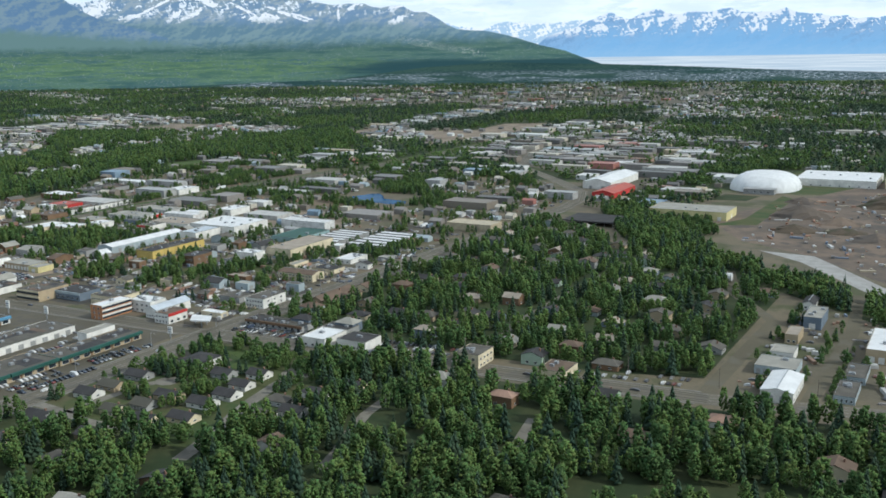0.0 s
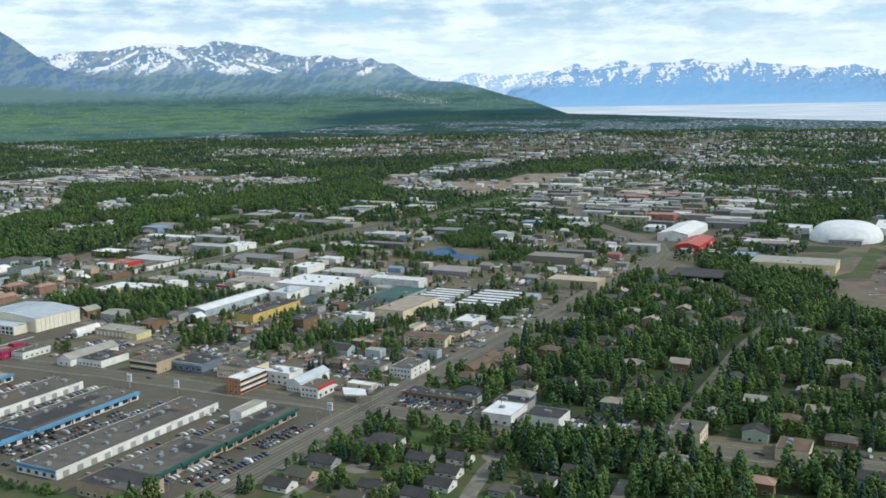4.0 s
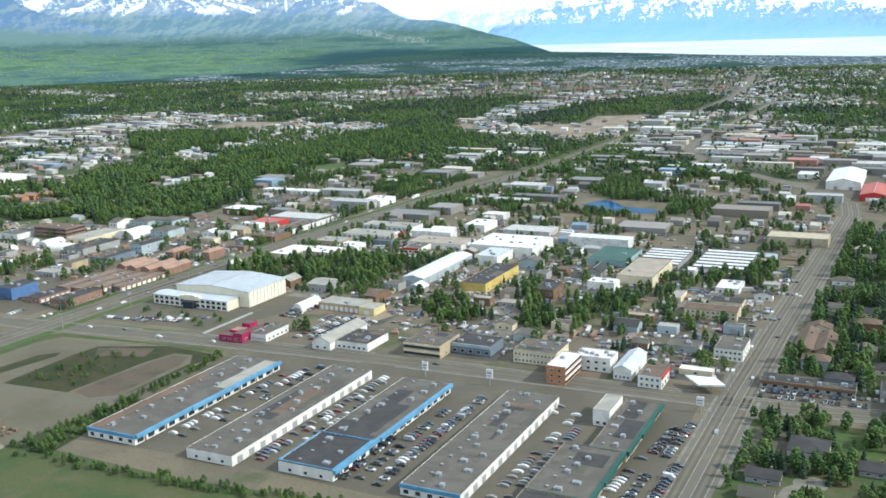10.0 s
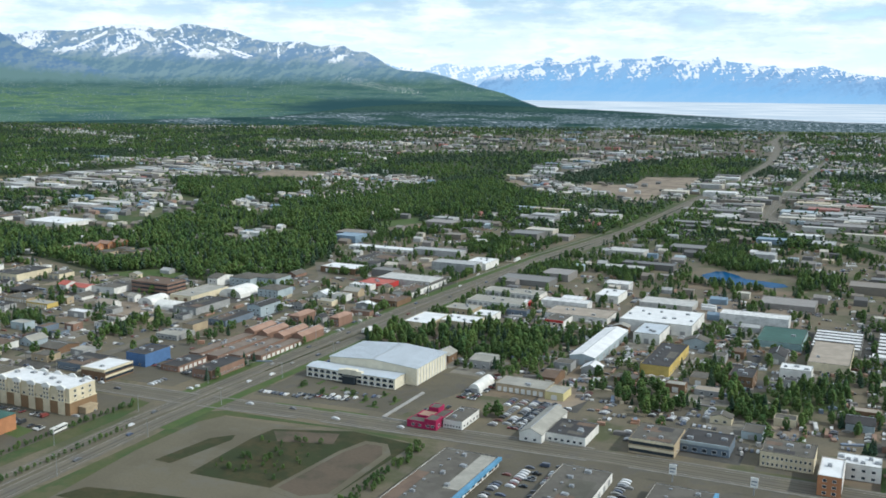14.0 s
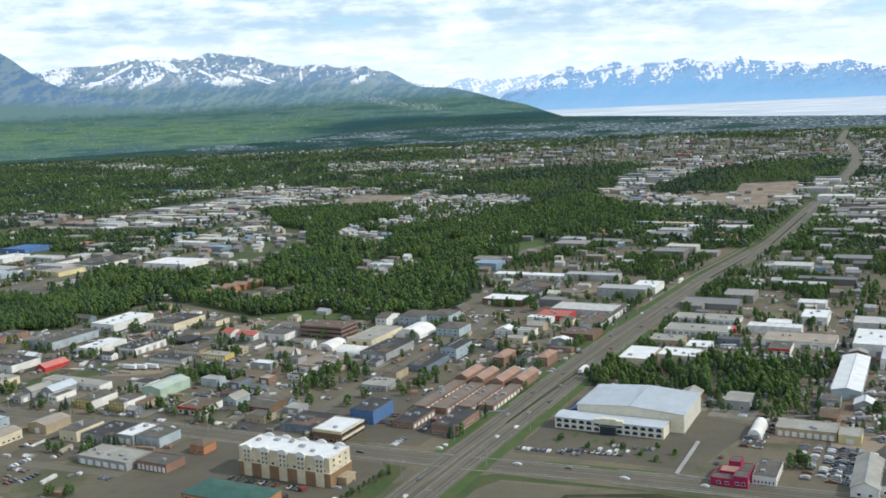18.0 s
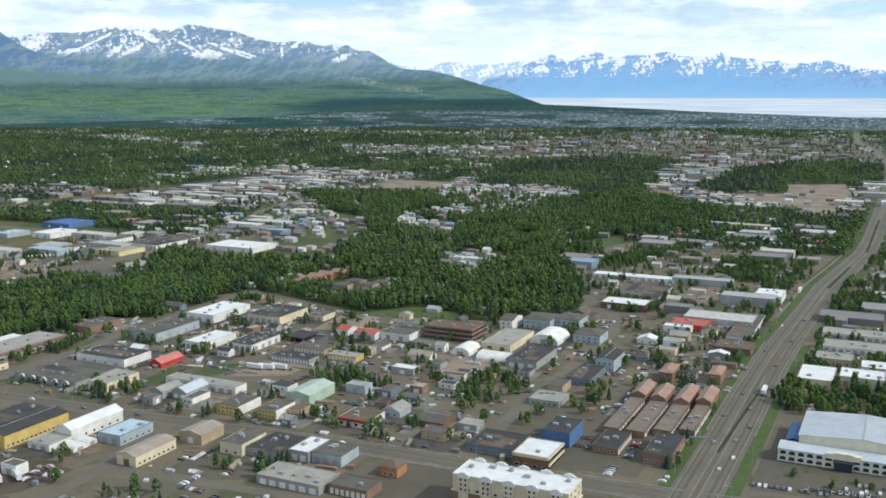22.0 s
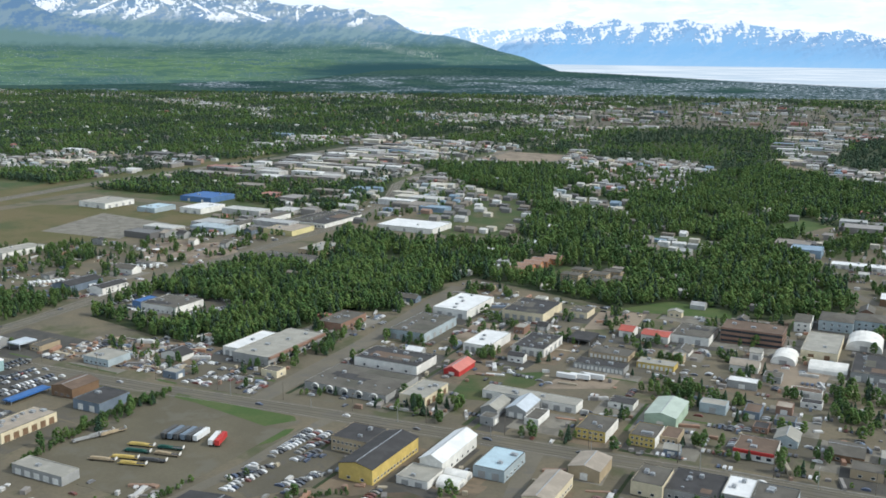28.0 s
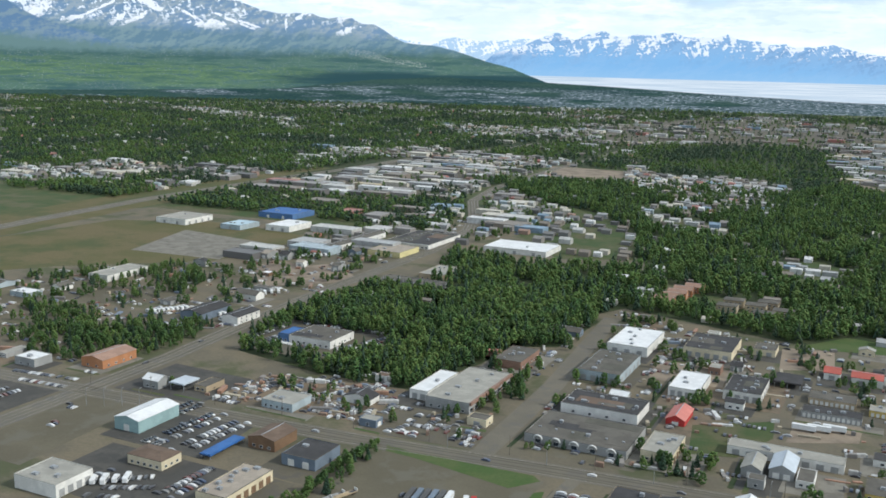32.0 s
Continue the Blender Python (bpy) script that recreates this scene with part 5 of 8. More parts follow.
building("shop", 81.1, 494.5, 12.5, 17.4, 7, "flat", "white", "brown", "S:w2x4;E:band=red", "white and red shop with brown roof")
building("warehouse", -86.9, 667.7, 19.5, 64.8, 7, "flat", "yellow", "dark", "E:w1x8;units=2", "long warehouse with yellow end wall and dark roof")
building("warehouse", -137.9, 682.1, 17.9, 89.2, 6, "gy", "light_blue", "white", "S:d2;E:d6", "pale blue warehouse with white ribbed roof")
building("warehouse", -112.1, 733.5, 19.9, 35.3, 8, "flat", "white", "metal", "S:d1", "white metal warehouse with a pale metal roof")
building("warehouse", -113.9, 776.8, 57.4, 51.1, 9, "flat", "white", "white", "S:d5;units=8", "broad white flat-roofed warehouse")
building("warehouse", 18.0, 720.5, 26.7, 63.0, 8, "flat", "cream", "tan", "S:w1x5", "cream warehouse with tan flat roof")
building("office_building", -0.8, 674.6, 20.0, 14.6, 7, "flat", "white", "white", "S:w1x4;units=3", "small white office with white roof")
building("office_building", -30.1, 638.9, 15.0, 22.5, 9, "flat", "brown", "dark", "S:w2x4;E:w2x2", "brown three-storey office with orange trim")
building("warehouse", -20.6, 771.7, 32.6, 50.3, 5, "flat", "teal", "green", "units=1", "low shed under a dark green roof")
building("storage_row", 66.6, 785.6, 40.7, 67.8, 4, "stripes", "grey", "dark", "S:d6", "self-storage block with white roof strips", "storage rows")
building("storage_row", 18.5, 781.1, 34.2, 57.9, 4, "stripes", "grey", "dark", "S:d6", "self-storage block with pale roof strips", "storage rows")
building("motel", 85.3, 632.3, 33.4, 15.6, 6, "gx", "cream", "brown", "S:w2x10", "long cream motel with brown roof")
building("office_building", 110.6, 557.4, 16.0, 25.0, 7, "flat", "white", "tar", "S:w2x6;E:w2x3;units=2", "pale two-storey office with grey roof")
building("shop", 83.7, 704.7, 16.2, 25.6, 4, "flat", "white", "white", "S:w1x3", "low white shop with a white roof")
building("house", 147.9, 586.6, 9.7, 41.7, 5, "gy", "tan", "brown", "S:w1x2", "tan duplex with brown gable roof")
building("house", 158.9, 583.1, 9.8, 36.2, 5, "gy", "tan", "brown", "S:w1x2", "tan duplex with brown gable roof beside the street")
building("clinic", 165.2, 431.4, 16.3, 17.3, 4, "hip", "white", "dark", "S:w1x6", "white clinic with dark hipped roof")
building("hotel", -398.1, 408.8, 58.8, 19.9, 16, "hotel", "cream", "white", "S:w5x13;E:w5x3", "five-storey cream and brown hotel with white roof")
building("bank", -409.1, 469.7, 20.5, 25.1, 8, "flat", "brown", "white", "S:band=cream;E:band2=cream", "brown bank with a broad white roof")
building("office_building", -436.4, 479.7, 27.7, 26.3, 5, "flat", "slate", "dark", "S:w1x9", "long slate blue office with window row")
building("warehouse", -408.3, 507.6, 16.8, 25.0, 9, "flat", "blue", "dark", "S:w1x2", "tall bright blue building")
building("shop", -379.7, 510.6, 14.9, 29.8, 4, "flat", "brick", "dark", "E:d6;S:w1x3", "brick-fronted row of shops with dark roof")
building("shop", -349.7, 509.7, 15.3, 35.7, 6, "flat", "brick", "dark", "E:w1x9;S:w1x5;units=1", "brick and glass showroom with dark flat roof")
building("storage_row", -385.6, 560.1, 9.6, 63.8, 4, "flat", "brick", "ballast", "E:d10", "long brick self-storage row with grey roof", "storage rows")
building("storage_row", -371.3, 559.5, 11.1, 61.5, 4, "flat", "brick", "ballast", "E:d10", "long brick self-storage row with grey roof", "storage rows")
building("storage_row", -357.2, 563.2, 10.4, 53.3, 4, "flat", "brick", "ballast", "E:d9", "long brick self-storage row with grey roof", "storage rows")
building("storage_row", -344.3, 569.3, 9.0, 51.9, 4, "flat", "brick", "ballast", "E:d9", "narrow brick self-storage row with grey roof", "storage rows")
building("storage_office", -385.6, 606.4, 9.0, 28.4, 6, "gy", "brick", "terracotta", "S:w1x1", "storage building under an orange tile roof", "storage buildings")
building("storage_office", -372.5, 604.2, 9.0, 27.7, 6, "gy", "brick", "terracotta", "S:w1x1", "storage building under an orange tile roof", "storage buildings")
building("storage_office", -357.6, 606.6, 9.0, 33.3, 6, "gy", "brick", "terracotta", "S:w1x1", "storage building under an orange tile roof", "storage buildings")
building("storage_office", -344.8, 610.2, 9.0, 29.7, 6, "gy", "brick", "terracotta", "S:w1x1", "storage building under an orange tile roof", "storage buildings")
building("gatehouse", -380.0, 656.2, 9.1, 23.9, 7, "hip", "brick", "terracotta", "S:w2x3", "small red two-storey gatehouse", "gatehouses")
building("gatehouse", -348.8, 664.8, 8.5, 21.3, 7, "hip", "brick", "terracotta", "S:w2x3", "small red two-storey gatehouse", "gatehouses")
building("shop", -432.3, 631.0, 17.1, 37.2, 5, "flat", "slate", "dark", "S:w1x4", "slate blue shop with a dark roof")
building("house", -425.7, 666.8, 13.6, 28.8, 9, "gy", "light_blue", "dark", "S:w2x3;E:w2x2", "tall pale blue house")
building("shop", -440.3, 595.5, 10.5, 18.0, 6, "flat", "tan", "tar", "S:w1x3", "tan shop with grey roof")
building("shop", -438.5, 570.3, 20.3, 20.6, 4, "flat", "grey", "pale", "S:w1x5", "low grey workshop with pale roof")
building("fabric_hall", -490.9, 720.1, 24.4, 30.3, 8, "gx", "white", "white", "", "white fabric hall with a white cover", "fabric halls")
building("warehouse", -517.0, 695.2, 23.9, 52.1, 6, "flat", "cream", "pale", "S:d2", "cream warehouse with pale roof")
building("warehouse", -482.5, 656.0, 23.9, 45.6, 6, "flat", "grey", "dark", "S:d3", "dark-roofed warehouse with a dark roof")
building("fabric_hall", -537.4, 658.2, 16.3, 23.1, 6, "gx", "white", "white", "", "white fabric storage tent", "fabric halls")
building("fabric_hall", -508.6, 647.7, 24.0, 18.6, 6, "gx", "white", "white", "", "white fabric storage tent", "fabric halls")
building("office_building", -564.4, 695.0, 42.4, 25.2, 11, "flat", "brick", "brown", "S:band3=brick;E:band3=brick;units=3", "three-storey brick office with dark window bands")
building("warehouse", -604.0, 681.9, 27.2, 33.9, 6, "flat", "white", "tar", "S:d2", "white warehouse with grey roof")
building("house", -513.5, 763.9, 24.1, 27.5, 8, "hip", "light_blue", "tar", "S:w2x4", "pale two-storey duplex with grey roof")
building("house", -490.5, 774.2, 21.6, 25.4, 8, "hip", "light_blue", "tar", "S:w2x4", "pale two-storey duplex with grey roof")
building("house", -460.8, 733.2, 22.0, 23.8, 7, "hip", "light_blue", "tar", "S:w2x4", "pale blue two-storey duplex")
building("house", -536.0, 749.4, 11.4, 24.5, 8, "gx", "white", "tar", "S:w2x2", "white two-storey house by the wood")
building("warehouse", -582.2, 509.7, 17.6, 30.9, 7, "gy", "green", "pale_green", "S:d1", "pale green metal workshop")
building("shop", -611.0, 471.0, 16.8, 23.9, 6, "flat", "yellow", "tar", "S:w2x5;E:panel=white", "shop with bright yellow front and white side wall")
building("shop", -584.1, 473.8, 13.9, 20.5, 6, "flat", "yellow", "tar", "S:w2x5;E:panel=white", "shop with bright yellow front beside the street")
building("shop", -572.3, 481.7, 9.3, 16.1, 4, "flat", "tan", "brown", "S:w1x3", "tan shop beside the yellow one")
building("shop", -528.5, 483.6, 20.4, 21.7, 5, "flat", "white", "brown", "S:band=red;E:panel=white", "white store with red front band")
building("workshop", -597.9, 419.1, 16.0, 20.2, 6, "gy", "tan", "tan", "S:d1", "tan gabled metal workshop")
building("workshop", -606.8, 383.5, 13.6, 31.8, 6, "gy", "cream", "tan", "S:d1;E:w1x8", "cream workshop with tan roof")
building("shop", -566.1, 416.4, 15.0, 22.6, 7, "flat", "cream", "tar", "S:w1x2", "cream flat-roofed shop with a grey tar roof")
building("shop", -545.9, 421.7, 25.1, 26.5, 5, "flat", "grey", "dark", "S:w1x7", "low grey shop with dark roof")
building("shop", -526.8, 424.4, 12.8, 22.8, 6, "flat", "grey", "white", "S:d2", "shop with bright white roof")
building("warehouse", -510.6, 424.6, 18.7, 18.7, 6, "flat", "light_blue", "tar", "S:d3", "grey-roofed warehouse with pale blue awnings")
building("warehouse", -510.7, 388.7, 37.8, 19.8, 5, "flat", "grey", "pale", "S:d6;units=5", "broad low building with a worn pale roof")
building("workshop", -478.4, 391.6, 22.1, 15.1, 5, "flat", "brick", "tar", "S:d7", "brick garage with a row of bay doors")
building("shop", -472.1, 420.4, 10.2, 11.0, 5, "hip", "orange", "brown", "S:w1x2", "small orange fuel kiosk")
building("school", -694.9, 379.5, 18.9, 46.7, 8, "gy", "yellow", "dark", "E:w1x14;S:w1x2", "dark-roofed building with a bright yellow wall")
building("school", -715.6, 394.5, 21.4, 22.0, 8, "flat", "tan", "dark", "S:w2x8", "tan wing with two rows of windows")
building("workshop", -667.1, 401.8, 12.4, 40.7, 7, "gy", "white", "white", "E:w1x6", "white gabled metal shop")
building("workshop", -668.5, 372.8, 16.9, 17.0, 4, "flat", "white", "pale", "S:d2", "low white lean-to shop")
building("fabric_hall", -652.5, 374.1, 11.3, 10.2, 4, "gx", "white", "white", "", "small white fabric tent", "fabric halls")
building("fabric_hall", -653.5, 383.4, 12.6, 8.2, 4, "gx", "white", "white", "", "small white fabric tent", "fabric halls")
building("warehouse", -639.2, 401.8, 16.7, 26.9, 6, "flat", "light_blue", "light_blue", "S:d2;E:w1x5", "light blue metal shop")
building("warehouse", -850.7, 510.8, 28.8, 65.3, 7, "flat", "grey", "pale", "S:w1x5;E:shops=brick;units=4", "grey metal showroom with brick-trimmed side")
building("warehouse", -874.3, 509.2, 12.7, 44.2, 6, "flat", "white", "white", "S:d2", "white-roofed side wing with a white roof")
building("shop", -763.9, 476.4, 57.4, 40.8, 5, "flat", "grey", "tar", "S:arch5", "low grey shops with arched porches")
building("warehouse", -767.0, 524.5, 46.7, 28.2, 6, "flat", "white", "dark", "S:w1x4;units=6", "white warehouse with dark roof")
building("workshop", -720.4, 476.1, 17.1, 30.6, 6, "flat", "cream", "pale", "E:d4;S:w1x3", "cream workshop with pale roof")
building("office_building", -850.5, 591.0, 20.0, 36.1, 6, "flat", "brick", "tar", "E:w1x6", "brick corner building with grey roof")
building("warehouse", -787.2, 602.9, 29.0, 53.2, 7, "flat", "light_blue", "tar", "S:d4;E:d5;units=4", "blue-grey warehouse with a grey tar roof")
building("warehouse", -787.5, 674.2, 29.7, 52.2, 7, "flat", "white", "white", "S:d3;units=5", "white flat-roofed warehouse with a white roof")
building("warehouse", -734.0, 689.2, 34.0, 43.9, 7, "flat", "cream", "dark", "S:d5", "cream warehouse with dark roof")
building("warehouse", -698.4, 704.9, 15.8, 19.6, 5, "flat", "cream", "tar", "S:d2", "small cream warehouse with a grey tar roof")
building("warehouse", -730.5, 592.3, 19.6, 38.6, 6, "flat", "white", "white", "S:d4", "white metal warehouse with a white roof")
building("warehouse", -696.5, 603.2, 23.2, 37.8, 6, "flat", "white", "dark", "S:d4;E:d4;units=5", "white warehouse with dark roof")
building("carport", -674.2, 636.9, 17.6, 22.2, 4, "flat", "dark", "dark", "", "dark open-sided shed with a dark roof", "carports")
building("storage_row", -643.2, 581.1, 33.9, 12.9, 4, "flat", "grey", "dark", "S:d12", "long dark storage shed", "storage rows")
building("storage_row", -644.9, 610.8, 27.7, 17.1, 4, "flat", "tan", "tar", "S:d9", "long storage shed with grey roof", "storage rows")
building("storage_row", -610.9, 601.0, 24.7, 12.1, 4, "flat", "yellow", "pale", "S:d8", "long storage shed with a yellow end", "storage rows")
building("shop", -649.5, 667.3, 10.2, 15.3, 5, "gx", "white", "red", "S:d1", "white shed with red roof")
building("shop", -627.5, 665.4, 19.6, 16.5, 5, "gx", "white", "red", "S:d2", "white shed with red roof")
building("warehouse", -660.1, 499.2, 59.1, 12.2, 5, "flat", "white", "pale", "S:d8", "very long low white shed with pale roof")
building("workshop", -673.0, 474.8, 9.9, 19.6, 5, "gy", "grey", "pale", "S:d1", "grey metal shed with a pale roof")
building("workshop", -658.8, 481.8, 12.2, 22.3, 5, "gy", "grey", "metal", "S:d2", "grey metal shed with pale ridge")
building("shop", -647.0, 473.5, 8.5, 17.9, 4, "flat", "white", "tar", "S:w1x2", "small white shop with a grey tar roof")
building("warehouse", -990.8, 377.4, 17.3, 32.8, 7, "gy", "teal", "white", "S:d1", "pale teal metal building with white roof")
building("office_building", -948.0, 335.7, 22.2, 14.7, 5, "hip", "cream", "brown", "S:w1x5;E:w1x3", "cream office with brown hipped roof")
building("garage", -890.6, 327.2, 17.3, 36.8, 6, "flat", "cream", "tan", "E:d6;S:w1x3;units=8", "service garage with brown bay doors")
building("warehouse", -880.3, 377.0, 20.4, 23.8, 6, "flat", "slate", "dark", "S:d2", "slate grey warehouse with dark roof")
building("carport", -927.9, 365.0, 7.0, 28.9, 3, "flat", "blue", "blue", "", "long blue-roofed car shelter", "carports")
building("shop", -910.7, 385.9, 17.0, 20.9, 6, "gy", "brown", "brown", "S:w1x3", "rustic brown timber shop")
building("warehouse", -971.2, 292.2, 27.0, 22.9, 7, "flat", "white", "pale", "E:d4", "large white warehouse with a pale roof")
building("restaurant", -1091.6, 451.2, 18.8, 31.1, 6, "gy", "orange", "terracotta", "S:w1x2;E:w1x4", "terracotta-coloured restaurant with a orange tile roof")
building("canopy", -1012.5, 434.2, 11.7, 15.0, 5, "canopy", "grey", "metal", "", "fuel station canopy with a pale metal roof")
building("shop", -998.7, 441.5, 9.4, 17.9, 4, "flat", "tan", "tar", "S:w1x2", "fuel station shop with a grey tar roof")
building("dealership", -996.0, 566.6, 35.6, 33.0, 6, "flat", "white", "tar", "S:w1x7;E:w1x4;units=2", "car dealership with grey roof and blue corner")
building("annex", -1018.5, 560.0, 9.0, 20.0, 6.5, "flat", "blue", "blue", "S:w1x2", "dark blue showroom wing of the dealership")
for x, y, turn in ((-799, 814, 0), (-797, 831, 0), (-795, 847, 0), (-793, 863, 0), (-786, 880, 0)):
    building("townhouse", x, y, 17, 11, 6, "gx", "orange", "terracotta", "S:w2x4;E:w2x2", "orange-brown townhouse with tile roof at the wood edge", "townhouses")
for x, y in ((-746, 818), (-744, 842), (-724, 832), (-714, 806), (-716, 848), (-700, 822)):
    building("apartment_block", x, y, 17, 13, 6.5, "hip", "tan", "tar", "S:w2x4;E:w2x2", "tan two-storey apartment block with grey hipped roof", "apartment blocks")
building("shop", -939.2, 439.7, 21.9, 20.1, 5, "flat", "light_blue", "pale", "S:w1x5", "pale blue shop with a pale roof")
building("warehouse", -1000.5, 987.3, 73.6, 49.7, 6, "flat", "white", "white", "S:d3", "broad low store with white roof")
building("warehouse", -1115.2, 895.2, 39.3, 44.9, 6, "flat", "pale_yellow", "tan", "S:d2", "cream warehouse with a tan roof")
building("strip_mall", -1120.8, 976.8, 57.2, 85.0, 5, "flat", "white", "dark", "S:band=white", "strip mall with dark roof", "strip malls")
building("row_house", -1179.7, 920.6, 16.5, 115.2, 6, "gy", "white", "tar", "E:w1x10", "long terrace with white gables")
building("warehouse", -1361.8, 1048.4, 54.3, 51.4, 7, "flat", "blue", "blue", "S:d2", "bright blue warehouse with a blue roof")
building("warehouse", -1301.4, 965.9, 34.3, 48.5, 7, "flat", "white", "white", "S:d2", "white warehouse with a white roof")
building("warehouse", -1356.3, 940.5, 29.6, 39.2, 6, "flat", "light_blue", "light_blue", "S:d1", "sky blue metal building")
building("warehouse", -1443.7, 941.2, 46.3, 52.6, 7, "flat", "white", "pale", "S:d2;E:d4", "long white building with a pale roof")
building("warehouse", -1024.0, 762.9, 62.6, 27.7, 5, "flat", "grey", "tar", "S:d5", "long grey low building")
building("shop", -1019.7, 817.1, 24.8, 46.3, 6, "flat", "tan", "pale", "S:w1x4", "tan office with pale roof")
building("house", -1083.4, 584.8, 15.3, 29.0, 6, "gy", "white", "dark", "E:w2x4", "white house with dark roof")
building("house", -1116.1, 581.8, 20.8, 37.0, 6, "gy", "slate", "dark", "S:w1x3", "slate blue workshop with a dark roof")
building("warehouse", -1280.4, 656.1, 23.2, 52.7, 6, "flat", "white", "pale", "E:d5", "long white building with a pale roof")
building("warehouse", -257.0, 700.3, 28.6, 24.1, 7, "flat", "cream", "white", "S:d4;E:d2;units=4", "cream hall with white roof")
building("warehouse", -285.8, 693.9, 22.9, 37.4, 6, "flat", "cream", "white", "S:w1x3", "cream hall wing with white roof")
building("storage_row", -263.2, 793.8, 52.9, 25.3, 4, "flat", "white", "pale", "S:d10", "long pale-roofed storage row", "storage rows")
building("storage_row", -265.4, 837.0, 55.7, 22.7, 4, "flat", "white", "pale", "S:d10", "long pale-roofed storage row", "storage rows")
building("shop", -278.5, 749.8, 25.7, 20.9, 5, "flat", "tan", "pale", "S:w1x5", "tan shop with pale roof")
building("warehouse", -182.0, 776.8, 53.3, 31.4, 5, "flat", "white", "tan", "S:d6", "long warehouse with white front and tan roof")
building("shop", -192.2, 748.7, 15.6, 24.5, 5, "flat", "white", "tar", "S:band=red", "white shop with red sign band")
building("warehouse", -179.2, 858.2, 21.3, 32.0, 7, "flat", "white", "white", "S:d2", "white box-like warehouse with a white roof")
building("house", -204.5, 825.5, 17.8, 21.9, 5, "gx", "white", "white", "S:w1x3", "white-roofed office with a white roof")
building("fabric_hall", -178.7, 556.1, 7.9, 24.1, 6, "gy", "white", "white", "", "white fabric garage with a white cover", "fabric halls")
building("workshop", -152.6, 565.2, 32.8, 18.4, 5, "flat", "tan", "pale", "S:d8", "low two-part workshop with pale roof")
building("shop", -129.3, 561.3, 11.8, 15.7, 5, "flat", "pale_yellow", "pale", "S:d1", "pale yellow cube-shaped building")
building("shop", -143.4, 592.7, 9.6, 20.5, 5, "gx", "brown", "brown", "S:d1", "brown shed with a brown roof")
building("warehouse", -467.3, 865.7, 41.1, 25.9, 6, "flat", "brown", "white", "S:d3", "brown building with bright white roof")
building("shop", -396.9, 813.1, 30.2, 26.2, 5, "flat", "red", "red", "S:w1x5", "red-walled shop with a red roof")
building("shop", -403.9, 794.7, 22.9, 10.5, 5, "flat", "white", "white", "S:w1x3", "shop with white roof")
building("restaurant", -350.7, 752.5, 26.9, 26.7, 5, "flat", "brown", "brown", "S:w1x6", "brown restaurant with a brown roof")
building("strip_mall", -352.4, 821.6, 18.3, 90.5, 5, "flat", "white", "tar", "E:d8", "stepped strip of white shops", "strip malls")
building("shop", -351.1, 958.6, 25.5, 36.6, 7, "flat", "white", "white", "S:w1x4", "white office block with a white roof")
building("storage_row", -495.3, 1004.9, 88.1, 17.8, 4, "flat", "white", "white", "S:d12", "very long white storage row", "storage rows")
building("warehouse", -464.4, 927.3, 39.2, 63.0, 5, "flat", "grey", "dark", "S:d4", "dark-roofed warehouse with a dark roof")
building("warehouse", 468.2, 529.8, 15.9, 32.6, 6, "gy", "white", "white", "S:d2;E:w1x5", "white gabled metal warehouse")
building("workshop", 459.7, 566.1, 21.6, 20.9, 5, "flat", "light_blue", "pale", "S:d6", "light blue workshop with pale roof")
building("workshop", 458.0, 592.2, 12.9, 15.5, 5, "flat", "white", "pale", "S:d3", "white workshop with a pale roof")
building("shop", 457.3, 630.0, 7.6, 20.1, 6, "flat", "tan", "tan", "S:w1x2", "tan shop with a tan roof")
building("workshop", 463.5, 671.9, 10.7, 30.0, 8, "flat", "slate", "pale", "S:d1", "blue-grey metal shop with pale roof")
building("workshop", 498.1, 540.0, 10.2, 25.8, 4, "flat", "light_blue", "tar", "S:w1x4", "low light blue building with grey roof")
building("workshop", 499.1, 572.6, 10.6, 25.4, 4, "flat", "light_blue", "tar", "S:w1x4", "low light blue building with grey roof")
building("warehouse", 508.4, 625.8, 16.6, 48.4, 8, "flat", "tan", "white", "S:d3", "tan warehouse with white roof")
building("shop", 355.5, 503.6, 15.4, 19.0, 6, "flat", "cream", "brown", "S:w1x3", "brown-roofed shop with white side wall")
building("shop", 304.1, 504.1, 15.1, 19.1, 8, "flat", "cream", "tar", "S:w2x3;E:w2x4", "cream two-storey shop with a grey tar roof")
building("shop", 227.2, 501.6, 20.5, 17.6, 6, "flat", "white", "dark", "S:w1x4", "dark-roofed car shop with white side wall")
building("fuel_station", 203.3, 498.6, 17.8, 23.3, 6, "flat", "white", "white", "S:w1x3", "white fuel station shop")
building("hangar", 284.4, 1050.3, 81.2, 45.9, 9, "flat", "pale_yellow", "pale", "S:d7;E:d1", "pale yellow hangar with a pale roof")
building("warehouse", 388.7, 1380.0, 96.0, 94.3, 9, "flat", "white", "white", "S:w1x8;E:d4;units=5", "large white flat-roofed warehouse behind the dome")
building("warehouse", 476.0, 1372.0, 60.0, 70.0, 13, "flat", "cream", "pale", "S:d4;units=4", "taller cream hall joined to the white warehouse")
building("warehouse", 158.1, 1164.3, 27.2, 79.2, 7, "gy", "red", "red", "S:d2;E:d3", "bright red metal warehouse")
building("warehouse", 122.6, 1255.7, 37.5, 110.8, 9, "gy", "white", "white", "S:d2", "white-roofed warehouse with a white roof")
building("carport", 206.3, 968.0, 54.7, 46.4, 5, "flat", "dark", "dark", "", "long dark lumber shed", "carports")
building("hotel_wing", -400.9, 358.4, 45.7, 21.4, 9, "hip", "orange", "green", "S:w3x10", "orange-brown three-storey inn with dark green hipped roof")
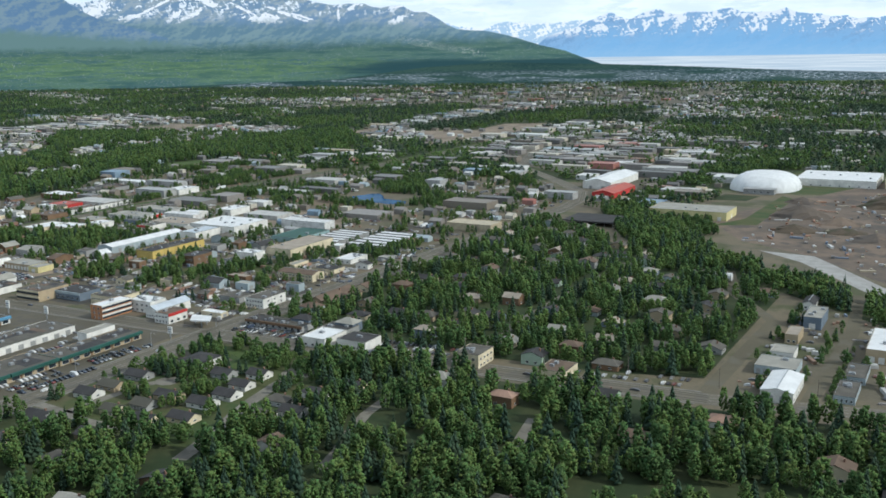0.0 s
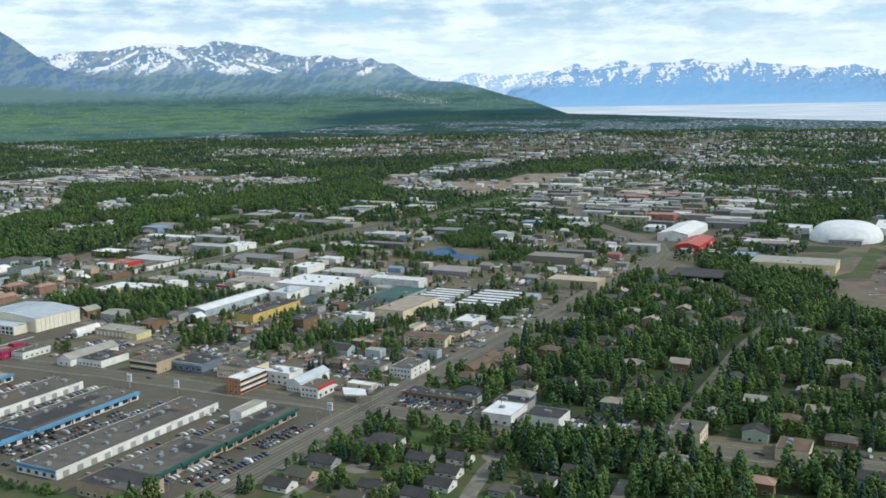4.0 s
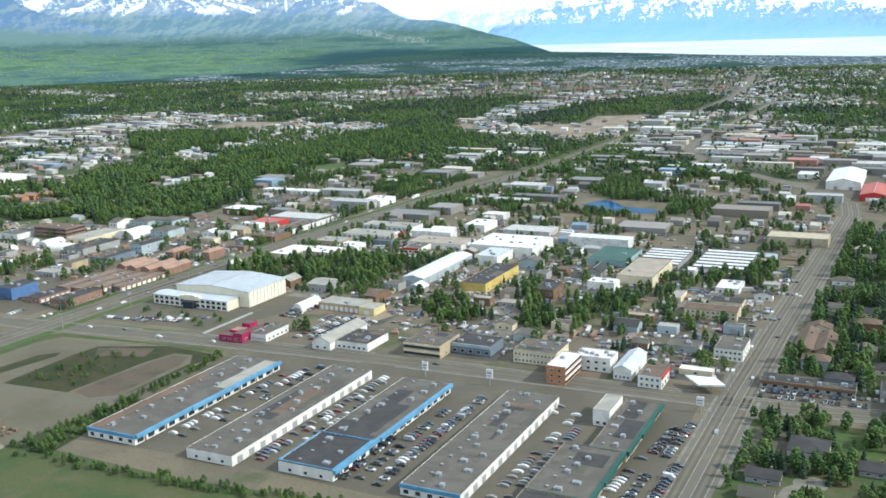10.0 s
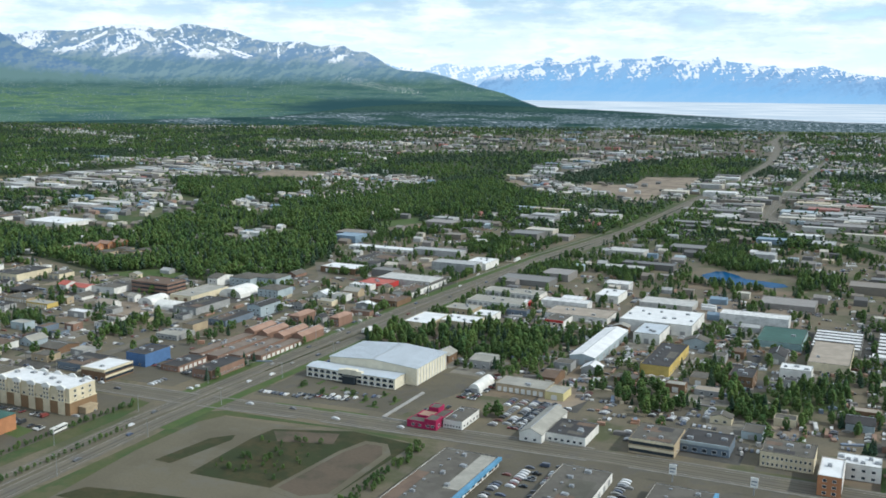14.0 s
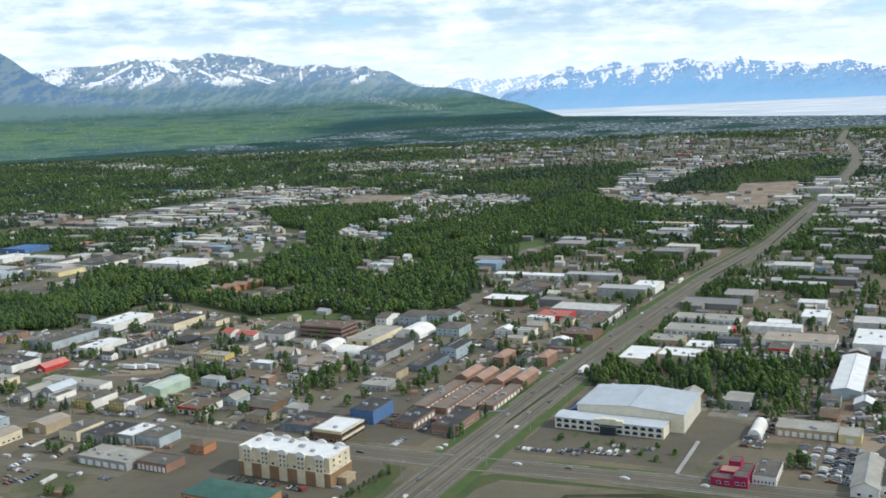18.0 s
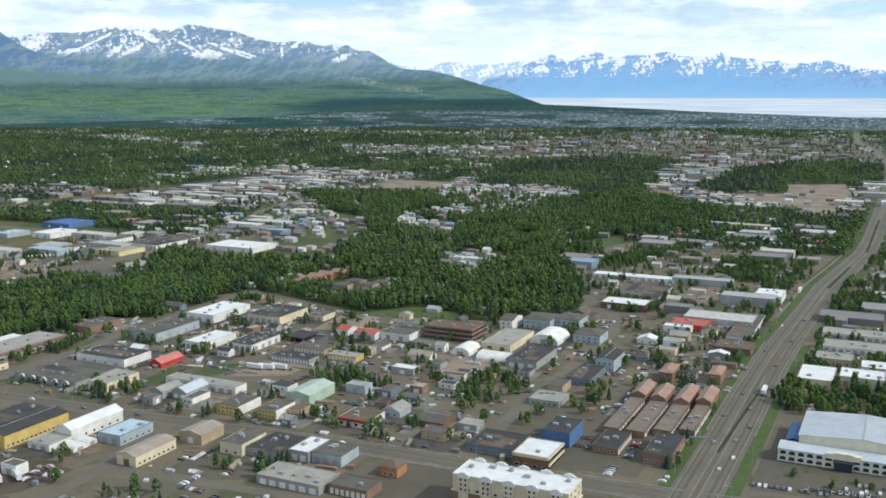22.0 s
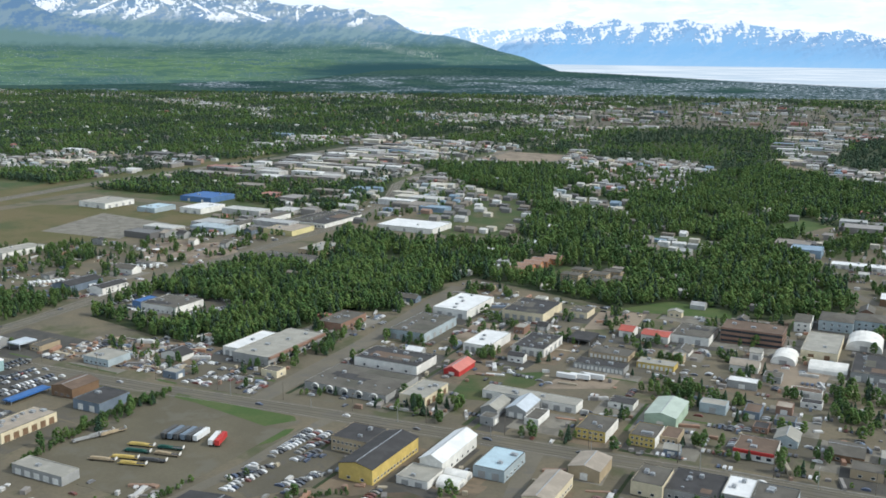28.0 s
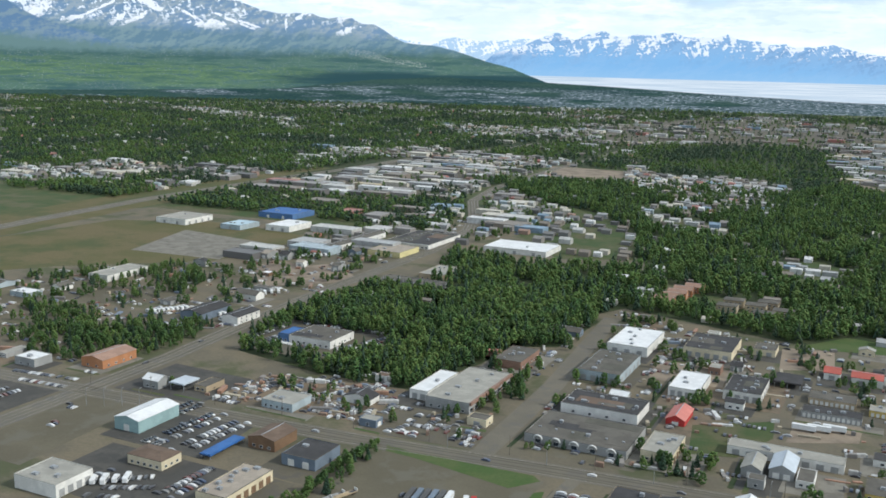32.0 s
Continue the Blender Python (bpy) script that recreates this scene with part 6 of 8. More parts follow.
building("inn", -383.9, 322.0, 46.7, 20.3, 9, "hip", "white", "dark", "S:w3x8;E:w3x3", "white three-storey inn with dark shingle roof")
building("warehouse", -729.7, 292.4, 39.8, 19.2, 6, "gy", "yellow", "dark", "E:w1x6", "dark-roofed shed with yellow side wall")
building("workshop", -831.1, 292.3, 33.4, 10.9, 5, "flat", "grey", "pale", "S:d5", "low grey metal shed")

# ---- single landmarks ----
def dome(x, y, a, b, h):
    s, n, m = Solid(), 28, 9
    for j in range(m + 1):
        t = (math.pi / 2) * j / m
        for i in range(n):
            p = 2 * math.pi * i / n
            k = math.cos(t) ** 0.62
            cx, cy = math.copysign(abs(math.cos(p)) ** 0.8, math.cos(p)), math.copysign(abs(math.sin(p)) ** 0.8, math.sin(p))
            s.v.append((a * k * cx, b * k * cy, h * math.sin(t) - 0.2))
    s.f = [(j * n + i, j * n + (i + 1) % n, (j + 1) * n + (i + 1) % n, (j + 1) * n + i) for j in range(m) for i in range(n)]
    root = tagged(base_of("sports_dome", x, y), "large white air-supported sports dome beside the gravel yard", "dome")
    skin = piece("skin", s, ROOFS["white"], root)
    for q in skin.data.polygons:
        q.use_smooth = True
    piece("entrance_block", Solid().box(-14, -b - 12, -0.2, 22, -b + 4, 6).box(-15, -b - 13, 6, 23, -b + 4, 6.4), WALLS["grey"], root)
    for i in range(4):
        piece("window", window_mesh(2.2, 1.8), None, root, at=(-9 + i * 8, -b - 12, 2))
    TAKEN.append((x - a - 5, y - b - 20, x + a + 5, y + b + 5))


dome(312, 1296, 42, 52, 21)


def sports_hall():
    root = tagged(base_of("sports_hall", -250, 560), "large cream sports hall with pale blue roof and arched front wing", "sports hall")
    walls = Solid().ring(-32.4, -18.4, 32.4, 26, -0.2, 11.4, 0.4)
    for yy in (-18.4, 25.6):
        k = len(walls.v)
        walls.v += [(x, y, z) for y in (yy, yy + 0.4) for x, z in ((-32.4, 11.4), (32.4, 11.4), (0, 13.6))]
        walls.f += [(k, k + 1, k + 2), (k + 5, k + 4, k + 3), (k + 1, k + 4, k + 5, k + 2), (k + 3, k, k + 2, k + 5)]
    piece("wall", walls, WALLS["hall_cream"], root)
    piece("roof", Solid().tent(-33, -19, 33, 26.6, 11.55, 13.85, "y", 0.3), ROOFS["metal"], root, "pale blue metal roof")
    piece("ridge_cap", Solid().box(-0.4, -18.8, 13.8, 0.4, 26.4, 13.98), STEEL, root)
    for j in range(11):
        piece("pilaster", Solid().box(32.38, -17.5 + j * 4.2, -0.2, 32.75, -16.9 + j * 4.2, 11.2), WHITE_TRIM, root)
    for j in range(20):
        for side in (-1, 1):
            ob = piece("roof_seam", Solid().box(-16.3, -0.08, 0, 16.3, 0.08, 0.08), STEEL, root, at=(side * 16.5, -17.5 + j * 2.2, 12.72))
            ob.rotation_euler = (0, side * math.atan2(2.3, 33.0), 0)
    # low front wing with a slightly raised middle
    w = Solid().ring(-41.5, -32.4, 24, -18.2, -0.2, 7.0, 0.4)
    piece("front_wall", w, WALLS["hall_cream"], root, "cream front wing wall with arched windows")
    piece("front_roof", Solid().tent(-42, -33, 24.5, -18.4, 7.2, 8.1, "x", 0.3), ROOFS["metal"], root, "pale blue metal wing roof")
    piece("gable_front", Solid().poly([(-17, -33.2), (0, -33.2), (0, -30), (-17, -30)], 5.6, 8.4).poly([(-13, -33.3), (-4, -33.3), (-4, -30), (-13, -30)], 8.4, 9.1), WALLS["hall_cream"], root)
    piece("entrance", Solid().box(-13, -35.5, -0.2, -4, -32.3, 4.6).box(-13.6, -36, 4.6, -3.4, -32.2, 5.1), GLASS, root, "dark glazed entrance porch")
    for j in range(14):
        a = -39.2 + j * 4.65
        for z in (0.7, 3.9):
            if not -15 < a < -2:
                piece("arched_window", arch_window(), None, root, at=(a, -32.4, z)).scale = (1.25, 1.0, 1.15)
        piece("pilaster", Solid().box(a - 2.55, -32.8, -0.2, a - 2.1, -32.3, 6.8), WHITE_TRIM, root)
    piece("side_annex", Solid().box(-40, -10, -0.2, -32.4, 20, 4.6).tent(-40.4, -10.4, -32.4, 20.4, 4.9, 6.2, "y", 0.3), WALLS["blue"], root, "blue lean-to along the hall")
    TAKEN.append((-292, 526, -216, 588))


sports_hall()
root = tagged(base_of("diner", -179, 485), "magenta-painted restaurant with stepped flat roofs", "restaurant")
for x0, y0, x1, y1, h in ((-9, -14, 2, -7, 4.2), (-6, -7, 3, 2, 5.4), (2, -14, 9, -5, 6.0), (3, -5, 9, 9, 5.0), (-3, 2, 3, 10, 7.6), (-9, -7, -6, 5, 3.6)):
    piece("block", Solid().ring(x0, y0, x1, y1, -0.2, h, 0.3), WALLS["magenta"], root)
    piece("roof", Solid().box(x0 + 0.29, y0 + 0.29, h - 0.5, x1 - 0.29, y1 - 0.29, h - 0.2), ROOFS["terracotta" if h == 5.4 else "tar"], root)
for x, y, z in ((-5, -14, 1.2), (-1, -14, 1.2), (4, -14, 1.4), (7, -14, 1.4)):
    piece("window", window_mesh(2.0, 1.5), None, root, at=(x, y, z))
for k in range(3):
    ob = piece("window", window_mesh(2.0, 1.5), None, root, at=(9, -10 + k * 5, 1.4))
    ob.rotation_euler = (0, 0, math.pi / 2)
TAKEN.append((-188.5, 470, -169.5, 496))
for a, b, c, d in ((-208, 478, -206, 530), (-207, 477, -166, 479)):
    tagged(new("low_wall", Solid().box(a, b, -0.2, c if c - a < 3 else c, d if d - b > 3 else b + 0.5, 0.7).mesh("low_wall", CONCRETE)), "low pale wall round the restaurant lot", "wall", kind="structure")
# planted islands in the hall's parking lot
for i, (x, y, a, b) in enumerate(((-282, 508, 1.2, 5), (-276, 520, 1.2, 4), (-262, 500, 4, 1.2), (-252, 512, 4, 1.2), (-244, 505, 4, 1.2), (-232, 500, 1.2, 5), (-226, 515, 1.2, 5), (-214, 506, 1.2, 6), (-222, 492, 4, 1.2), (-262, 514, 1.5, 3))):
    tagged(new("planted_island", Solid().box(x - a, y - b, -0.1, x + a, y + b, 0.16).mesh("planted_island", LAWN)), "kerbed green planting island in the parking lot", "planting bed", "parking lot islands")

root = tagged(base_of("fuel_canopy", 108, 494), "white tilted fuel station canopy on posts", "canopy")
piece("roof", Solid().poly([(-11, 4), (-2, -8), (11, -4), (4, 6)], 4.6, 5.4), ROOFS["white"], root)
for p in ((-6, 1), (4, -4), (2, 3)):
    piece("post", Solid().box(-0.25, -0.25, -0.2, 0.25, 0.25, 4.6), STEEL, root, at=(*p, 0))
TAKEN.append((95, 484, 121, 502))


def cylinder(r0, r1, z0, z1, n=12):
    s = Solid()
    s.v = [(r * math.cos(2 * math.pi * i / n), r * math.sin(2 * math.pi * i / n), z) for r, z in ((r0, z0), (r1, z1)) for i in range(n)]
    s.f = [(i, (i + 1) % n, n + (i + 1) % n, n + i) for i in range(n)] + [tuple(range(n - 1, -1, -1)), tuple(range(n, 2 * n))]
    return s


root = tagged(base_of("storage_tank", 383, 764), "white horizontal cylinder tank on saddles", "tank")
me = cylinder(3.2, 3.2, -7, 7).mesh("shell", ROOFS["white"])
me.transform(Matrix.Rotation(math.pi / 2, 4, "Y"))
piece("shell", me, None, root, at=(0, 0, 3.8))
for a in (-4, 4):
    piece("saddle", Solid().box(a - 0.5, -2.4, -0.2, a + 0.5, 2.4, 1.4), CONCRETE, root)

for x, y, h in ((-36, 458, 9), (2, 459, 9), (112, 462, 8)):
    root = tagged(base_of("pylon_sign", x, y), "tall white pylon sign beside the street", "sign", "pylon signs")
    piece("post", Solid().box(-0.3, -0.3, -0.2, 0.3, 0.3, h), STEEL, root)
    piece("sign_panel", Solid().box(-1.7, -0.35, h * 0.45, 1.7, 0.35, h), WHITE_TRIM, root)
    piece("sign_bar", Solid().box(-1.3, -0.42, h * 0.75, 1.3, -0.36, h * 0.82), WALLS["slate"], root)
    piece("sign_bar", Solid().box(-1.3, -0.42, h * 0.58, 0.9, -0.36, h * 0.63), WALLS["slate"], root)


# stockpiles of gravel
def pile(x, y, r, h, seed, mat):
    q, s, n, m = random.Random(seed), Solid(), 18, 5
    for j in range(m):
        k = 1 - j / m
        for i in range(n):
            a = 2 * math.pi * i / n
            rr = r * k * q.uniform(0.85, 1.15)
            s.v.append((rr * math.cos(a), rr * 0.75 * math.sin(a), h * (1 - k) ** 0.8 - 0.2))
    s.v.append((0, 0, h))
    s.f = [(j * n + i, j * n + (i + 1) % n, (j + 1) * n + (i + 1) % n, (j + 1) * n + i) for j in range(m - 1) for i in range(n)] + [((m - 1) * n + i, (m - 1) * n + (i + 1) % n, m * n) for i in range(n)]
    ob = new("stockpile", s.mesh("stockpile", mat))
    ob.location = (x, y, 0)
    tagged(ob, "cone-shaped stockpile of grey-brown gravel", "stockpile", "gravel stockpiles")


for i, (x, y, r, h) in enumerate(((387, 1090, 30, 13), (468, 1190, 38, 15), (374, 1185, 20, 7), (440, 1010, 22, 5), (520, 900, 26, 6), (600, 860, 30, 7), (430, 1060, 24, 7), (500, 1130, 30, 9), (540, 1080, 44, 12), (395, 1000, 24, 7), (470, 980, 26, 7), (560, 960, 30, 8), (610, 1180, 50, 14), (520, 1250, 46, 14))):
    pile(x, y, r, h, i, MUD if i % 2 else WORKS)


def lamp_post(x, y, turn):
    root = tagged(base_of("street_lamp", x, y, 0, turn), "tall grey steel street lamp beside the road", "street lamp", "street lamps")
    if "lamp" not in SHARED:
        SHARED["lamp"] = cylinder(0.16, 0.09, -0.2, 10.5, 8).mesh("pole", STEEL)
        SHARED["lamp_arm"] = Solid().box(-0.06, -2.6, 10.35, 0.06, 0.1, 10.47).mesh("arm", STEEL)
        SHARED["lamp_head"] = Solid().box(-0.22, -3.2, 10.2, 0.22, -2.4, 10.42).mesh("head", CONCRETE)
    for k, nm in (("lamp", "pole"), ("lamp_arm", "arm"), ("lamp_head", "head")):
        piece(nm, SHARED[k], None, root)


for i in range(9):
    lamp_post(-306 + i * 0.9, 330 + i * 62, -90)
    lamp_post(-340 + i * 0.9, 360 + i * 62, 90)
for i in range(4):
    lamp_post(-1040 + i * 9, 380 + i * 5, 200)
for i in range(6):
    lamp_post(114 + i * 2, 330 + i * 55, 90)
for i in range(8):
    lamp_post(-440 - i * 55, 456 - i * 4.4, 180)


# utility poles along the street
def utility_pole(x, y, turn):
    root = tagged(base_of("utility_pole", x, y, 0, turn), "weathered wooden utility pole with crossarm", "utility pole", "utility poles")
    if "pole" not in SHARED:
        SHARED["pole"] = cylinder(0.2, 0.13, -0.2, 11.5, 8).mesh("pole", BARK)
        SHARED["crossarm"] = Solid().box(-1.3, -0.08, 10.4, 1.3, 0.08, 10.6).mesh("crossarm", BARK)
    piece("pole", SHARED["pole"], None, root)
    piece("crossarm", SHARED["crossarm"], None, root)


for i in range(14):
    utility_pole(-470 - i * 46, 458 - i * 3.6, 90)
for i in range(9):
    utility_pole(150 + i * 48, 503 + i * 3.2, 90)
for i in range(8):
    utility_pole(112 + i * 1.6, 520 + i * 55, 0)

# ---- houses of the estate and in the woods ----
HOUSE_WALLS = ["white", "cream", "tan", "grey", "light_blue", "brown", "slate", "green"]
HOUSE_ROOFS = ["tar", "dark", "brown", "tar", "dark", "tan", "pale"]


def house(x, y, w, d, kind, wall, roof, h=3.2):
    words = {"tar": "grey shingle", "dark": "dark shingle", "brown": "brown shingle", "tan": "tan shingle", "pale": "pale", "terracotta": "orange tile", "olive": "dark olive"}[roof]
    TAKEN.append((x - w * 0.6, y - d / 2 - 7, x + w * 0.6, y))
    return building("house", x, y, w, d, h, kind, wall, roof, "S:w1x2;E:w1x1", wall.replace("_", " ") + " family house with " + words + " roof", "family houses")


hr = random.Random(5)
for x, y in ((149, 365), (151, 379), (151, 398), (180, 353), (188, 366), (204, 351), (190, 381), (219, 361), (213, 381), (216, 396), (192, 421), (213, 411), (210, 429), (250, 381), (246, 401), (262, 392), (154, 330), (256, 418), (268, 436), (170, 325), (196, 325)):
    house(x, y, hr.uniform(11, 14), hr.uniform(8.5, 10), hr.choice(["gx", "gx", "gx", "hip"]), hr.choice(["white", "cream", "tan", "white", "grey"]), hr.choice(["tar", "dark", "dark", "olive"]), 2.8)


def house_field(poly, n, seed, gap=22, clear=1.0, roofs=HOUSE_ROOFS):
    q = random.Random(seed)
    xs, ys = [p[0] for p in poly], [p[1] for p in poly]
    done = []
    for _ in range(n * 40):
        if len(done) >= n:
            break
        x, y = q.uniform(min(xs), max(xs)), q.uniform(min(ys), max(ys))
        if inside(poly, [x], [y])[0] and free([x], [y], 12)[0] and not near_road([x], [y], 11)[0] and all((x - a) ** 2 + (y - b) ** 2 > gap ** 2 for a, b in done):
            done.append((x, y))
            house(x, y, q.uniform(11, 15), q.uniform(8.5, 11), q.choice(["gx", "gy", "hip"]), q.choice(HOUSE_WALLS), q.choice(roofs), q.choice([3.0, 3.2, 5.6]))


FRONT = [(222, 466), (274, 484), (337, 482), (434, 490), (640, 508), (700, 300), (526, 200), (375, 200), (212, 200), (100, 220), (106, 330), (165, 333), (250, 335), (255, 420)]
house_field(FRONT, 44, 1, 26, roofs=HOUSE_ROOFS + ["terracotta"])
house_field(WOODS["east"], 70, 2, 20)


building("shop", 156, 515, 46, 13, 4.2, "flat", "grey", "dark", "S:band=brown;units=4", "dark-roofed strip of small shops by the street corner", "corner shops")
building("shop", 200, 520, 20, 15, 4.5, "flat", "grey", "dark", "S:w1x4;units=2", "dark flat-roofed shop beside the car lot", "corner shops")
building("tarp_shed", -724, 533, 11, 24, 3.6, "gy", "red", "tarp", "S:d1", "low shed under a faded red tarpaulin", "")
# ---- smaller sheds and shops between the large buildings ----
ir = random.Random(11)
NEAR_TOWN = [(-1040, 425), (-440, 455), (-335, 470), (-335, 830), (-500, 830), (-560, 750), (-690, 735), (-826, 770), (-870, 560)]
EAST_TOWN = [(-285, 500), (110, 505), (122, 780), (-285, 780)]
WEST_TOWN = [(-1400, 420), (-1075, 420), (-1095, 900), (-1150, 960), (-1240, 760), (-1350, 640)]
SOUTH_WEST = [(-840, 250), (-840, 290), (-760, 320), (-755, 395), (-490, 430), (-490, 250)]
EAST_YARD = [(445, 525), (560, 540), (600, 640), (520, 680), (445, 720)]


def shed(x, y, w, d, h, kind, wall, roof, group="small town buildings"):
    words = {"flat": "flat-roofed", "gy": "gabled", "gx": "gabled"}[kind]
    nm = "shed" if w * d < 130 else "shop"
    feat = ir.choice(["S:d1;E:w1x1", "S:w1x2", "E:d1;S:w1x1", "S:d1", "S:w1x2"])
    building(nm, x, y, w, d, h, kind, wall, roof, feat, "%s %s %s with %s roof in the town" % (wall.replace("_", " "), words, nm, roof.replace("_", " ").replace("tar", "grey tar")), group)


def fill(poly, n, seed, gap, big=1.0):
    q = random.Random(seed)
    xs, ys = [p[0] for p in poly], [p[1] for p in poly]
    done = 0
    for _ in range(n * 60):
        if done >= n:
            break
        x, y = q.uniform(min(xs), max(xs)), q.uniform(min(ys), max(ys))
        w, d = q.choice([8, 9, 11, 12, 15, 18, 22]) * big, q.choice([7, 8, 10, 12, 15, 20]) * big
        m = max(w, d) / 2 + gap
        if inside(poly, [x], [y])[0] and free([x], [y], m)[0] and not near_road([x], [y], m)[0] and not PATCHES_HIT(x, y) and not within(OPEN, [x], [y])[0]:
            shed(x, y, w, d, q.uniform(3.2, 6.0), q.choice(["flat", "flat", "flat", "gy", "gx"]), q.choice(["white", "white", "cream", "tan", "grey", "light_blue", "slate", "brown", "grey", "white", "brick"]), q.choice(["tar", "pale", "pale", "white", "tan", "dark", "tar", "brown", "dark", "tar", "pale"]))
            done += 1


OPEN = [[(-305, 478), (-200, 484), (-160, 470), (-150, 560), (-215, 590), (-305, 590)], [(-145, 486), (-100, 486), (-105, 560), (-150, 560)], [(-480, 330), (-345, 330), (-345, 440), (-480, 436)], [(-415, 462), (-345, 470), (-345, 545), (-415, 545)],
        [(-1000, 285), (-900, 285), (-900, 415), (-1000, 415)], [(-860, 290), (-760, 290), (-760, 410), (-860, 410)], [(-110, 530), (-30, 530), (-30, 585), (-110, 585)], [(-720, 480), (-620, 480), (-620, 575), (-720, 560)], [(130, 500), (240, 500), (240, 530), (130, 530)]]
PATCHES = [
    [(-317, 631), (-318, 674), (-290, 700), (-236, 714), (-184, 690), (-176, 640), (-210, 622), (-290, 610)],
    [(-101, 577), (-95, 620), (-52, 568), (-74, 545)],
    [(-66, 660), (-54, 680), (-3, 575), (-19, 560)],
    [(-21, 637), (14, 660), (49, 595), (13, 566)],
    [(28, 680), (35, 710), (70, 624), (58, 600)],
    [(43, 730), (57, 743), (72, 700), (56, 685)],
    [(-616, 543), (-601, 578), (-572, 562), (-577, 520)],
    [(-502, 548), (-506, 593), (-498, 625), (-465, 601), (-467, 545)],
    [(-424, 561), (-415, 640), (-403, 600), (-410, 548)],
    [(-213, 685), (-189, 717), (-170, 600), (-190, 590), (-201, 627)],
    [(-826, 500), (-834, 563), (-822, 560), (-814, 500)],
    [(-862, 330), (-862, 408), (-853, 410), (-850, 330)],
    [(-1173, 456), (-1090, 480), (-1076, 526), (-1102, 569), (-1136, 540), (-1200, 500)],
    [(-1323, 645), (-1247, 719), (-1197, 686), (-1185, 640), (-1249, 600)],
    [(-85, 547), (-84, 575), (-53, 587), (-39, 577), (-69, 555)], [(-52, 629), (-60, 677), (-42, 677), (-36, 629)], [(-15, 551), (-21, 607), (-4, 608), (-2, 546)],
    [(0, 618), (4, 654), (31, 664), (31, 627), (8, 608)], [(-237, 623), (-258, 666), (-225, 719), (-185, 716), (-159, 754), (-140, 705), (-174, 656), (-177, 616), (-202, 642)],
    [(-1136, 425), (-1203, 481), (-1147, 537), (-1079, 536), (-1059, 513), (-1081, 470), (-1109, 444)], [(-1222, 496), (-1282, 546), (-1201, 547), (-1172, 523)],
    [(-866, 314), (-860, 350), (-860, 392), (-855, 415), (-850, 415), (-852, 392), (-850, 350), (-860, 314)], [(-806, 448), (-828, 508), (-829, 567), (-837, 572), (-837, 511)],
    [(-168, 330), (-170, 448), (-163, 448), (-158, 330)],
    [(-140, 972), (-160, 1010), (-132, 1010), (-118, 984), (-95, 975), (-60, 970), (-56, 955), (-100, 958)], [(-30, 985), (-38, 1030), (-66, 1042), (-50, 1080), (10, 1050), (0, 985)],
    [(-297, 700), (-290, 1480), (-282, 1480), (-287, 700)], [(-350, 700), (-340, 1480), (-334, 1480), (-341, 700)], [(-284, 880), (-280, 1000), (-240, 1010), (-245, 900)], [(-200, 1150), (-210, 1220), (-90, 1230), (-110, 1170)],
    [(60, 720), (70, 800), (108, 800), (108, 720)], [(-480, 840), (-500, 920), (-440, 930), (-440, 850)], [(-560, 1090), (-500, 1300), (-470, 1280), (-520, 1080)], [(-420, 1030), (-430, 1150), (-360, 1160), (-360, 1040)],
    [(-709, 272), (-709, 289), (-683, 294), (-652, 288), (-652, 272)], [(482, 552), (474, 624), (479, 671), (487, 667), (486, 560)], [(492, 526), (485, 615), (492, 625), (497, 533)], [(181, 1098), (189, 1218), (259, 1162), (224, 1118), (248, 1031), (308, 1037), (336, 951), (314, 923), (275, 980), (223, 1020)],
    [(196, 1288), (194, 1441), (232, 1704), (298, 1679), (322, 1500), (264, 1450), (244, 1383), (234, 1271)],
    [(-164, 1134), (-109, 1172), (-41, 1055), (-45, 1030), (-98, 1045)],
    [(-242, 998), (-231, 1093), (-180, 1050), (-180, 930)],
    [(-268, 1389), (-190, 1478), (8, 1250), (38, 1194), (-129, 1311)],
    [(-165, 300), (-75, 304), (3, 314), (60, 322), (60, 312), (0, 304), (-75, 296), (-165, 292)],
]


def PATCHES_HIT(x, y):
    return any(inside(p, [x], [y])[0] for p in PATCHES)


TAKEN.append((-150, 940, -15, 1100))
TAKEN.extend(((-1650, 700, -1568, 1000), (-1662, 1000, -1588, 1450), (-1640, 1450, -1575, 1850)))
fill(NEAR_TOWN, 46, 1, 3)
fill(EAST_TOWN, 34, 2, 4)
fill(WEST_TOWN, 18, 3, 5)
fill(SOUTH_WEST, 6, 4, 6)
fill(EAST_YARD, 8, 5, 4)

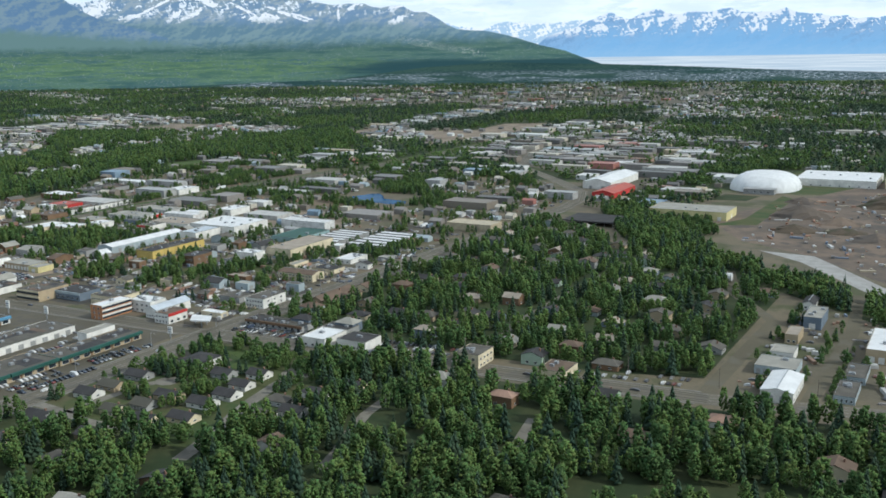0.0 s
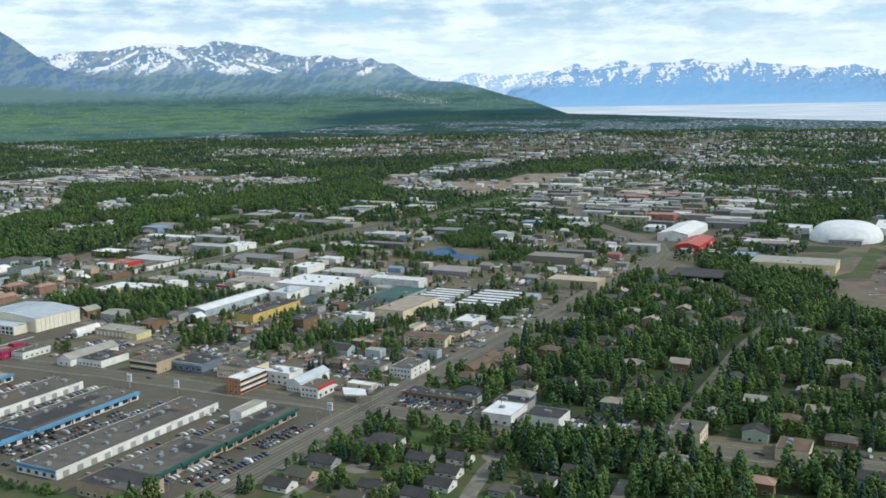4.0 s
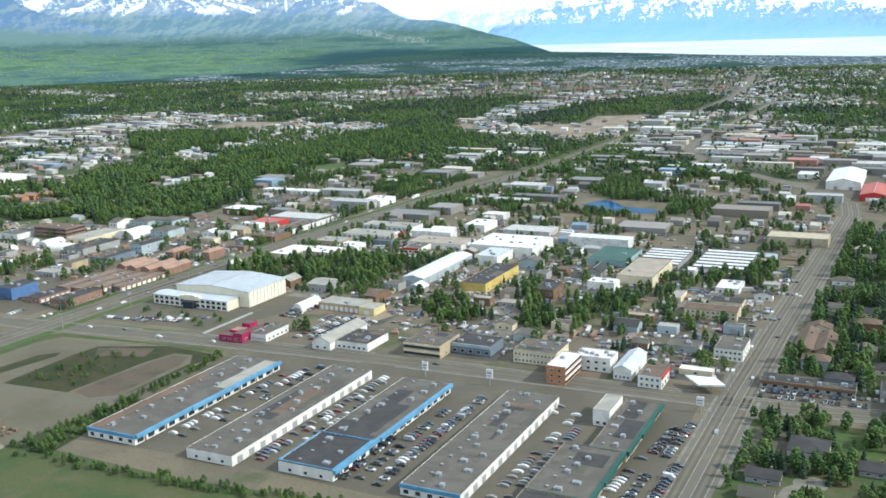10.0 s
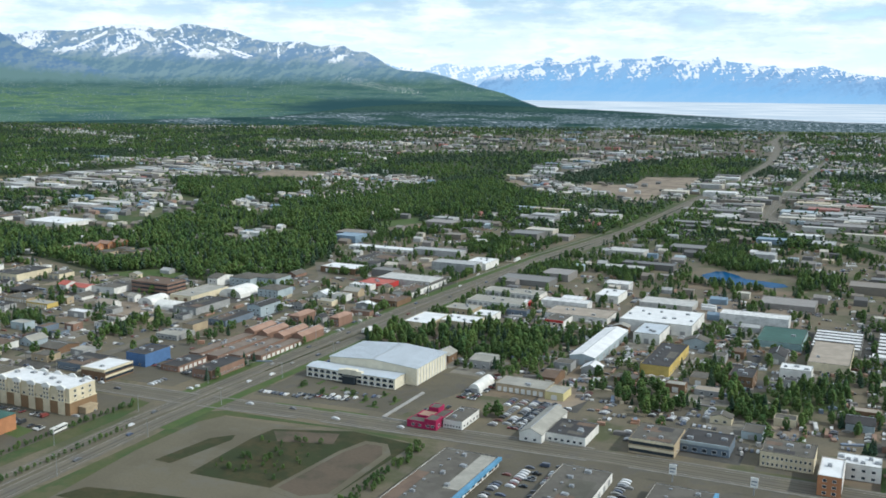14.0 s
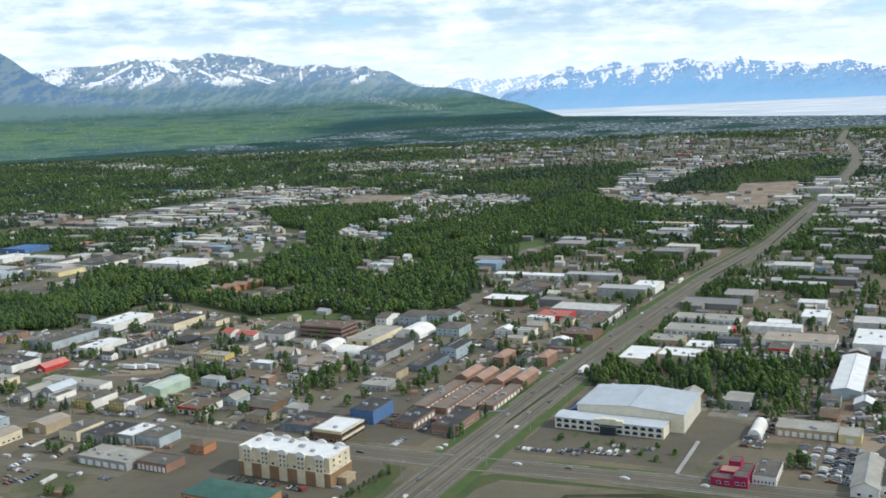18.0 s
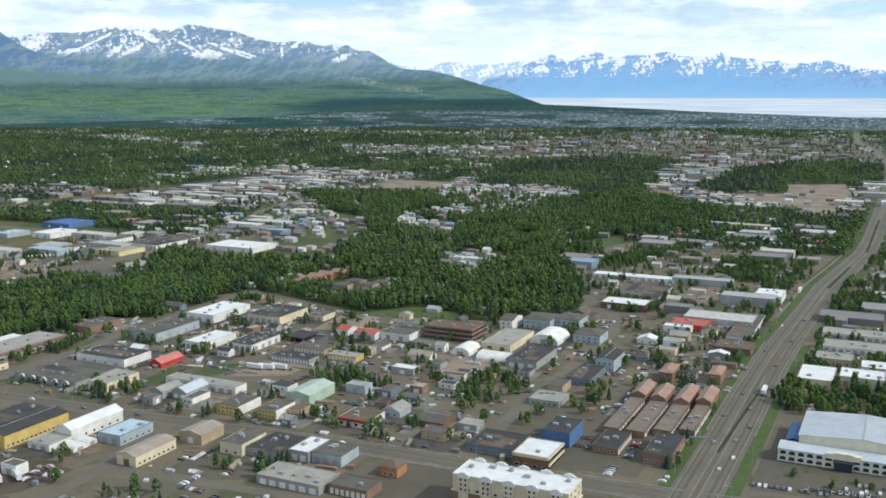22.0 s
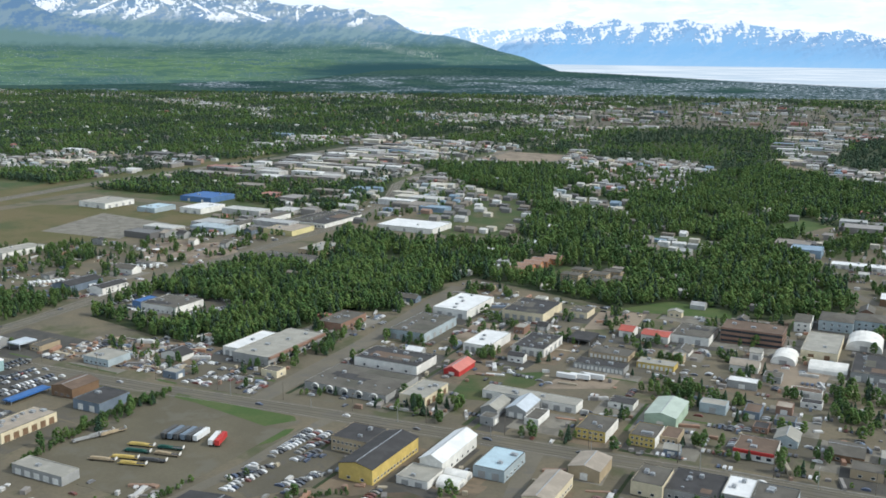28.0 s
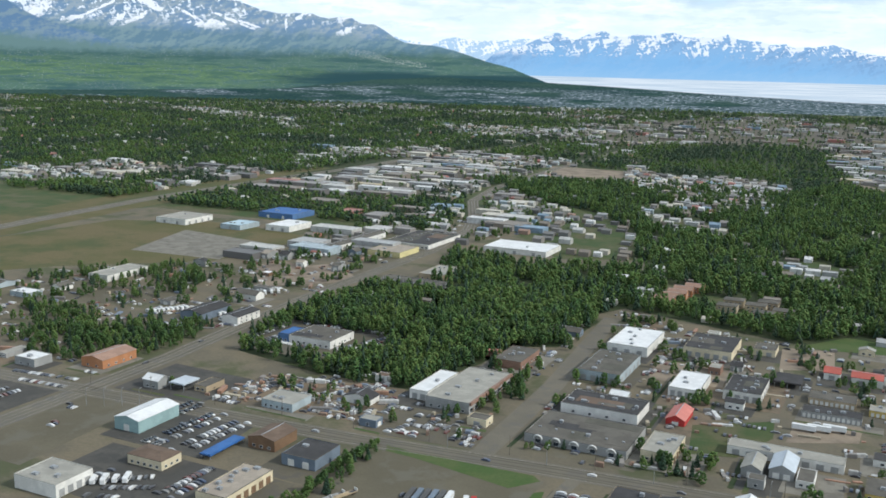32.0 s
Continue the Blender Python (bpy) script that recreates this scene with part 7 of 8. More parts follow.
# ---- paved and bare yards round the buildings ----
yr = random.Random(77)
APRONS = []
for x, y, w, d in list(BUILT):
    if not (-1130 < x < 125 and 440 < y < 930 or x < -480 and y < 440) or within(OPEN, [x], [y])[0] or within(WOODS.values(), [x], [y])[0]:
        continue
    x0, x1, y0, y1 = x - w / 2 - yr.uniform(3, 9), x + w / 2 + yr.uniform(4, 16), y - d / 2 - yr.uniform(7, 20), y + d / 2 + yr.uniform(2, 7)
    for _ in range(6):
        px, py = np.meshgrid(np.linspace(x0, x1, 5), np.linspace(y0, y1, 5))
        if not near_road(px.ravel(), py.ravel(), 1.2).any():
            break
        x0, x1, y0, y1 = x0 + (x - x0) * 0.18, x1 + (x - x1) * 0.18, y0 + (y - y0) * 0.18, y1 + (y - y1) * 0.18
    else:
        continue
    layer = 0
    while any(k == layer and a < x1 and b > x0 and c < y1 and e > y0 for a, b, c, e, k in APRONS):
        layer += 1
    APRONS.append((x0, x1, y0, y1, layer))
    mat, what = yr.choice([(LOT, "patched grey asphalt yard"), (DARK_ASPHALT, "dark newly laid asphalt yard"), (OLD_CONCRETE, "stained pale concrete yard"), (BARE_EARTH, "bare brown earth yard"), (GRAVEL, "pale gravel yard"), (DARK_ASPHALT, "dark newly laid asphalt yard"), (OLD_CONCRETE, "stained pale concrete yard")])
    k = [yr.uniform(-1.6, 1.6) for _ in range(4)]
    land("yard", [(x0, y0 + k[0]), (x1 + k[1], y0), (x1, y1 + k[2]), (x0 + k[3], y1)], 0.004 + 0.004 * layer, mat, what + " round a building", "yard")
    if yr.random() < 0.45:
        side = yr.random() < 0.5
        strip = [(x0 - 0.4, y0), (x0 + yr.uniform(1.2, 2.6), y0), (x0 + yr.uniform(1.2, 2.6), y1), (x0 - 0.4, y1)] if side else [(x0, y0 - 0.3), (x1, y0 - 0.3), (x1, y0 + yr.uniform(1.2, 2.6)), (x0, y0 + yr.uniform(1.2, 2.6))]
        land("verge", strip, 0.072 + 0.004 * (layer % 4), yr.choice([GRASS, LAWN, SCRUB]), "strip of unmown grass at the edge of a yard", "verge")

# ---- the far town, past the streets that can be told apart ----
fr = np.random.default_rng(3)
far_boxes = {"pale": [], "grey": [], "tint": []}
NORTH_TOWN = [(-600, 1085), (-480, 1490), (-320, 1500), (-335, 830), (-495, 830), (-515, 905)]
POND_TOWN = [(-285, 780), (125, 780), (140, 1060), (50, 1220), (-70, 1370), (-270, 1500)]
NORTH_WEST = [(-1240, 760), (-1095, 900), (-1010, 1230), (-1250, 1260)]


def far_add(x, y, big):
    w, d = (fr.uniform(22, 60), fr.uniform(14, 34)) if big else (fr.uniform(8, 15), fr.uniform(7, 12))
    far_boxes[("pale", "grey", "tint")[int(fr.choice(3, p=(0.40, 0.50, 0.10)))]].append((x, y, w, d, fr.uniform(5, 9) if big else fr.uniform(3, 6), not big and fr.uniform() < 0.6))
    if y < 1500 or -1700 < x < -250 and y < 4200:
        TAKEN.append((x - w / 2, y - d / 2, x + w / 2, y + d / 2))


for poly, n in ((NORTH_TOWN, 60), (POND_TOWN, 95), (NORTH_WEST, 70), (WOODS["middle"], 150), (CLEAR[0], 14), (CLEAR[3], 20), (CLEAR[4], 45), (CLEAR[7], 12), (HOMES, 330), (SHOPS[0], 170), (SHOPS[1], 46), (SHOPS[2], 130), (SHOPS[3], 70), (BARE[1], 12), (FAR_WOODS[0], 260), (FAR_WOODS[1], 200)):
    p, done = np.array(poly), 0
    for _ in range(n * 30):
        x, y = fr.uniform(p.min(0), p.max(0))
        if done < n and inside(poly, [x], [y])[0] and free([x], [y], 15 if poly in SHOPS else 7)[0] and not near_road([x], [y], 10)[0]:
            far_add(x, y, fr.uniform() < (0.85 if poly in SHOPS else 0.25 if poly in (NORTH_TOWN, POND_TOWN, NORTH_WEST) else 0.0))
            done += 1
count = 0
while count < 8400:
    y = 1100 + 3900 * fr.uniform() ** 1.2
    x = fr.uniform(-615 - 1.22 * y, 640)
    if (town_share(x, y) < 0.48 and fr.uniform() > 0.07) or within((*WOODS.values(), *FAR_WOODS, *SHOPS, *BARE, HOMES), [x], [y])[0] or near_road([x], [y], 9)[0]:
        continue
    if x > 280 and y < 1480 or (y < 1250 and -1150 < x < 160) or (y < 1500 and not free([x], [y], 8)[0]):
        continue
    far_add(x, y, fr.uniform() < 0.07)
    count += 1


def far_mesh(boxes, mat, label):
    vs, fs = [], []
    for x, y, w, d, h, gable in boxes:
        k = len(vs)
        x0, x1, y0, y1 = x - w / 2, x + w / 2, y - d / 2, y + d / 2
        vs += [(a, b, c) for c in (-0.2, h) for a, b in ((x0, y0), (x1, y0), (x1, y1), (x0, y1))]
        fs += [(k, k + 1, k + 5), (k, k + 5, k + 4), (k + 1, k + 2, k + 6), (k + 1, k + 6, k + 5), (k + 2, k + 3, k + 7), (k + 2, k + 7, k + 6), (k + 3, k, k + 4), (k + 3, k + 4, k + 7)]
        if gable:
            vs += [(x0, y, h + d * 0.22), (x1, y, h + d * 0.22)]
            fs += [(k + 4, k + 5, k + 9), (k + 4, k + 9, k + 8), (k + 6, k + 7, k + 8), (k + 6, k + 8, k + 9), (k + 7, k + 4, k + 8), (k + 5, k + 6, k + 9)]
        else:
            i = 0.4
            vs += [(x0 + i, y0 + i, h), (x1 - i, y0 + i, h), (x1 - i, y1 - i, h), (x0 + i, y1 - i, h), (x0 + i, y0 + i, h - 0.3), (x1 - i, y0 + i, h - 0.3), (x1 - i, y1 - i, h - 0.3), (x0 + i, y1 - i, h - 0.3)]
            for a in range(4):
                b = (a + 1) % 4
                fs += [(k + 4 + a, k + 4 + b, k + 8 + b), (k + 4 + a, k + 8 + b, k + 8 + a), (k + 8 + a, k + 8 + b, k + 12 + b), (k + 8 + a, k + 12 + b, k + 12 + a)]
            fs += [(k + 12, k + 13, k + 14), (k + 12, k + 14, k + 15)]
    tagged(new("far_town", bulk_mesh("far_town", vs, fs, mat, True)), label, "far buildings", kind="stuff")


far_mesh(far_boxes["pale"], rainbow("far_pale", [(0.62, 0.61, 0.59), (0.46, 0.45, 0.42), (0.50, 0.46, 0.38), (0.36, 0.36, 0.35)]), "pale roofs of the distant town among trees")
far_mesh(far_boxes["grey"], rainbow("far_grey", [(0.17, 0.165, 0.155), (0.24, 0.22, 0.20), (0.12, 0.115, 0.11), (0.20, 0.17, 0.135)]), "grey roofs of the distant town among trees")
far_mesh(far_boxes["tint"], rainbow("far_tint", [(0.30, 0.19, 0.14), (0.20, 0.28, 0.36), (0.44, 0.37, 0.25), (0.34, 0.14, 0.11), (0.36, 0.42, 0.45)]), "coloured roofs of the distant town")

# ---- vehicles ----
CAR_PAINT = rainbow("car_paint", [(0.62, 0.62, 0.62), (0.04, 0.04, 0.045), (0.30, 0.31, 0.32), (0.66, 0.65, 0.63), (0.06, 0.07, 0.09), (0.11, 0.11, 0.115), (0.20, 0.04, 0.035), (0.055, 0.075, 0.12), (0.50, 0.50, 0.49), (0.16, 0.155, 0.14), (0.03, 0.035, 0.04), (0.08, 0.08, 0.085)], 0.3, 0.0, "object")
CAR_STUFF = rainbow("car_paint_far", [(0.62, 0.62, 0.62), (0.05, 0.05, 0.055), (0.34, 0.35, 0.36), (0.66, 0.65, 0.63), (0.07, 0.08, 0.10), (0.14, 0.14, 0.145), (0.14, 0.05, 0.04), (0.06, 0.08, 0.13), (0.04, 0.04, 0.045), (0.55, 0.55, 0.55), (0.22, 0.215, 0.20), (0.09, 0.095, 0.10)], 0.3)
RUBBER = material("tyre_rubber", (0.02, 0.02, 0.02), (0.03, 0.03, 0.03), 0.9)


def loft(sections):
    """A closed skin over cross-sections (y, half width, low, high) from tail to nose."""
    s = Solid()
    for y, w, lo, hi in sections:
        s.v += [(-w, y, lo), (w, y, lo), (w * 0.97, y, hi), (-w * 0.97, y, hi)]
    n = len(sections)
    for i in range(n - 1):
        k = 4 * i
        s.f += [(k + j, k + (j + 1) % 4, k + 4 + (j + 1) % 4, k + 4 + j) for j in range(4)]
    s.f += [(3, 2, 1, 0), (4 * n - 4, 4 * n - 3, 4 * n - 2, 4 * n - 1)]
    return s


def car_model(kind):
    names = {"sedan": "parked saloon car with dark windows", "pickup": "parked pickup truck with open bed", "van": "parked van with tall body"}
    root = tagged(base_of("car" if kind == "sedan" else kind, 0, 0, -50), names[kind], "car", "parked vehicles")
    if kind == "sedan":
        body = loft([(-2.3, 0.80, 0.35, 0.85), (-1.9, 0.90, 0.25, 0.98), (0.9, 0.92, 0.25, 0.95), (1.9, 0.88, 0.25, 0.82), (2.3, 0.75, 0.35, 0.68)])
        cab = loft([(-1.7, 0.72, 0.95, 1.0), (-1.1, 0.70, 0.95, 1.42), (0.3, 0.70, 0.95, 1.44), (1.0, 0.74, 0.93, 0.98)])
    elif kind == "pickup":
        body = loft([(-2.8, 0.92, 0.5, 1.05), (-0.7, 0.95, 0.4, 1.05), (-0.65, 0.95, 0.4, 1.12), (1.2, 0.95, 0.4, 1.12), (2.4, 0.92, 0.4, 1.05), (2.75, 0.85, 0.45, 0.9)])
        cab = loft([(-0.7, 0.82, 1.1, 1.2), (-0.5, 0.80, 1.1, 1.80), (0.7, 0.80, 1.1, 1.82), (1.3, 0.84, 1.1, 1.16)])
    else:
        body = loft([(-2.6, 0.95, 0.4, 2.0), (-2.4, 0.98, 0.35, 2.15), (1.2, 0.98, 0.35, 2.15), (1.9, 0.96, 0.35, 1.3), (2.6, 0.88, 0.4, 1.0)])
        cab = loft([(1.0, 0.90, 1.35, 2.05), (1.3, 0.90, 1.35, 2.0), (1.85, 0.93, 1.28, 1.36)])
    piece("body", body, CAR_PAINT, root)
    piece("cabin_glass", cab, GLASS, root, "dark glass cabin")
    if kind == "pickup":
        piece("bed", Solid().box(-0.75, -2.65, 1.0, 0.75, -0.85, 1.06), RUBBER, root)
    wheel = cylinder(0.36, 0.36, -0.13, 0.13, 10).mesh("wheel", RUBBER)
    wheel.transform(Matrix.Rotation(math.pi / 2, 4, "Y"))
    for a in (-0.82, 0.82):
        for b in (-1.45, 1.45):
            piece("wheel", wheel, None, root, at=(a, b, 0.36))
    return root


MODELS = [car_model("sedan"), car_model("pickup"), car_model("van")]
cr = random.Random(21)
far_cars = []
placed = [0]


def park(x, y, turn, z=0.09, near=True):
    if not free([x], [y], 0.6)[0]:
        return
    if near and placed[0] < 270:
        copy_thing(cr.choices(MODELS, (5, 3, 1.2))[0], pose(x, y, z, 0, 0, turn + cr.uniform(-2, 2)))
        placed[0] += 1
    else:
        far_cars.append((x, y, turn, cr.uniform(4.2, 5.4), z))


def car_row(x0, y0, x1, y1, turn, gap=2.9, full=0.8, near=True):
    n = int(math.hypot(x1 - x0, y1 - y0) / gap)
    for i in range(n):
        if cr.random() < full:
            k = (i + 0.5) / n
            park(x0 + (x1 - x0) * k, y0 + (y1 - y0) * k, turn, 0.09, near)


# rows in the mall lots
car_row(-11, 330, -13, 425, 90, full=0.72)
car_row(-4, 330, -3, 420, -90, full=0.6)
car_row(6, 330, 7, 440, 90, full=0.75)
car_row(103, 405, 107, 440, 90, full=0.85)
car_row(109, 400, 112, 446, -90, full=0.85)
car_row(104, 350, 107, 395, 90, full=0.8)
car_row(113, 350, 116, 398, -90, full=0.85)
car_row(84, 345, 91, 445, -90, full=0.55)
car_row(-55, 332, -53, 445, 90, full=0.45, near=False)
car_row(-48, 332, -46, 440, -90, full=0.35, near=False)
car_row(4, 345, 6, 445, -90, full=0.6, near=False)
car_row(-113, 335, -111, 440, 90, full=0.4, near=False)
car_row(-106, 340, -104, 445, -90, full=0.5, near=False)
car_row(54, 335, 58, 440, 90, full=0.55, near=False)
car_row(61, 335, 64, 420, -90, full=0.5, near=False)
car_row(-66, 340, -64, 440, 90, full=0.3)
car_row(-100, 360, -98, 450, 90, full=0.25)
car_row(-137, 330, -134, 440, 90, full=0.4, near=False)
car_row(-131, 330, -128, 440, -90, full=0.35, near=False)
car_row(-92, 330, -90, 455, -90, full=0.4, near=False)
car_row(-58, 330, -56, 450, -90, full=0.5, near=False)
car_row(33, 340, 38, 445, 90, full=0.5, near=False)
car_row(42, 340, 47, 445, -90, full=0.4, near=False)
car_row(94, 345, 100, 400, -90, full=0.5, near=False)
car_row(134, 495, 186, 498, 0, full=0.8)
car_row(134, 503, 180, 506, 180, full=0.6)
for k in range(4):
    car_row(238, 495 + k * 7, 272, 499 + k * 7, 180 * (k % 2), full=0.85, near=False)
for a, b, c, d in ((-750, 365, -750, 399), (-739, 370, -740, 387), (-750, 341, -750, 351), (-725, 334, -715, 353), (-745, 330, -742, 345)):
    car_row(a, b, c, d, 90, full=0.9, near=False)
for k in range(5):
    car_row(-146 + k * 7, 492, -144 + k * 7, 545, 90 - 180 * (k % 2), full=0.85, near=False)
for k in range(3):
    car_row(-275 + k * 12, 492 + k * 8, -250 + k * 12, 494 + k * 8, 0, full=0.5, near=False)
car_row(-432, 391, -376, 391, 0, full=0.7)
car_row(-396, 379, -364, 374, 180, full=0.8)
car_row(-366, 395, -362, 428, 90, full=0.4, near=False)
car_row(-300, 487, -262, 489, 0, full=0.9, near=False)
# lots by the hall, the hotel and the shops
for k in range(2):
    car_row(-192, 500 + k * 10, -166, 502 + k * 10, 0, full=0.3)
car_row(-175, 530, -172, 585, 90, full=0.8)
car_row(-182, 530, -180, 580, -90, full=0.8)
car_row(-275, 492, -240, 496, 0, 3.2, full=0.9)
car_row(-120, 490, -118, 540, 90, full=0.85)
car_row(-127, 492, -125, 545, -90, full=0.8)
car_row(-134, 492, -132, 545, 90, full=0.6)
car_row(-425, 345, -380, 347, 0, full=0.6)
car_row(-425, 358, -370, 360, 180, full=0.5)
car_row(-405, 500, -380, 503, 0, full=0.7)
car_row(-405, 514, -380, 517, 180, full=0.5)
car_row(-366, 490, -368, 530, 90, full=0.5)
# car lots in the west
for k, (a, b) in enumerate(((-993, 365), (-986, 362), (-970, 352), (-963, 352), (-951, 350), (-944, 352))):
    car_row(a, b, a + 4, b + 52, 90 if k % 2 else -90, full=0.8)
car_row(-919, 309, -918, 343, 90, full=0.9, near=False)
car_row(-912, 305, -912, 330, -90, full=0.8, near=False)
car_row(-955, 304, -935, 322, 30, full=0.9, near=False)
car_row(-748, 360, -752, 402, 90, full=0.95)
car_row(-736, 362, -731, 380, 90, full=0.9)
car_row(-742, 316, -741, 352, 90, full=0.8)
car_row(-717, 325, -717, 356, 90, full=0.8)
# car yards by the cross street
car_row(150, 508, 205, 510, 0, full=0.85)
car_row(160, 520, 205, 522, 180, full=0.6)
car_row(262, 508, 300, 511, 0, full=0.85)
car_row(262, 518, 296, 520, 180, full=0.7)
car_row(330, 512, 420, 518, 0, full=0.6, near=False)
car_row(372, 524, 425, 528, 180, full=0.5, near=False)
# rows of white vans, trailers and boats in the western lots
for a, b, c, d, turn in ((-962, 306, -958, 322, 90), (-948, 300, -926, 312, 0), (-950, 290, -930, 296, 0), (-922, 306, -917, 322, 90), (-920, 326, -917, 344, 90), (-990, 366, -982, 390, 90), (-1158, 562, -1132, 578, 0), (-1095, 578, -1074, 584, 0), (-1160, 660, -1136, 678, 0),
                         (-1034, 652, -1024, 715, 90), (-1026, 652, -1016, 715, 90), (-1035, 540, -1025, 590, 90), (-1026, 535, -1018, 560, 90), (-968, 545, -955, 585, 90), (-975, 535, -962, 545, 0), (-1110, 310, -1105, 380, 90), (-1100, 310, -1095, 380, -90), (-1112, 395, -1075, 398, 0),
                         (-1130, 406, -1080, 412, 0), (-820, 362, -795, 364, 0)):
    car_row(a, b, c, d, turn, 3.0, 0.85, near=False)
for a, b, c, d, turn in ((-748, 366, -745.5, 402, 90), (-738, 368, -724, 375, 0), (-739, 381, -732, 394, 90), (-745, 318, -744, 342, 90), (-752, 330, -742, 352, 70), (-1054, 556, -1050, 596, 90), (-1046, 552, -1042, 590, -90), (-1034, 600, -962, 608, 0), (-975, 552, -956, 600, 60), (-1030, 548, -990, 546, 0)):
    car_row(a, b, c, d, turn, 2.8, 0.9, near=False)
# traffic
for x, y, turn in ((-318, 500, 0), (-314, 520, 0), (-317, 548, 0), (-313, 575, 0), (-318, 610, 0), (-328, 540, 180), (-331, 590, 180), (-327, 640, 180), (-312, 660, 0), (-316, 720, 0), (-329, 760, 180), (-314, 800, 0), (-327, 850, 180), (-312, 880, 0), (-330, 425, 180), (-326, 402, 180), (-316, 390, 0), (-313, 350, 0), (-290, 463, 87), (-262, 467, 87), (-230, 463, -93), (-190, 467, 87), (-382, 450, 87), (-400, 455, -93), (-520, 447, -93), (-610, 440, 87), (-660, 434, -93), (-700, 429, -93), (-745, 428, 87), (-800, 420, -93), (-900, 411, 87), (-960, 407, -93), (-1000, 404, 87), (30, 482, -90), (-40, 479, 90), (128, 520, 0), (124, 440, 180), (121, 360, 180), (130, 600, 0), (126, 640, 180), (132, 700, 0), (200, 490, 87), (340, 498, -93), (400, 500, 87), (-1070, 520, 0), (-1077, 600, 0), (-1068, 460, 180)):
    park(x, y, turn, 0.12)
JUNK, FORECOURT, HALL_SIDE = [(-984, 424), (-984, 482), (-890, 500), (-882, 436)], [(-1140, 300), (-1140, 396), (-1012, 400), (-1012, 300)], [(-865, 428), (-865, 470), (-820, 474), (-820, 432)]
# loose vehicles and yards all over the near town
for poly, n in ((NEAR_TOWN, 900), (EAST_TOWN, 850), (POND_TOWN, 620), (NORTH_TOWN, 340), (NORTH_WEST, 140), (WEST_TOWN, 380), (SOUTH_WEST, 130), (EAST_YARD, 70), (JUNK, 110), (FORECOURT, 24), (HALL_SIDE, 60)):
    xs, ys = [p[0] for p in poly], [p[1] for p in poly]
    made = 0
    for _ in range(n * 12):
        x, y = cr.uniform(min(xs), max(xs)), cr.uniform(min(ys), max(ys))
        if made < n and inside(poly, [x], [y])[0] and free([x], [y], 2.5)[0] and not near_road([x], [y], 2)[0] and not PATCHES_HIT(x, y) and not within(OPEN[:4], [x], [y])[0]:
            a = cr.choice([0, 90])
            for k in range(cr.choice([1, 1, 2, 3, 5])):
                park(x + (k * 2.9 if a == 0 else 0), y + (k * 2.9 if a == 90 else 0), a, 0.05, False)
                made += 1
vs, fs = [], []
for x, y, turn, ln, z in far_cars:
    c, s = math.cos(radians(turn)), math.sin(radians(turn))
    k = len(vs)
    for yy, w, lo, hi in ((-0.5, 0.85, 0.3, 0.95), (-0.22, 0.85, 0.3, 1.45), (0.12, 0.85, 0.3, 1.45), (0.5, 0.8, 0.3, 0.75)):
        for px_, pz in ((-w, lo), (w, lo), (w * 0.9, hi), (-w * 0.9, hi)):
            vs.append((x + px_ * c - yy * ln * s, y + px_ * s + yy * ln * c, z + pz - 0.3))
    for i in range(3):
        for j in range(4):
            a, b = k + 4 * i + j, k + 4 * i + (j + 1) % 4
            fs += [(a, b, b + 4), (a, b + 4, a + 4)]
    fs += [(k + 3, k + 2, k + 1), (k + 3, k + 1, k), (k + 12, k + 13, k + 14), (k + 12, k + 14, k + 15)]
tagged(new("parked_cars", bulk_mesh("parked_cars", vs, fs, CAR_STUFF, True)), "many parked cars and vans scattered over yards", "parked cars", kind="stuff")
for m in MODELS:
    for o in (*m.children_recursive, m):
        bpy.data.objects.remove(o)

# semi-trailers, containers and lorries
def trailer(x, y, turn, hue, cab=False, long=13.0):
    root = tagged(base_of("semi_truck" if cab else "semi_trailer", x, y, 0.1, turn), ("white lorry with a box trailer on the highway" if cab else "%s box trailer parked in the truck lot" % hue), "truck" if cab else "trailer", "trucks and trailers")
    piece("box", Solid().box(-1.25, -long / 2, 1.1, 1.25, long / 2, 3.9), ROOFS["white"] if hue == "white" else WALLS[hue], root)
    piece("chassis", Solid().box(-0.5, -long / 2 + 0.3, 0.8, 0.5, long / 2 - 0.3, 1.1), RUBBER, root)
    wheel = SHARED.setdefault("lorry_wheel", cylinder(0.5, 0.5, -0.15, 0.15, 10).mesh("wheel", RUBBER))
    if not wheel.get("turned"):
        wheel.transform(Matrix.Rotation(math.pi / 2, 4, "Y"))
        wheel["turned"] = 1
    for a in (-1.0, 1.0):
        for b in (-long / 2 + 1.2, -long / 2 + 2.5) + ((long / 2 + 1.0, long / 2 + 4.2) if cab else ()):
            piece("wheel", wheel, None, root, at=(a, b, 0.5))
    if cab:
        piece("cab", loft([(long / 2 + 0.4, 1.15, 0.8, 3.4), (long / 2 + 2.4, 1.15, 0.8, 3.4), (long / 2 + 2.9, 1.12, 0.8, 2.3), (long / 2 + 4.8, 1.0, 0.8, 2.0)]), WALLS["white"], root)
        piece("windscreen", loft([(long / 2 + 2.38, 1.0, 2.4, 3.3), (long / 2 + 2.88, 1.0, 2.35, 2.45)]), GLASS, root)
    else:
        for a in (-0.6, 0.6):
            piece("landing_leg", Solid().box(a - 0.1, long / 2 - 3, 0, a + 0.1, long / 2 - 2.8, 1.1), STEEL, root)
    TAKEN.append((x - 2, y - 2, x + 2, y + 2))


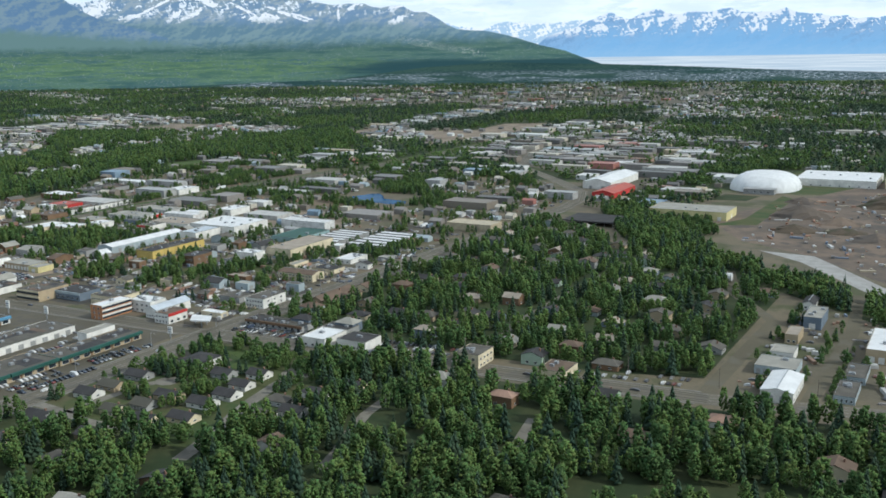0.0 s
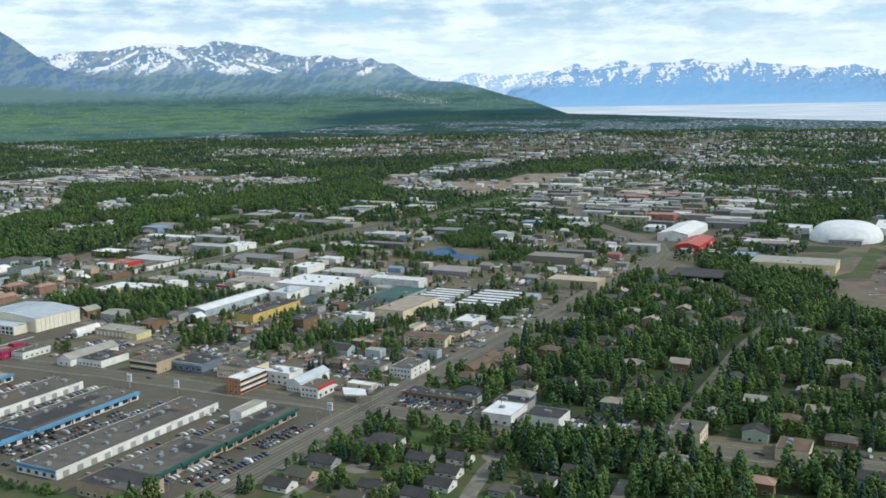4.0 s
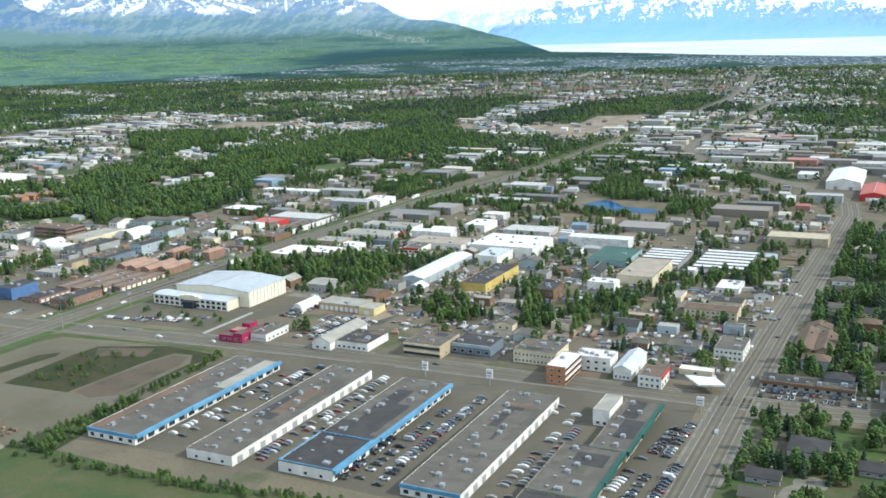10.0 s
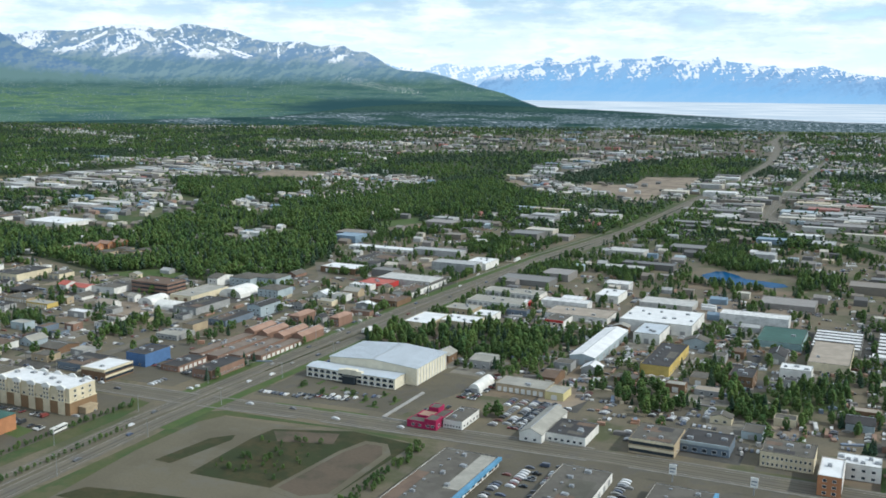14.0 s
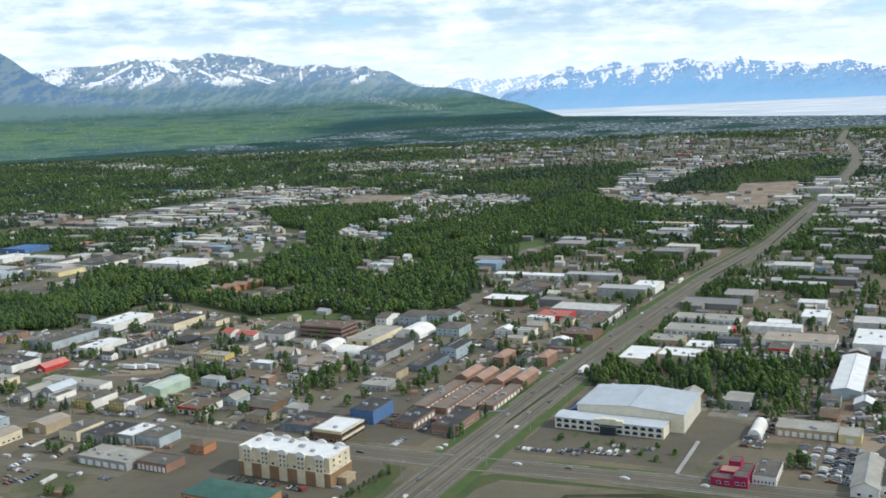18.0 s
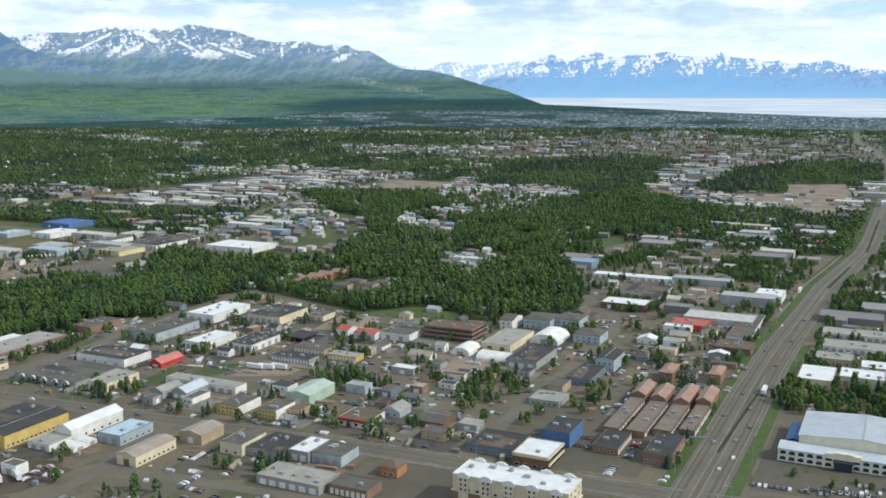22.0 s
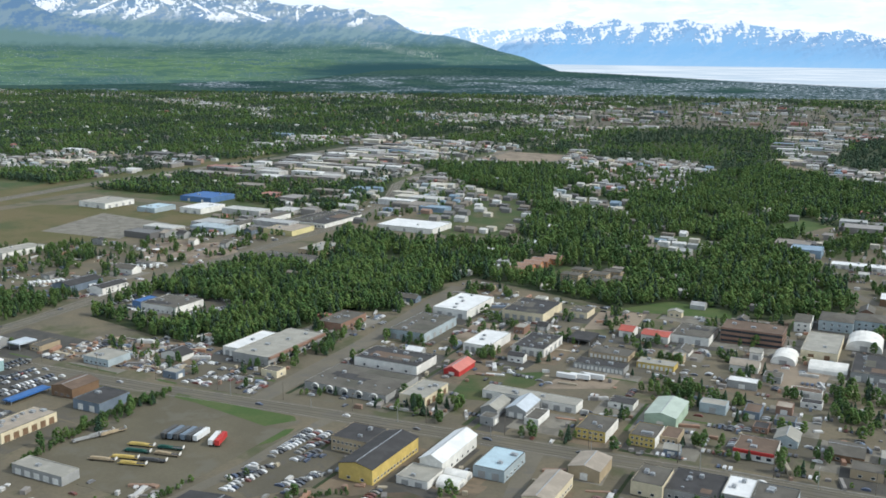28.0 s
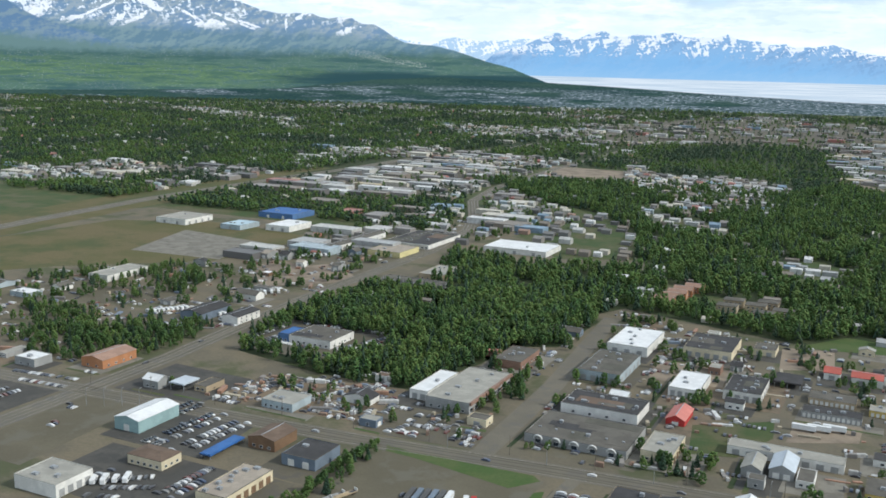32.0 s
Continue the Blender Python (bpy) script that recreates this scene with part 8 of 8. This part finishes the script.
root = tagged(base_of("coach", -354.5, 377, 0.06, 8), "white coach parked beside the hotel lot", "bus")
piece("body", loft([(-6, 1.2, 0.5, 3.0), (-5.8, 1.25, 0.4, 3.2), (5.6, 1.25, 0.4, 3.2), (6, 1.2, 0.5, 2.9)]), WALLS["white"], root)
piece("window_band", Solid().box(-1.29, -5.4, 1.7, 1.29, 5.4, 2.6), GLASS, root, "dark window band")
for a in (-1.05, 1.05):
    for b in (-3.6, 3.9):
        piece("wheel", Solid().box(a - 0.15, b - 0.45, 0.0, a + 0.15, b + 0.45, 0.9), RUBBER, root)
trailer(-315, 648, 0, "white", True)
trailer(-329, 1010, 180, "white", True, 12)
for i, (x, y, a, hue) in enumerate(((-813, 359, 8, "dark"), (-809.5, 360, 8, "slate"), (-806, 361, 8, "dark"), (-802.5, 362, 8, "slate"), (-799, 363, 8, "dark"), (-795.5, 364, 8, "white"), (-786, 363, 20, "white"), (-782.5, 364, 20, "red"),
                                    (-700, 620, 90, "white"), (-684, 324, 60, "white"), (-678, 328, 60, "white"), (-665, 320, 65, "white"), (-667, 330, 40, "red"), (-652, 323, 60, "white"), (-646, 330, 60, "white"), (-690, 318, 60, "white"), (-640, 556, 90, "white"), (-648, 552, 90, "white"), (-656, 549, 90, "white"), (-240, 800, 10, "white"), (-236, 801, 10, "red"), (-226, 803, 10, "white"), (-90, 850, 80, "white"), (-92, 860, 80, "white"), (60, 870, 5, "white"), (66, 871, 5, "slate"))):
    trailer(x, y, a, hue)

# white campers, in rows in the sales yards
def camper_mesh(k):
    long, high = (6.5, 7.5, 9.0)[k], (2.9, 3.1, 3.3)[k]
    v, f, slots = [], [], []
    for solid, slot in ((loft([(-long / 2, 1.1, 0.7, high - 0.5), (-long / 2 + 0.5, 1.22, 0.55, high), (long / 2 - 0.9, 1.22, 0.55, high), (long / 2, 1.15, 0.9, high - 0.9)]), 0), (Solid().box(-1.25, -long * 0.32, 1.5, 1.25, long * 0.30, 2.2), 1), (Solid().box(-0.5, -1.2, high, 0.5, 0.2, high + 0.25), 0),
                        (Solid().box(-1.15, -0.8, 0.0, -0.9, 0.8, 0.62), 1), (Solid().box(0.9, -0.8, 0.0, 1.15, 0.8, 0.62), 1), (Solid().box(-0.05, long / 2, 0.45, 0.05, long / 2 + 1.2, 0.55), 1)):
        f += [tuple(len(v) + i for i in q) for q in solid.f]
        v += solid.v
        slots += [slot] * len(solid.f)
    return mesh_from("camper", v, f, [ROOFS["white"], GLASS], slots)


CAMPERS = [camper_mesh(k) for k in range(3)]
for ax, ay, bx, by, n, turn in ((-1160, 564, -1143, 588, 9, 70), (-1126, 571, -1104, 588, 8, 75), (-1093, 574, -1081, 596, 7, 80), (-1203, 798, -1170, 842, 12, 60), (-1031, 640, -1041, 722, 20, 85), (-1024, 642, -1030, 700, 15, 85), (-1130, 660, -1112, 676, 5, 40), (-956, 302, -944, 312, 4, 25)):
    for k in range(n):
        ob = new("camper", CAMPERS[cr.randrange(3)])
        ob.location, ob.rotation_euler = (ax + (bx - ax) * k / (n - 1), ay + (by - ay) * k / (n - 1), 0.1), (0, 0, radians(turn + cr.uniform(-6, 6)))
        tagged(ob, "white camper trailer with dark windows in a sales yard", "camper", "campers")

# flat-bed trailers with loads, in the truck lot
def flat_bed(x, y, turn, hue, load):
    root = tagged(base_of("flat_trailer", x, y, 0.06, turn), "%s flat-bed trailer with a low load in the dirt lot" % hue.replace("_", " "), "trailer", "flat-bed trailers")
    piece("deck", Solid().box(-1.2, -7.5, 0.95, 1.2, 7.5, 1.2), WALLS["dark"], root)
    piece("side_rail", Solid().box(-1.28, -7.5, 0.9, -1.2, 7.5, 1.4), WALLS[hue], root)
    piece("side_rail", Solid().box(1.2, -7.5, 0.9, 1.28, 7.5, 1.4), WALLS[hue], root)
    piece("headboard", Solid().box(-1.2, 7.3, 1.2, 1.2, 7.5, 2.5), WALLS["white"], root)
    piece("load", Solid().box(-0.9, -6.5, 1.2, 0.9, load, 1.75).box(-0.5, -5.5, 1.75, 0.6, load - 2.0, 2.1), WALLS[hue], root)
    for a in (-0.95, 0.95):
        for b in (-6.2, -4.9, 4.6, 5.9):
            piece("wheel", SHARED["lorry_wheel"], None, root, at=(a, b, 0.5))
    TAKEN.append((x - 6, y - 2, x + 6, y + 2))


for x, y, turn, hue, load in ((-816, 341, -76, "yellow", 4), (-800, 345, -76, "dark_green", 1), (-812, 334, -76, "dark_green", 5), (-796, 338, -78, "tan", 2), (-812, 325, -72, "yellow", 5), (-797, 329, -74, "dark", 3), (-820, 318, -74, "tan", 4), (-803, 321, -74, "yellow", 2), (-846, 342, -20, "grey", 4), (-842, 347, -18, "tan", 3), (-848, 334, -22, "grey", 2)):
    flat_bed(x, y, turn, hue, load)

# the sandy yard beside the field: hut, machines, planks and pallet stacks
WOOD = material("weathered_planks", (0.30, 0.21, 0.13), (0.20, 0.145, 0.095), 0.85, scale=0.4)


def pallet_stack(x, y, turn, n, hue):
    root = tagged(base_of("pallet_stack", x, y, 0.07, turn), "stack of weathered wooden pallets in the sandy yard", "pallets", "pallet stacks")
    for k in range(n):
        piece("pallet", Solid().box(-0.8, -0.7, k * 0.3, 0.8, 0.7, k * 0.3 + 0.22), hue, root)


for i in range(16):
    pallet_stack(-204 + (i % 5) * 4.2 + cr.uniform(-1, 1), 308 + (i // 5) * 3.6 + cr.uniform(-1, 1), cr.uniform(0, 90), 3 + i % 4, (WOOD, MUD, WALLS["brick"])[i % 3])
for i in range(8):
    pallet_stack(-240 + i * 3.4, 297 + (i % 2) * 2.0 + i * 1.4, cr.uniform(0, 90), 2 + i % 3, WOOD)
for x, y, turn in ((-203, 299, 30), (-200, 303, 25), (-194, 305, 28)):
    root = tagged(base_of("plank_pile", x, y, 0.07, turn), "pile of pale sawn planks in the sandy yard", "planks", "plank piles")
    for k in range(4):
        piece("plank_layer", Solid().box(-4 + 0.1 * k, -0.8, k * 0.32, 4 - 0.15 * k, 0.8, k * 0.32 + 0.26), WOOD if k % 2 else CONCRETE, root)
building("site_hut", -212, 309, 7, 6, 3.0, "flat", "white", "white", "S:w1x2;E:d1", "white site hut with flat roof in the sandy yard", "")
for x, y, turn, hue in ((-237, 295, 20, "red"), (-231, 288, 60, "brown"), (-208, 298, 100, "red")):
    root = tagged(base_of("wheel_loader", x, y, 0.07, turn), "%s wheel loader standing in the sandy yard" % hue, "loader", "yard machines")
    piece("body", loft([(-2.6, 1.0, 0.7, 1.9), (-0.4, 1.05, 0.7, 2.0), (0.0, 0.8, 0.7, 1.5), (2.2, 0.7, 0.7, 1.3)]), WALLS[hue], root)
    piece("cab", Solid().box(-0.8, -0.6, 1.9, 0.8, 0.9, 3.2), GLASS, root, "dark glazed cab")
    piece("bucket", loft([(3.0, 1.3, 0.1, 1.2), (3.6, 1.3, 0.1, 0.9), (4.1, 1.3, 0.1, 0.25)]), STEEL, root)
    piece("arm", Solid().box(-0.3, 1.8, 0.8, 0.3, 3.2, 1.1), WALLS[hue], root)
    for a in (-1.0, 1.0):
        for b in (-1.6, 1.6):
            ob = piece("wheel", SHARED["lorry_wheel"], None, root, at=(a, b, 0.7))
            ob.scale = (1.6, 1.4, 1.4)

# crates, pallets, boats and scrap in the yards
kr = np.random.default_rng(31)
YARD = [(360, 932), (431, 890), (498, 806), (560, 740), (800, 800), (800, 1200), (463, 1300), (343, 1142)]
vs, fs = [], []
for poly, n in ((NEAR_TOWN, 420), (EAST_TOWN, 480), (POND_TOWN, 420), (NORTH_TOWN, 200), (YARD, 900), (SOUTH_WEST, 120), (WEST_TOWN, 260), (EAST_YARD, 120), (JUNK, 120)):
    p = np.array(poly)
    q = kr.uniform(p.min(0), p.max(0), (n * 4, 2))
    ok = inside(poly, q[:, 0], q[:, 1]) & free(q[:, 0], q[:, 1], 1.5) & ~near_road(q[:, 0], q[:, 1], 2.0) & ~within(OPEN[:4], q[:, 0], q[:, 1])
    for x, y in q[ok][:n]:
        a = kr.uniform(0, 0.5) + kr.integers(4) * 1.57
        w, d, h = kr.choice([0.8, 1.2, 2.4, 6.0], p=(0.3, 0.3, 0.25, 0.15)), kr.uniform(0.7, 1.5), kr.uniform(0.5, 2.6)
        c, s = math.cos(a), math.sin(a)
        k = len(vs)
        for z, g in ((-0.05, 1.0), (h * 0.85, 1.0), (h, 0.86)):
            vs += [(x + (i * c - j * s) * g, y + (i * s + j * c) * g, z) for i, j in ((-w, -d), (w, -d), (w, d), (-w, d))]
        for b in (0, 4):
            for i in range(4):
                j = (i + 1) % 4
                fs += [(k + b + i, k + b + j, k + b + 4 + j), (k + b + i, k + b + 4 + j, k + b + 4 + i)]
        fs += [(k + 8, k + 9, k + 10), (k + 8, k + 10, k + 11)]
tagged(new("yard_clutter", bulk_mesh("yard_clutter", vs, fs, flat=True, mat=rainbow("clutter", [(0.45, 0.44, 0.42), (0.24, 0.15, 0.10), (0.16, 0.15, 0.14), (0.55, 0.54, 0.52), (0.16, 0.20, 0.26), (0.36, 0.31, 0.22), (0.24, 0.22, 0.20), (0.30, 0.17, 0.11)], 0.8))), "stacked crates, containers and scrap in work yards", "yard clutter", kind="stuff")

# ---- trees ----
TAKEN.remove((-150, 940, -15, 1100))
TAKEN.append((-136, 980, -38, 1058))
rng = np.random.default_rng(7)


TETRA_V = np.array([(1, 0, -0.4), (-0.5, 0.87, -0.4), (-0.5, -0.87, -0.4), (0, 0, 1.1)], float)
TETRA_F = np.array([(0, 1, 3), (1, 2, 3), (2, 0, 3), (0, 2, 1)])


def crown_shape(kind, clumps):
    """Ragged leaf clumps for a crown one metre high and about 0.4 wide."""
    vs, fs = [], []
    size = 1.0 if clumps > 40 else (1.35 if clumps > 20 else 2.2)
    lean = rng.uniform(-0.05, 0.05, 2)
    girth = rng.uniform(0.14, 0.21)
    for i in range(clumps):
        if kind == "spruce":
            h = (i + 0.5) / clumps
            r = 0.16 * (1 - h) ** 0.9 + 0.015
            a = i * 2.4
            c = (r * 0.7 * math.cos(a), r * 0.7 * math.sin(a), 0.08 + 0.88 * h)
            s = np.array((r * 0.9, r * 0.9, 1.3 / clumps + 0.04))
            turn = np.array(Euler((0, 0, rng.uniform(0, 6.28))).to_matrix())
        else:
            h = rng.uniform(0, 1) ** 0.9
            r = girth * max(0.05, math.sin(math.pi * (0.10 + 0.86 * h ** 0.8))) ** 0.7 * rng.uniform(0.35, 1.0) ** 0.5
            a = rng.uniform(0, 6.28)
            c = (r * math.cos(a) + lean[0] * h, r * math.sin(a) + lean[1] * h, 0.17 + 0.78 * h)
            s = rng.uniform(0.038, 0.075, 3) * size * (1, 1, 1.5)
            turn = np.array(Euler(rng.uniform(-1.0, 1.0, 3)).to_matrix())
        v = (TETRA_V * rng.uniform(0.7, 1.35, (4, 1)) * s) @ turn.T + c
        fs.append(TETRA_F + 4 * i)
        vs.append(v)
    return np.concatenate(vs), np.concatenate(fs)


def plant(name, xy, heights, shapes, mat, label, category="woods", wide=1.0):
    """Many trees in one mesh."""
    vs, fs, k = [], [], 0
    for (x, y), h in zip(xy, heights):
        v, f = shapes[rng.integers(len(shapes))]
        a = rng.uniform(0, 6.28)
        c, s = math.cos(a), math.sin(a)
        w = h * wide * rng.uniform(0.85, 1.25)
        q = np.stack([(v[:, 0] * c - v[:, 1] * s) * w + x, (v[:, 0] * s + v[:, 1] * c) * w + y, v[:, 2] * h], 1)
        vs.append(q)
        fs.append(f + k)
        k += len(v)
    if vs:
        tagged(new(name, bulk_mesh(name, np.concatenate(vs), np.concatenate(fs), mat)), label, category, kind="stuff")


BIRCH_NEAR = [crown_shape("birch", 64) for _ in range(8)]
BIRCH_MID = [crown_shape("birch", 26) for _ in range(8)]
BIRCH_FAR = [crown_shape("birch", 7) for _ in range(8)]
SPRUCE_NEAR = [crown_shape("spruce", 26) for _ in range(5)]
SPRUCE_FAR = [crown_shape("spruce", 10) for _ in range(5)]


def scatter(poly, spacing, seed, margin=2.0):
    r = np.random.default_rng(seed)
    p = np.array(poly)
    x0, y0 = p.min(0)
    x1, y1 = p.max(0)
    n = int((x1 - x0) * (y1 - y0) / spacing ** 2)
    x, y = r.uniform(x0, x1, n), r.uniform(y0, y1, n)
    k = inside(poly, x, y)
    x, y = x[k], y[k]
    k = free(x, y, margin) & ~near_road(x, y, 1.5)
    return np.stack([x[k], y[k]], 1)


# single trees in the town, each a thing of its own
def tree_model(kind, h, i):
    root = tagged(base_of(kind + "_tree", 0, 0, -60), {"birch": "leafy green birch tree with pale trunk", "spruce": "dark green spruce tree"}[kind] + (" standing in the town" if kind == "spruce" else ""), "tree", "town trees")
    v, f = (crown_shape(kind, 130) if kind == "birch" else crown_shape(kind, 60))
    v = v * (h, h, h)
    piece("crown", bulk_mesh("crown", v, f, LEAF if kind == "birch" else NEEDLE), None, root)
    t = cylinder(h * 0.017, h * 0.006, -0.3, h * 0.8, 7)
    for k in range(4):
        a = k * 1.7 + i
        b = len(t.v)
        z = h * (0.3 + 0.11 * k)
        t.v += [(0.05, 0, z), (-0.05, 0.05, z), (-0.05, -0.05, z), (h * 0.12 * math.cos(a), h * 0.12 * math.sin(a), z + h * 0.12)]
        t.f += [(b, b + 1, b + 3), (b + 1, b + 2, b + 3), (b + 2, b, b + 3)]
    piece("trunk", t, BARK, root)
    return root


TREES = [tree_model("birch", h, i) for i, h in enumerate((7, 8.5, 9.5, 11, 12.5))] + [tree_model("spruce", h, i) for i, h in enumerate((8, 11, 14))]
tr = random.Random(8)
left = 300
rest, bush = [], []
for i, p in enumerate(PATCHES):
    for x, y in scatter(p, 3.0 if p[0] in ((-165, 300), (-168, 330)) else 4.4 if i > 22 else 6.6, 60 + i, 1.0):
        if left and p[0] not in ((-165, 300), (-168, 330)) and i < 23 and i not in (17,):
            copy_thing(tr.choices(TREES, (3, 3, 3, 3, 2, 0.7, 0.7, 0.5))[0] if i not in (10, 21) else TREES[5 + tr.randrange(3)], pose(x, y, 0, 0, 0, tr.uniform(0, 360)))
            left -= 1
        elif p[0] in ((-165, 300), (-168, 330)):
            bush.append((x, y))
        else:
            rest.append((x, y))
for poly, n, seed in ((NEAR_TOWN, 400, 1), (EAST_TOWN, 480, 2), (WEST_TOWN, 340, 3), (POND_TOWN, 640, 7), (NORTH_TOWN, 420, 8), (NORTH_WEST, 200, 9), (SOUTH_WEST, 50, 4), ([(130, 345), (140, 470), (262, 478), (300, 420), (250, 330)], 300, 5), (EAST_YARD, 60, 6)):
    xy = scatter(poly, 7.0, 90 + seed, 1.5)
    rng.shuffle(xy)
    for cx, cy in xy[:n // 2]:
        for k in range(rng.integers(2, 6)):
            q = (cx + rng.normal(0, 4), cy + rng.normal(0, 4))
            if free([q[0]], [q[1]], 1.0)[0] and not within(OPEN, [q[0]], [q[1]])[0] and not near_road([q[0]], [q[1]], 1.5)[0]:
                rest.append(q)
bush += [(x + tr.uniform(-1, 1), y + tr.uniform(-2, 2)) for x, y in ((-262, 500), (-252, 512), (-244, 505), (-232, 500), (-226, 515), (-214, 506), (-282, 508), (-222, 492)) for _ in range(3)]
for (ax, ay), (bx, by), n in (((-861, 413), (-864, 390), 26), ((-864, 390), (-862, 359), 34), ((-862, 359), (-859, 339), 22), ((-859, 339), (-852, 290), 44), ((-764, 322), (-767, 292), 18), ((-716, 318), (-690, 345), 20), ((-824, 520), (-832, 562), 24)):
    bush += [(ax + (bx - ax) * k / n + tr.uniform(-2.2, 2.2), ay + (by - ay) * k / n + tr.uniform(-1, 1)) for k in range(n)]
bush += [(-355 + tr.uniform(-1.5, 3) + max(0, (y - 381) * 0.08), y) for y in range(285, 432, 2)] + [(-324.5 + tr.uniform(-0.5, 0.5), y) for y in range(285, 400, 4)]
bush += [tuple(p) for p in scatter([(-176, 300), (-168, 362), (-171, 372), (-160, 372), (-152, 320), (-150, 300)], 3.2, 77, 1.0)]
bush += [tuple(p) for p in scatter([(-252, 372), (-252, 420), (-215, 430), (-206, 372)], 7.5, 78, 0.5)]
bush = np.array(bush)
plant("roadside_scrub", bush, rng.uniform(1.6, 4.2, len(bush)), BIRCH_NEAR, LEAF, "low bushy birch scrub along the lots", wide=1.7)
rest = np.array(rest)
sel = rng.uniform(0, 1, len(rest)) < 0.8
plant("town_birches", rest[sel], rng.uniform(3.5, 9.5, sel.sum()), BIRCH_NEAR, LEAF, "green birch trees scattered between yards", wide=1.45)
plant("town_spruces", rest[~sel], rng.uniform(5, 10, (~sel).sum()), SPRUCE_NEAR, NEEDLE, "dark spruce trees scattered between yards")
for m in TREES:
    for o in (*m.children_recursive, m):
        bpy.data.objects.remove(o)

for key, poly, gap, near, tall in (("front", FRONT, 4.4, BIRCH_NEAR, (6, 16)), ("east", WOODS["east"], 4.8, BIRCH_NEAR, (6, 14)), ("rail", WOODS["rail"], 4.2, BIRCH_MID, (7, 13)), ("middle", WOODS["middle"], 5.6, BIRCH_MID, (8, 15)), ("west", WOODS["west"], 4.2, BIRCH_MID, (7, 13))):
    xy = scatter(poly, gap, 20 + len(key))
    thin = np.array([noise.noise((x * 0.022, y * 0.022, 4.0)) + 0.6 * noise.noise((x * 0.06, y * 0.06, 8.0)) for x, y in xy])
    xy = xy[(thin > {"front": -0.22, "east": -0.30, "rail": -0.6, "middle": -0.30, "west": -0.5}[key]) & ~within(CLEAR, xy[:, 0], xy[:, 1])]
    sel = rng.uniform(0, 1, len(xy)) < 0.84
    plant("birch_wood", xy[sel], rng.uniform(*tall, sel.sum()), near, LEAF, "dense green birch wood in early summer leaf")
    plant("spruce_wood", xy[~sel], rng.uniform(tall[0], tall[1] + 3, (~sel).sum()), SPRUCE_NEAR if near is BIRCH_NEAR else SPRUCE_FAR, NEEDLE, "dark spruce trees standing among the birches")

# distant tree cover
far = []
while len(far) < 50000:
    y = 1050 + 3950 * rng.uniform(0, 1, 6000) ** 1.35
    x = rng.uniform(0, 1, 6000)
    x = (-615 - 1.22 * y) * (1 - x) + 640 * x
    ok = free(x, y, 4.0) & ~near_road(x, y, 5.0) & ~((x > 280) & (y < 1480)) & ~((y < 1250) & (x > -1150) & (x < 160)) & ~((x < -1200) & (x > -1560) & (y < 1000))
    ok &= ~within((*WOODS.values(), *BARE), x, y)
    dense, shops = within(FAR_WOODS, x, y), within(SHOPS, x, y)
    for a, b, c, d in zip(x[ok], y[ok], dense[ok], shops[ok]):
        t = 0.0 if c else town_share(a, b)
        if rng.uniform() < (0.2 if d else 1.0 if t < 0.49 else 0.42):
            far.append((a, b))
far = np.array(far[:50000])
# bluish needle colour is mixed in here in place of distance haze
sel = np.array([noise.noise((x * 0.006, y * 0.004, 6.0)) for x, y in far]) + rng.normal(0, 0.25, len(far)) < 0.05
plant("far_birches", far[sel], rng.uniform(7, 13, sel.sum()) * (0.75 + far[sel, 1] / 7000), BIRCH_FAR, LEAF, "distant green birches between the roofs", wide=1.3)
plant("far_spruces", far[~sel], rng.uniform(7, 13, (~sel).sum()) * (0.75 + far[~sel, 1] / 7000), BIRCH_FAR, NEEDLE, "distant dark conifers between the roofs, bluish in place of haze", wide=1.3)
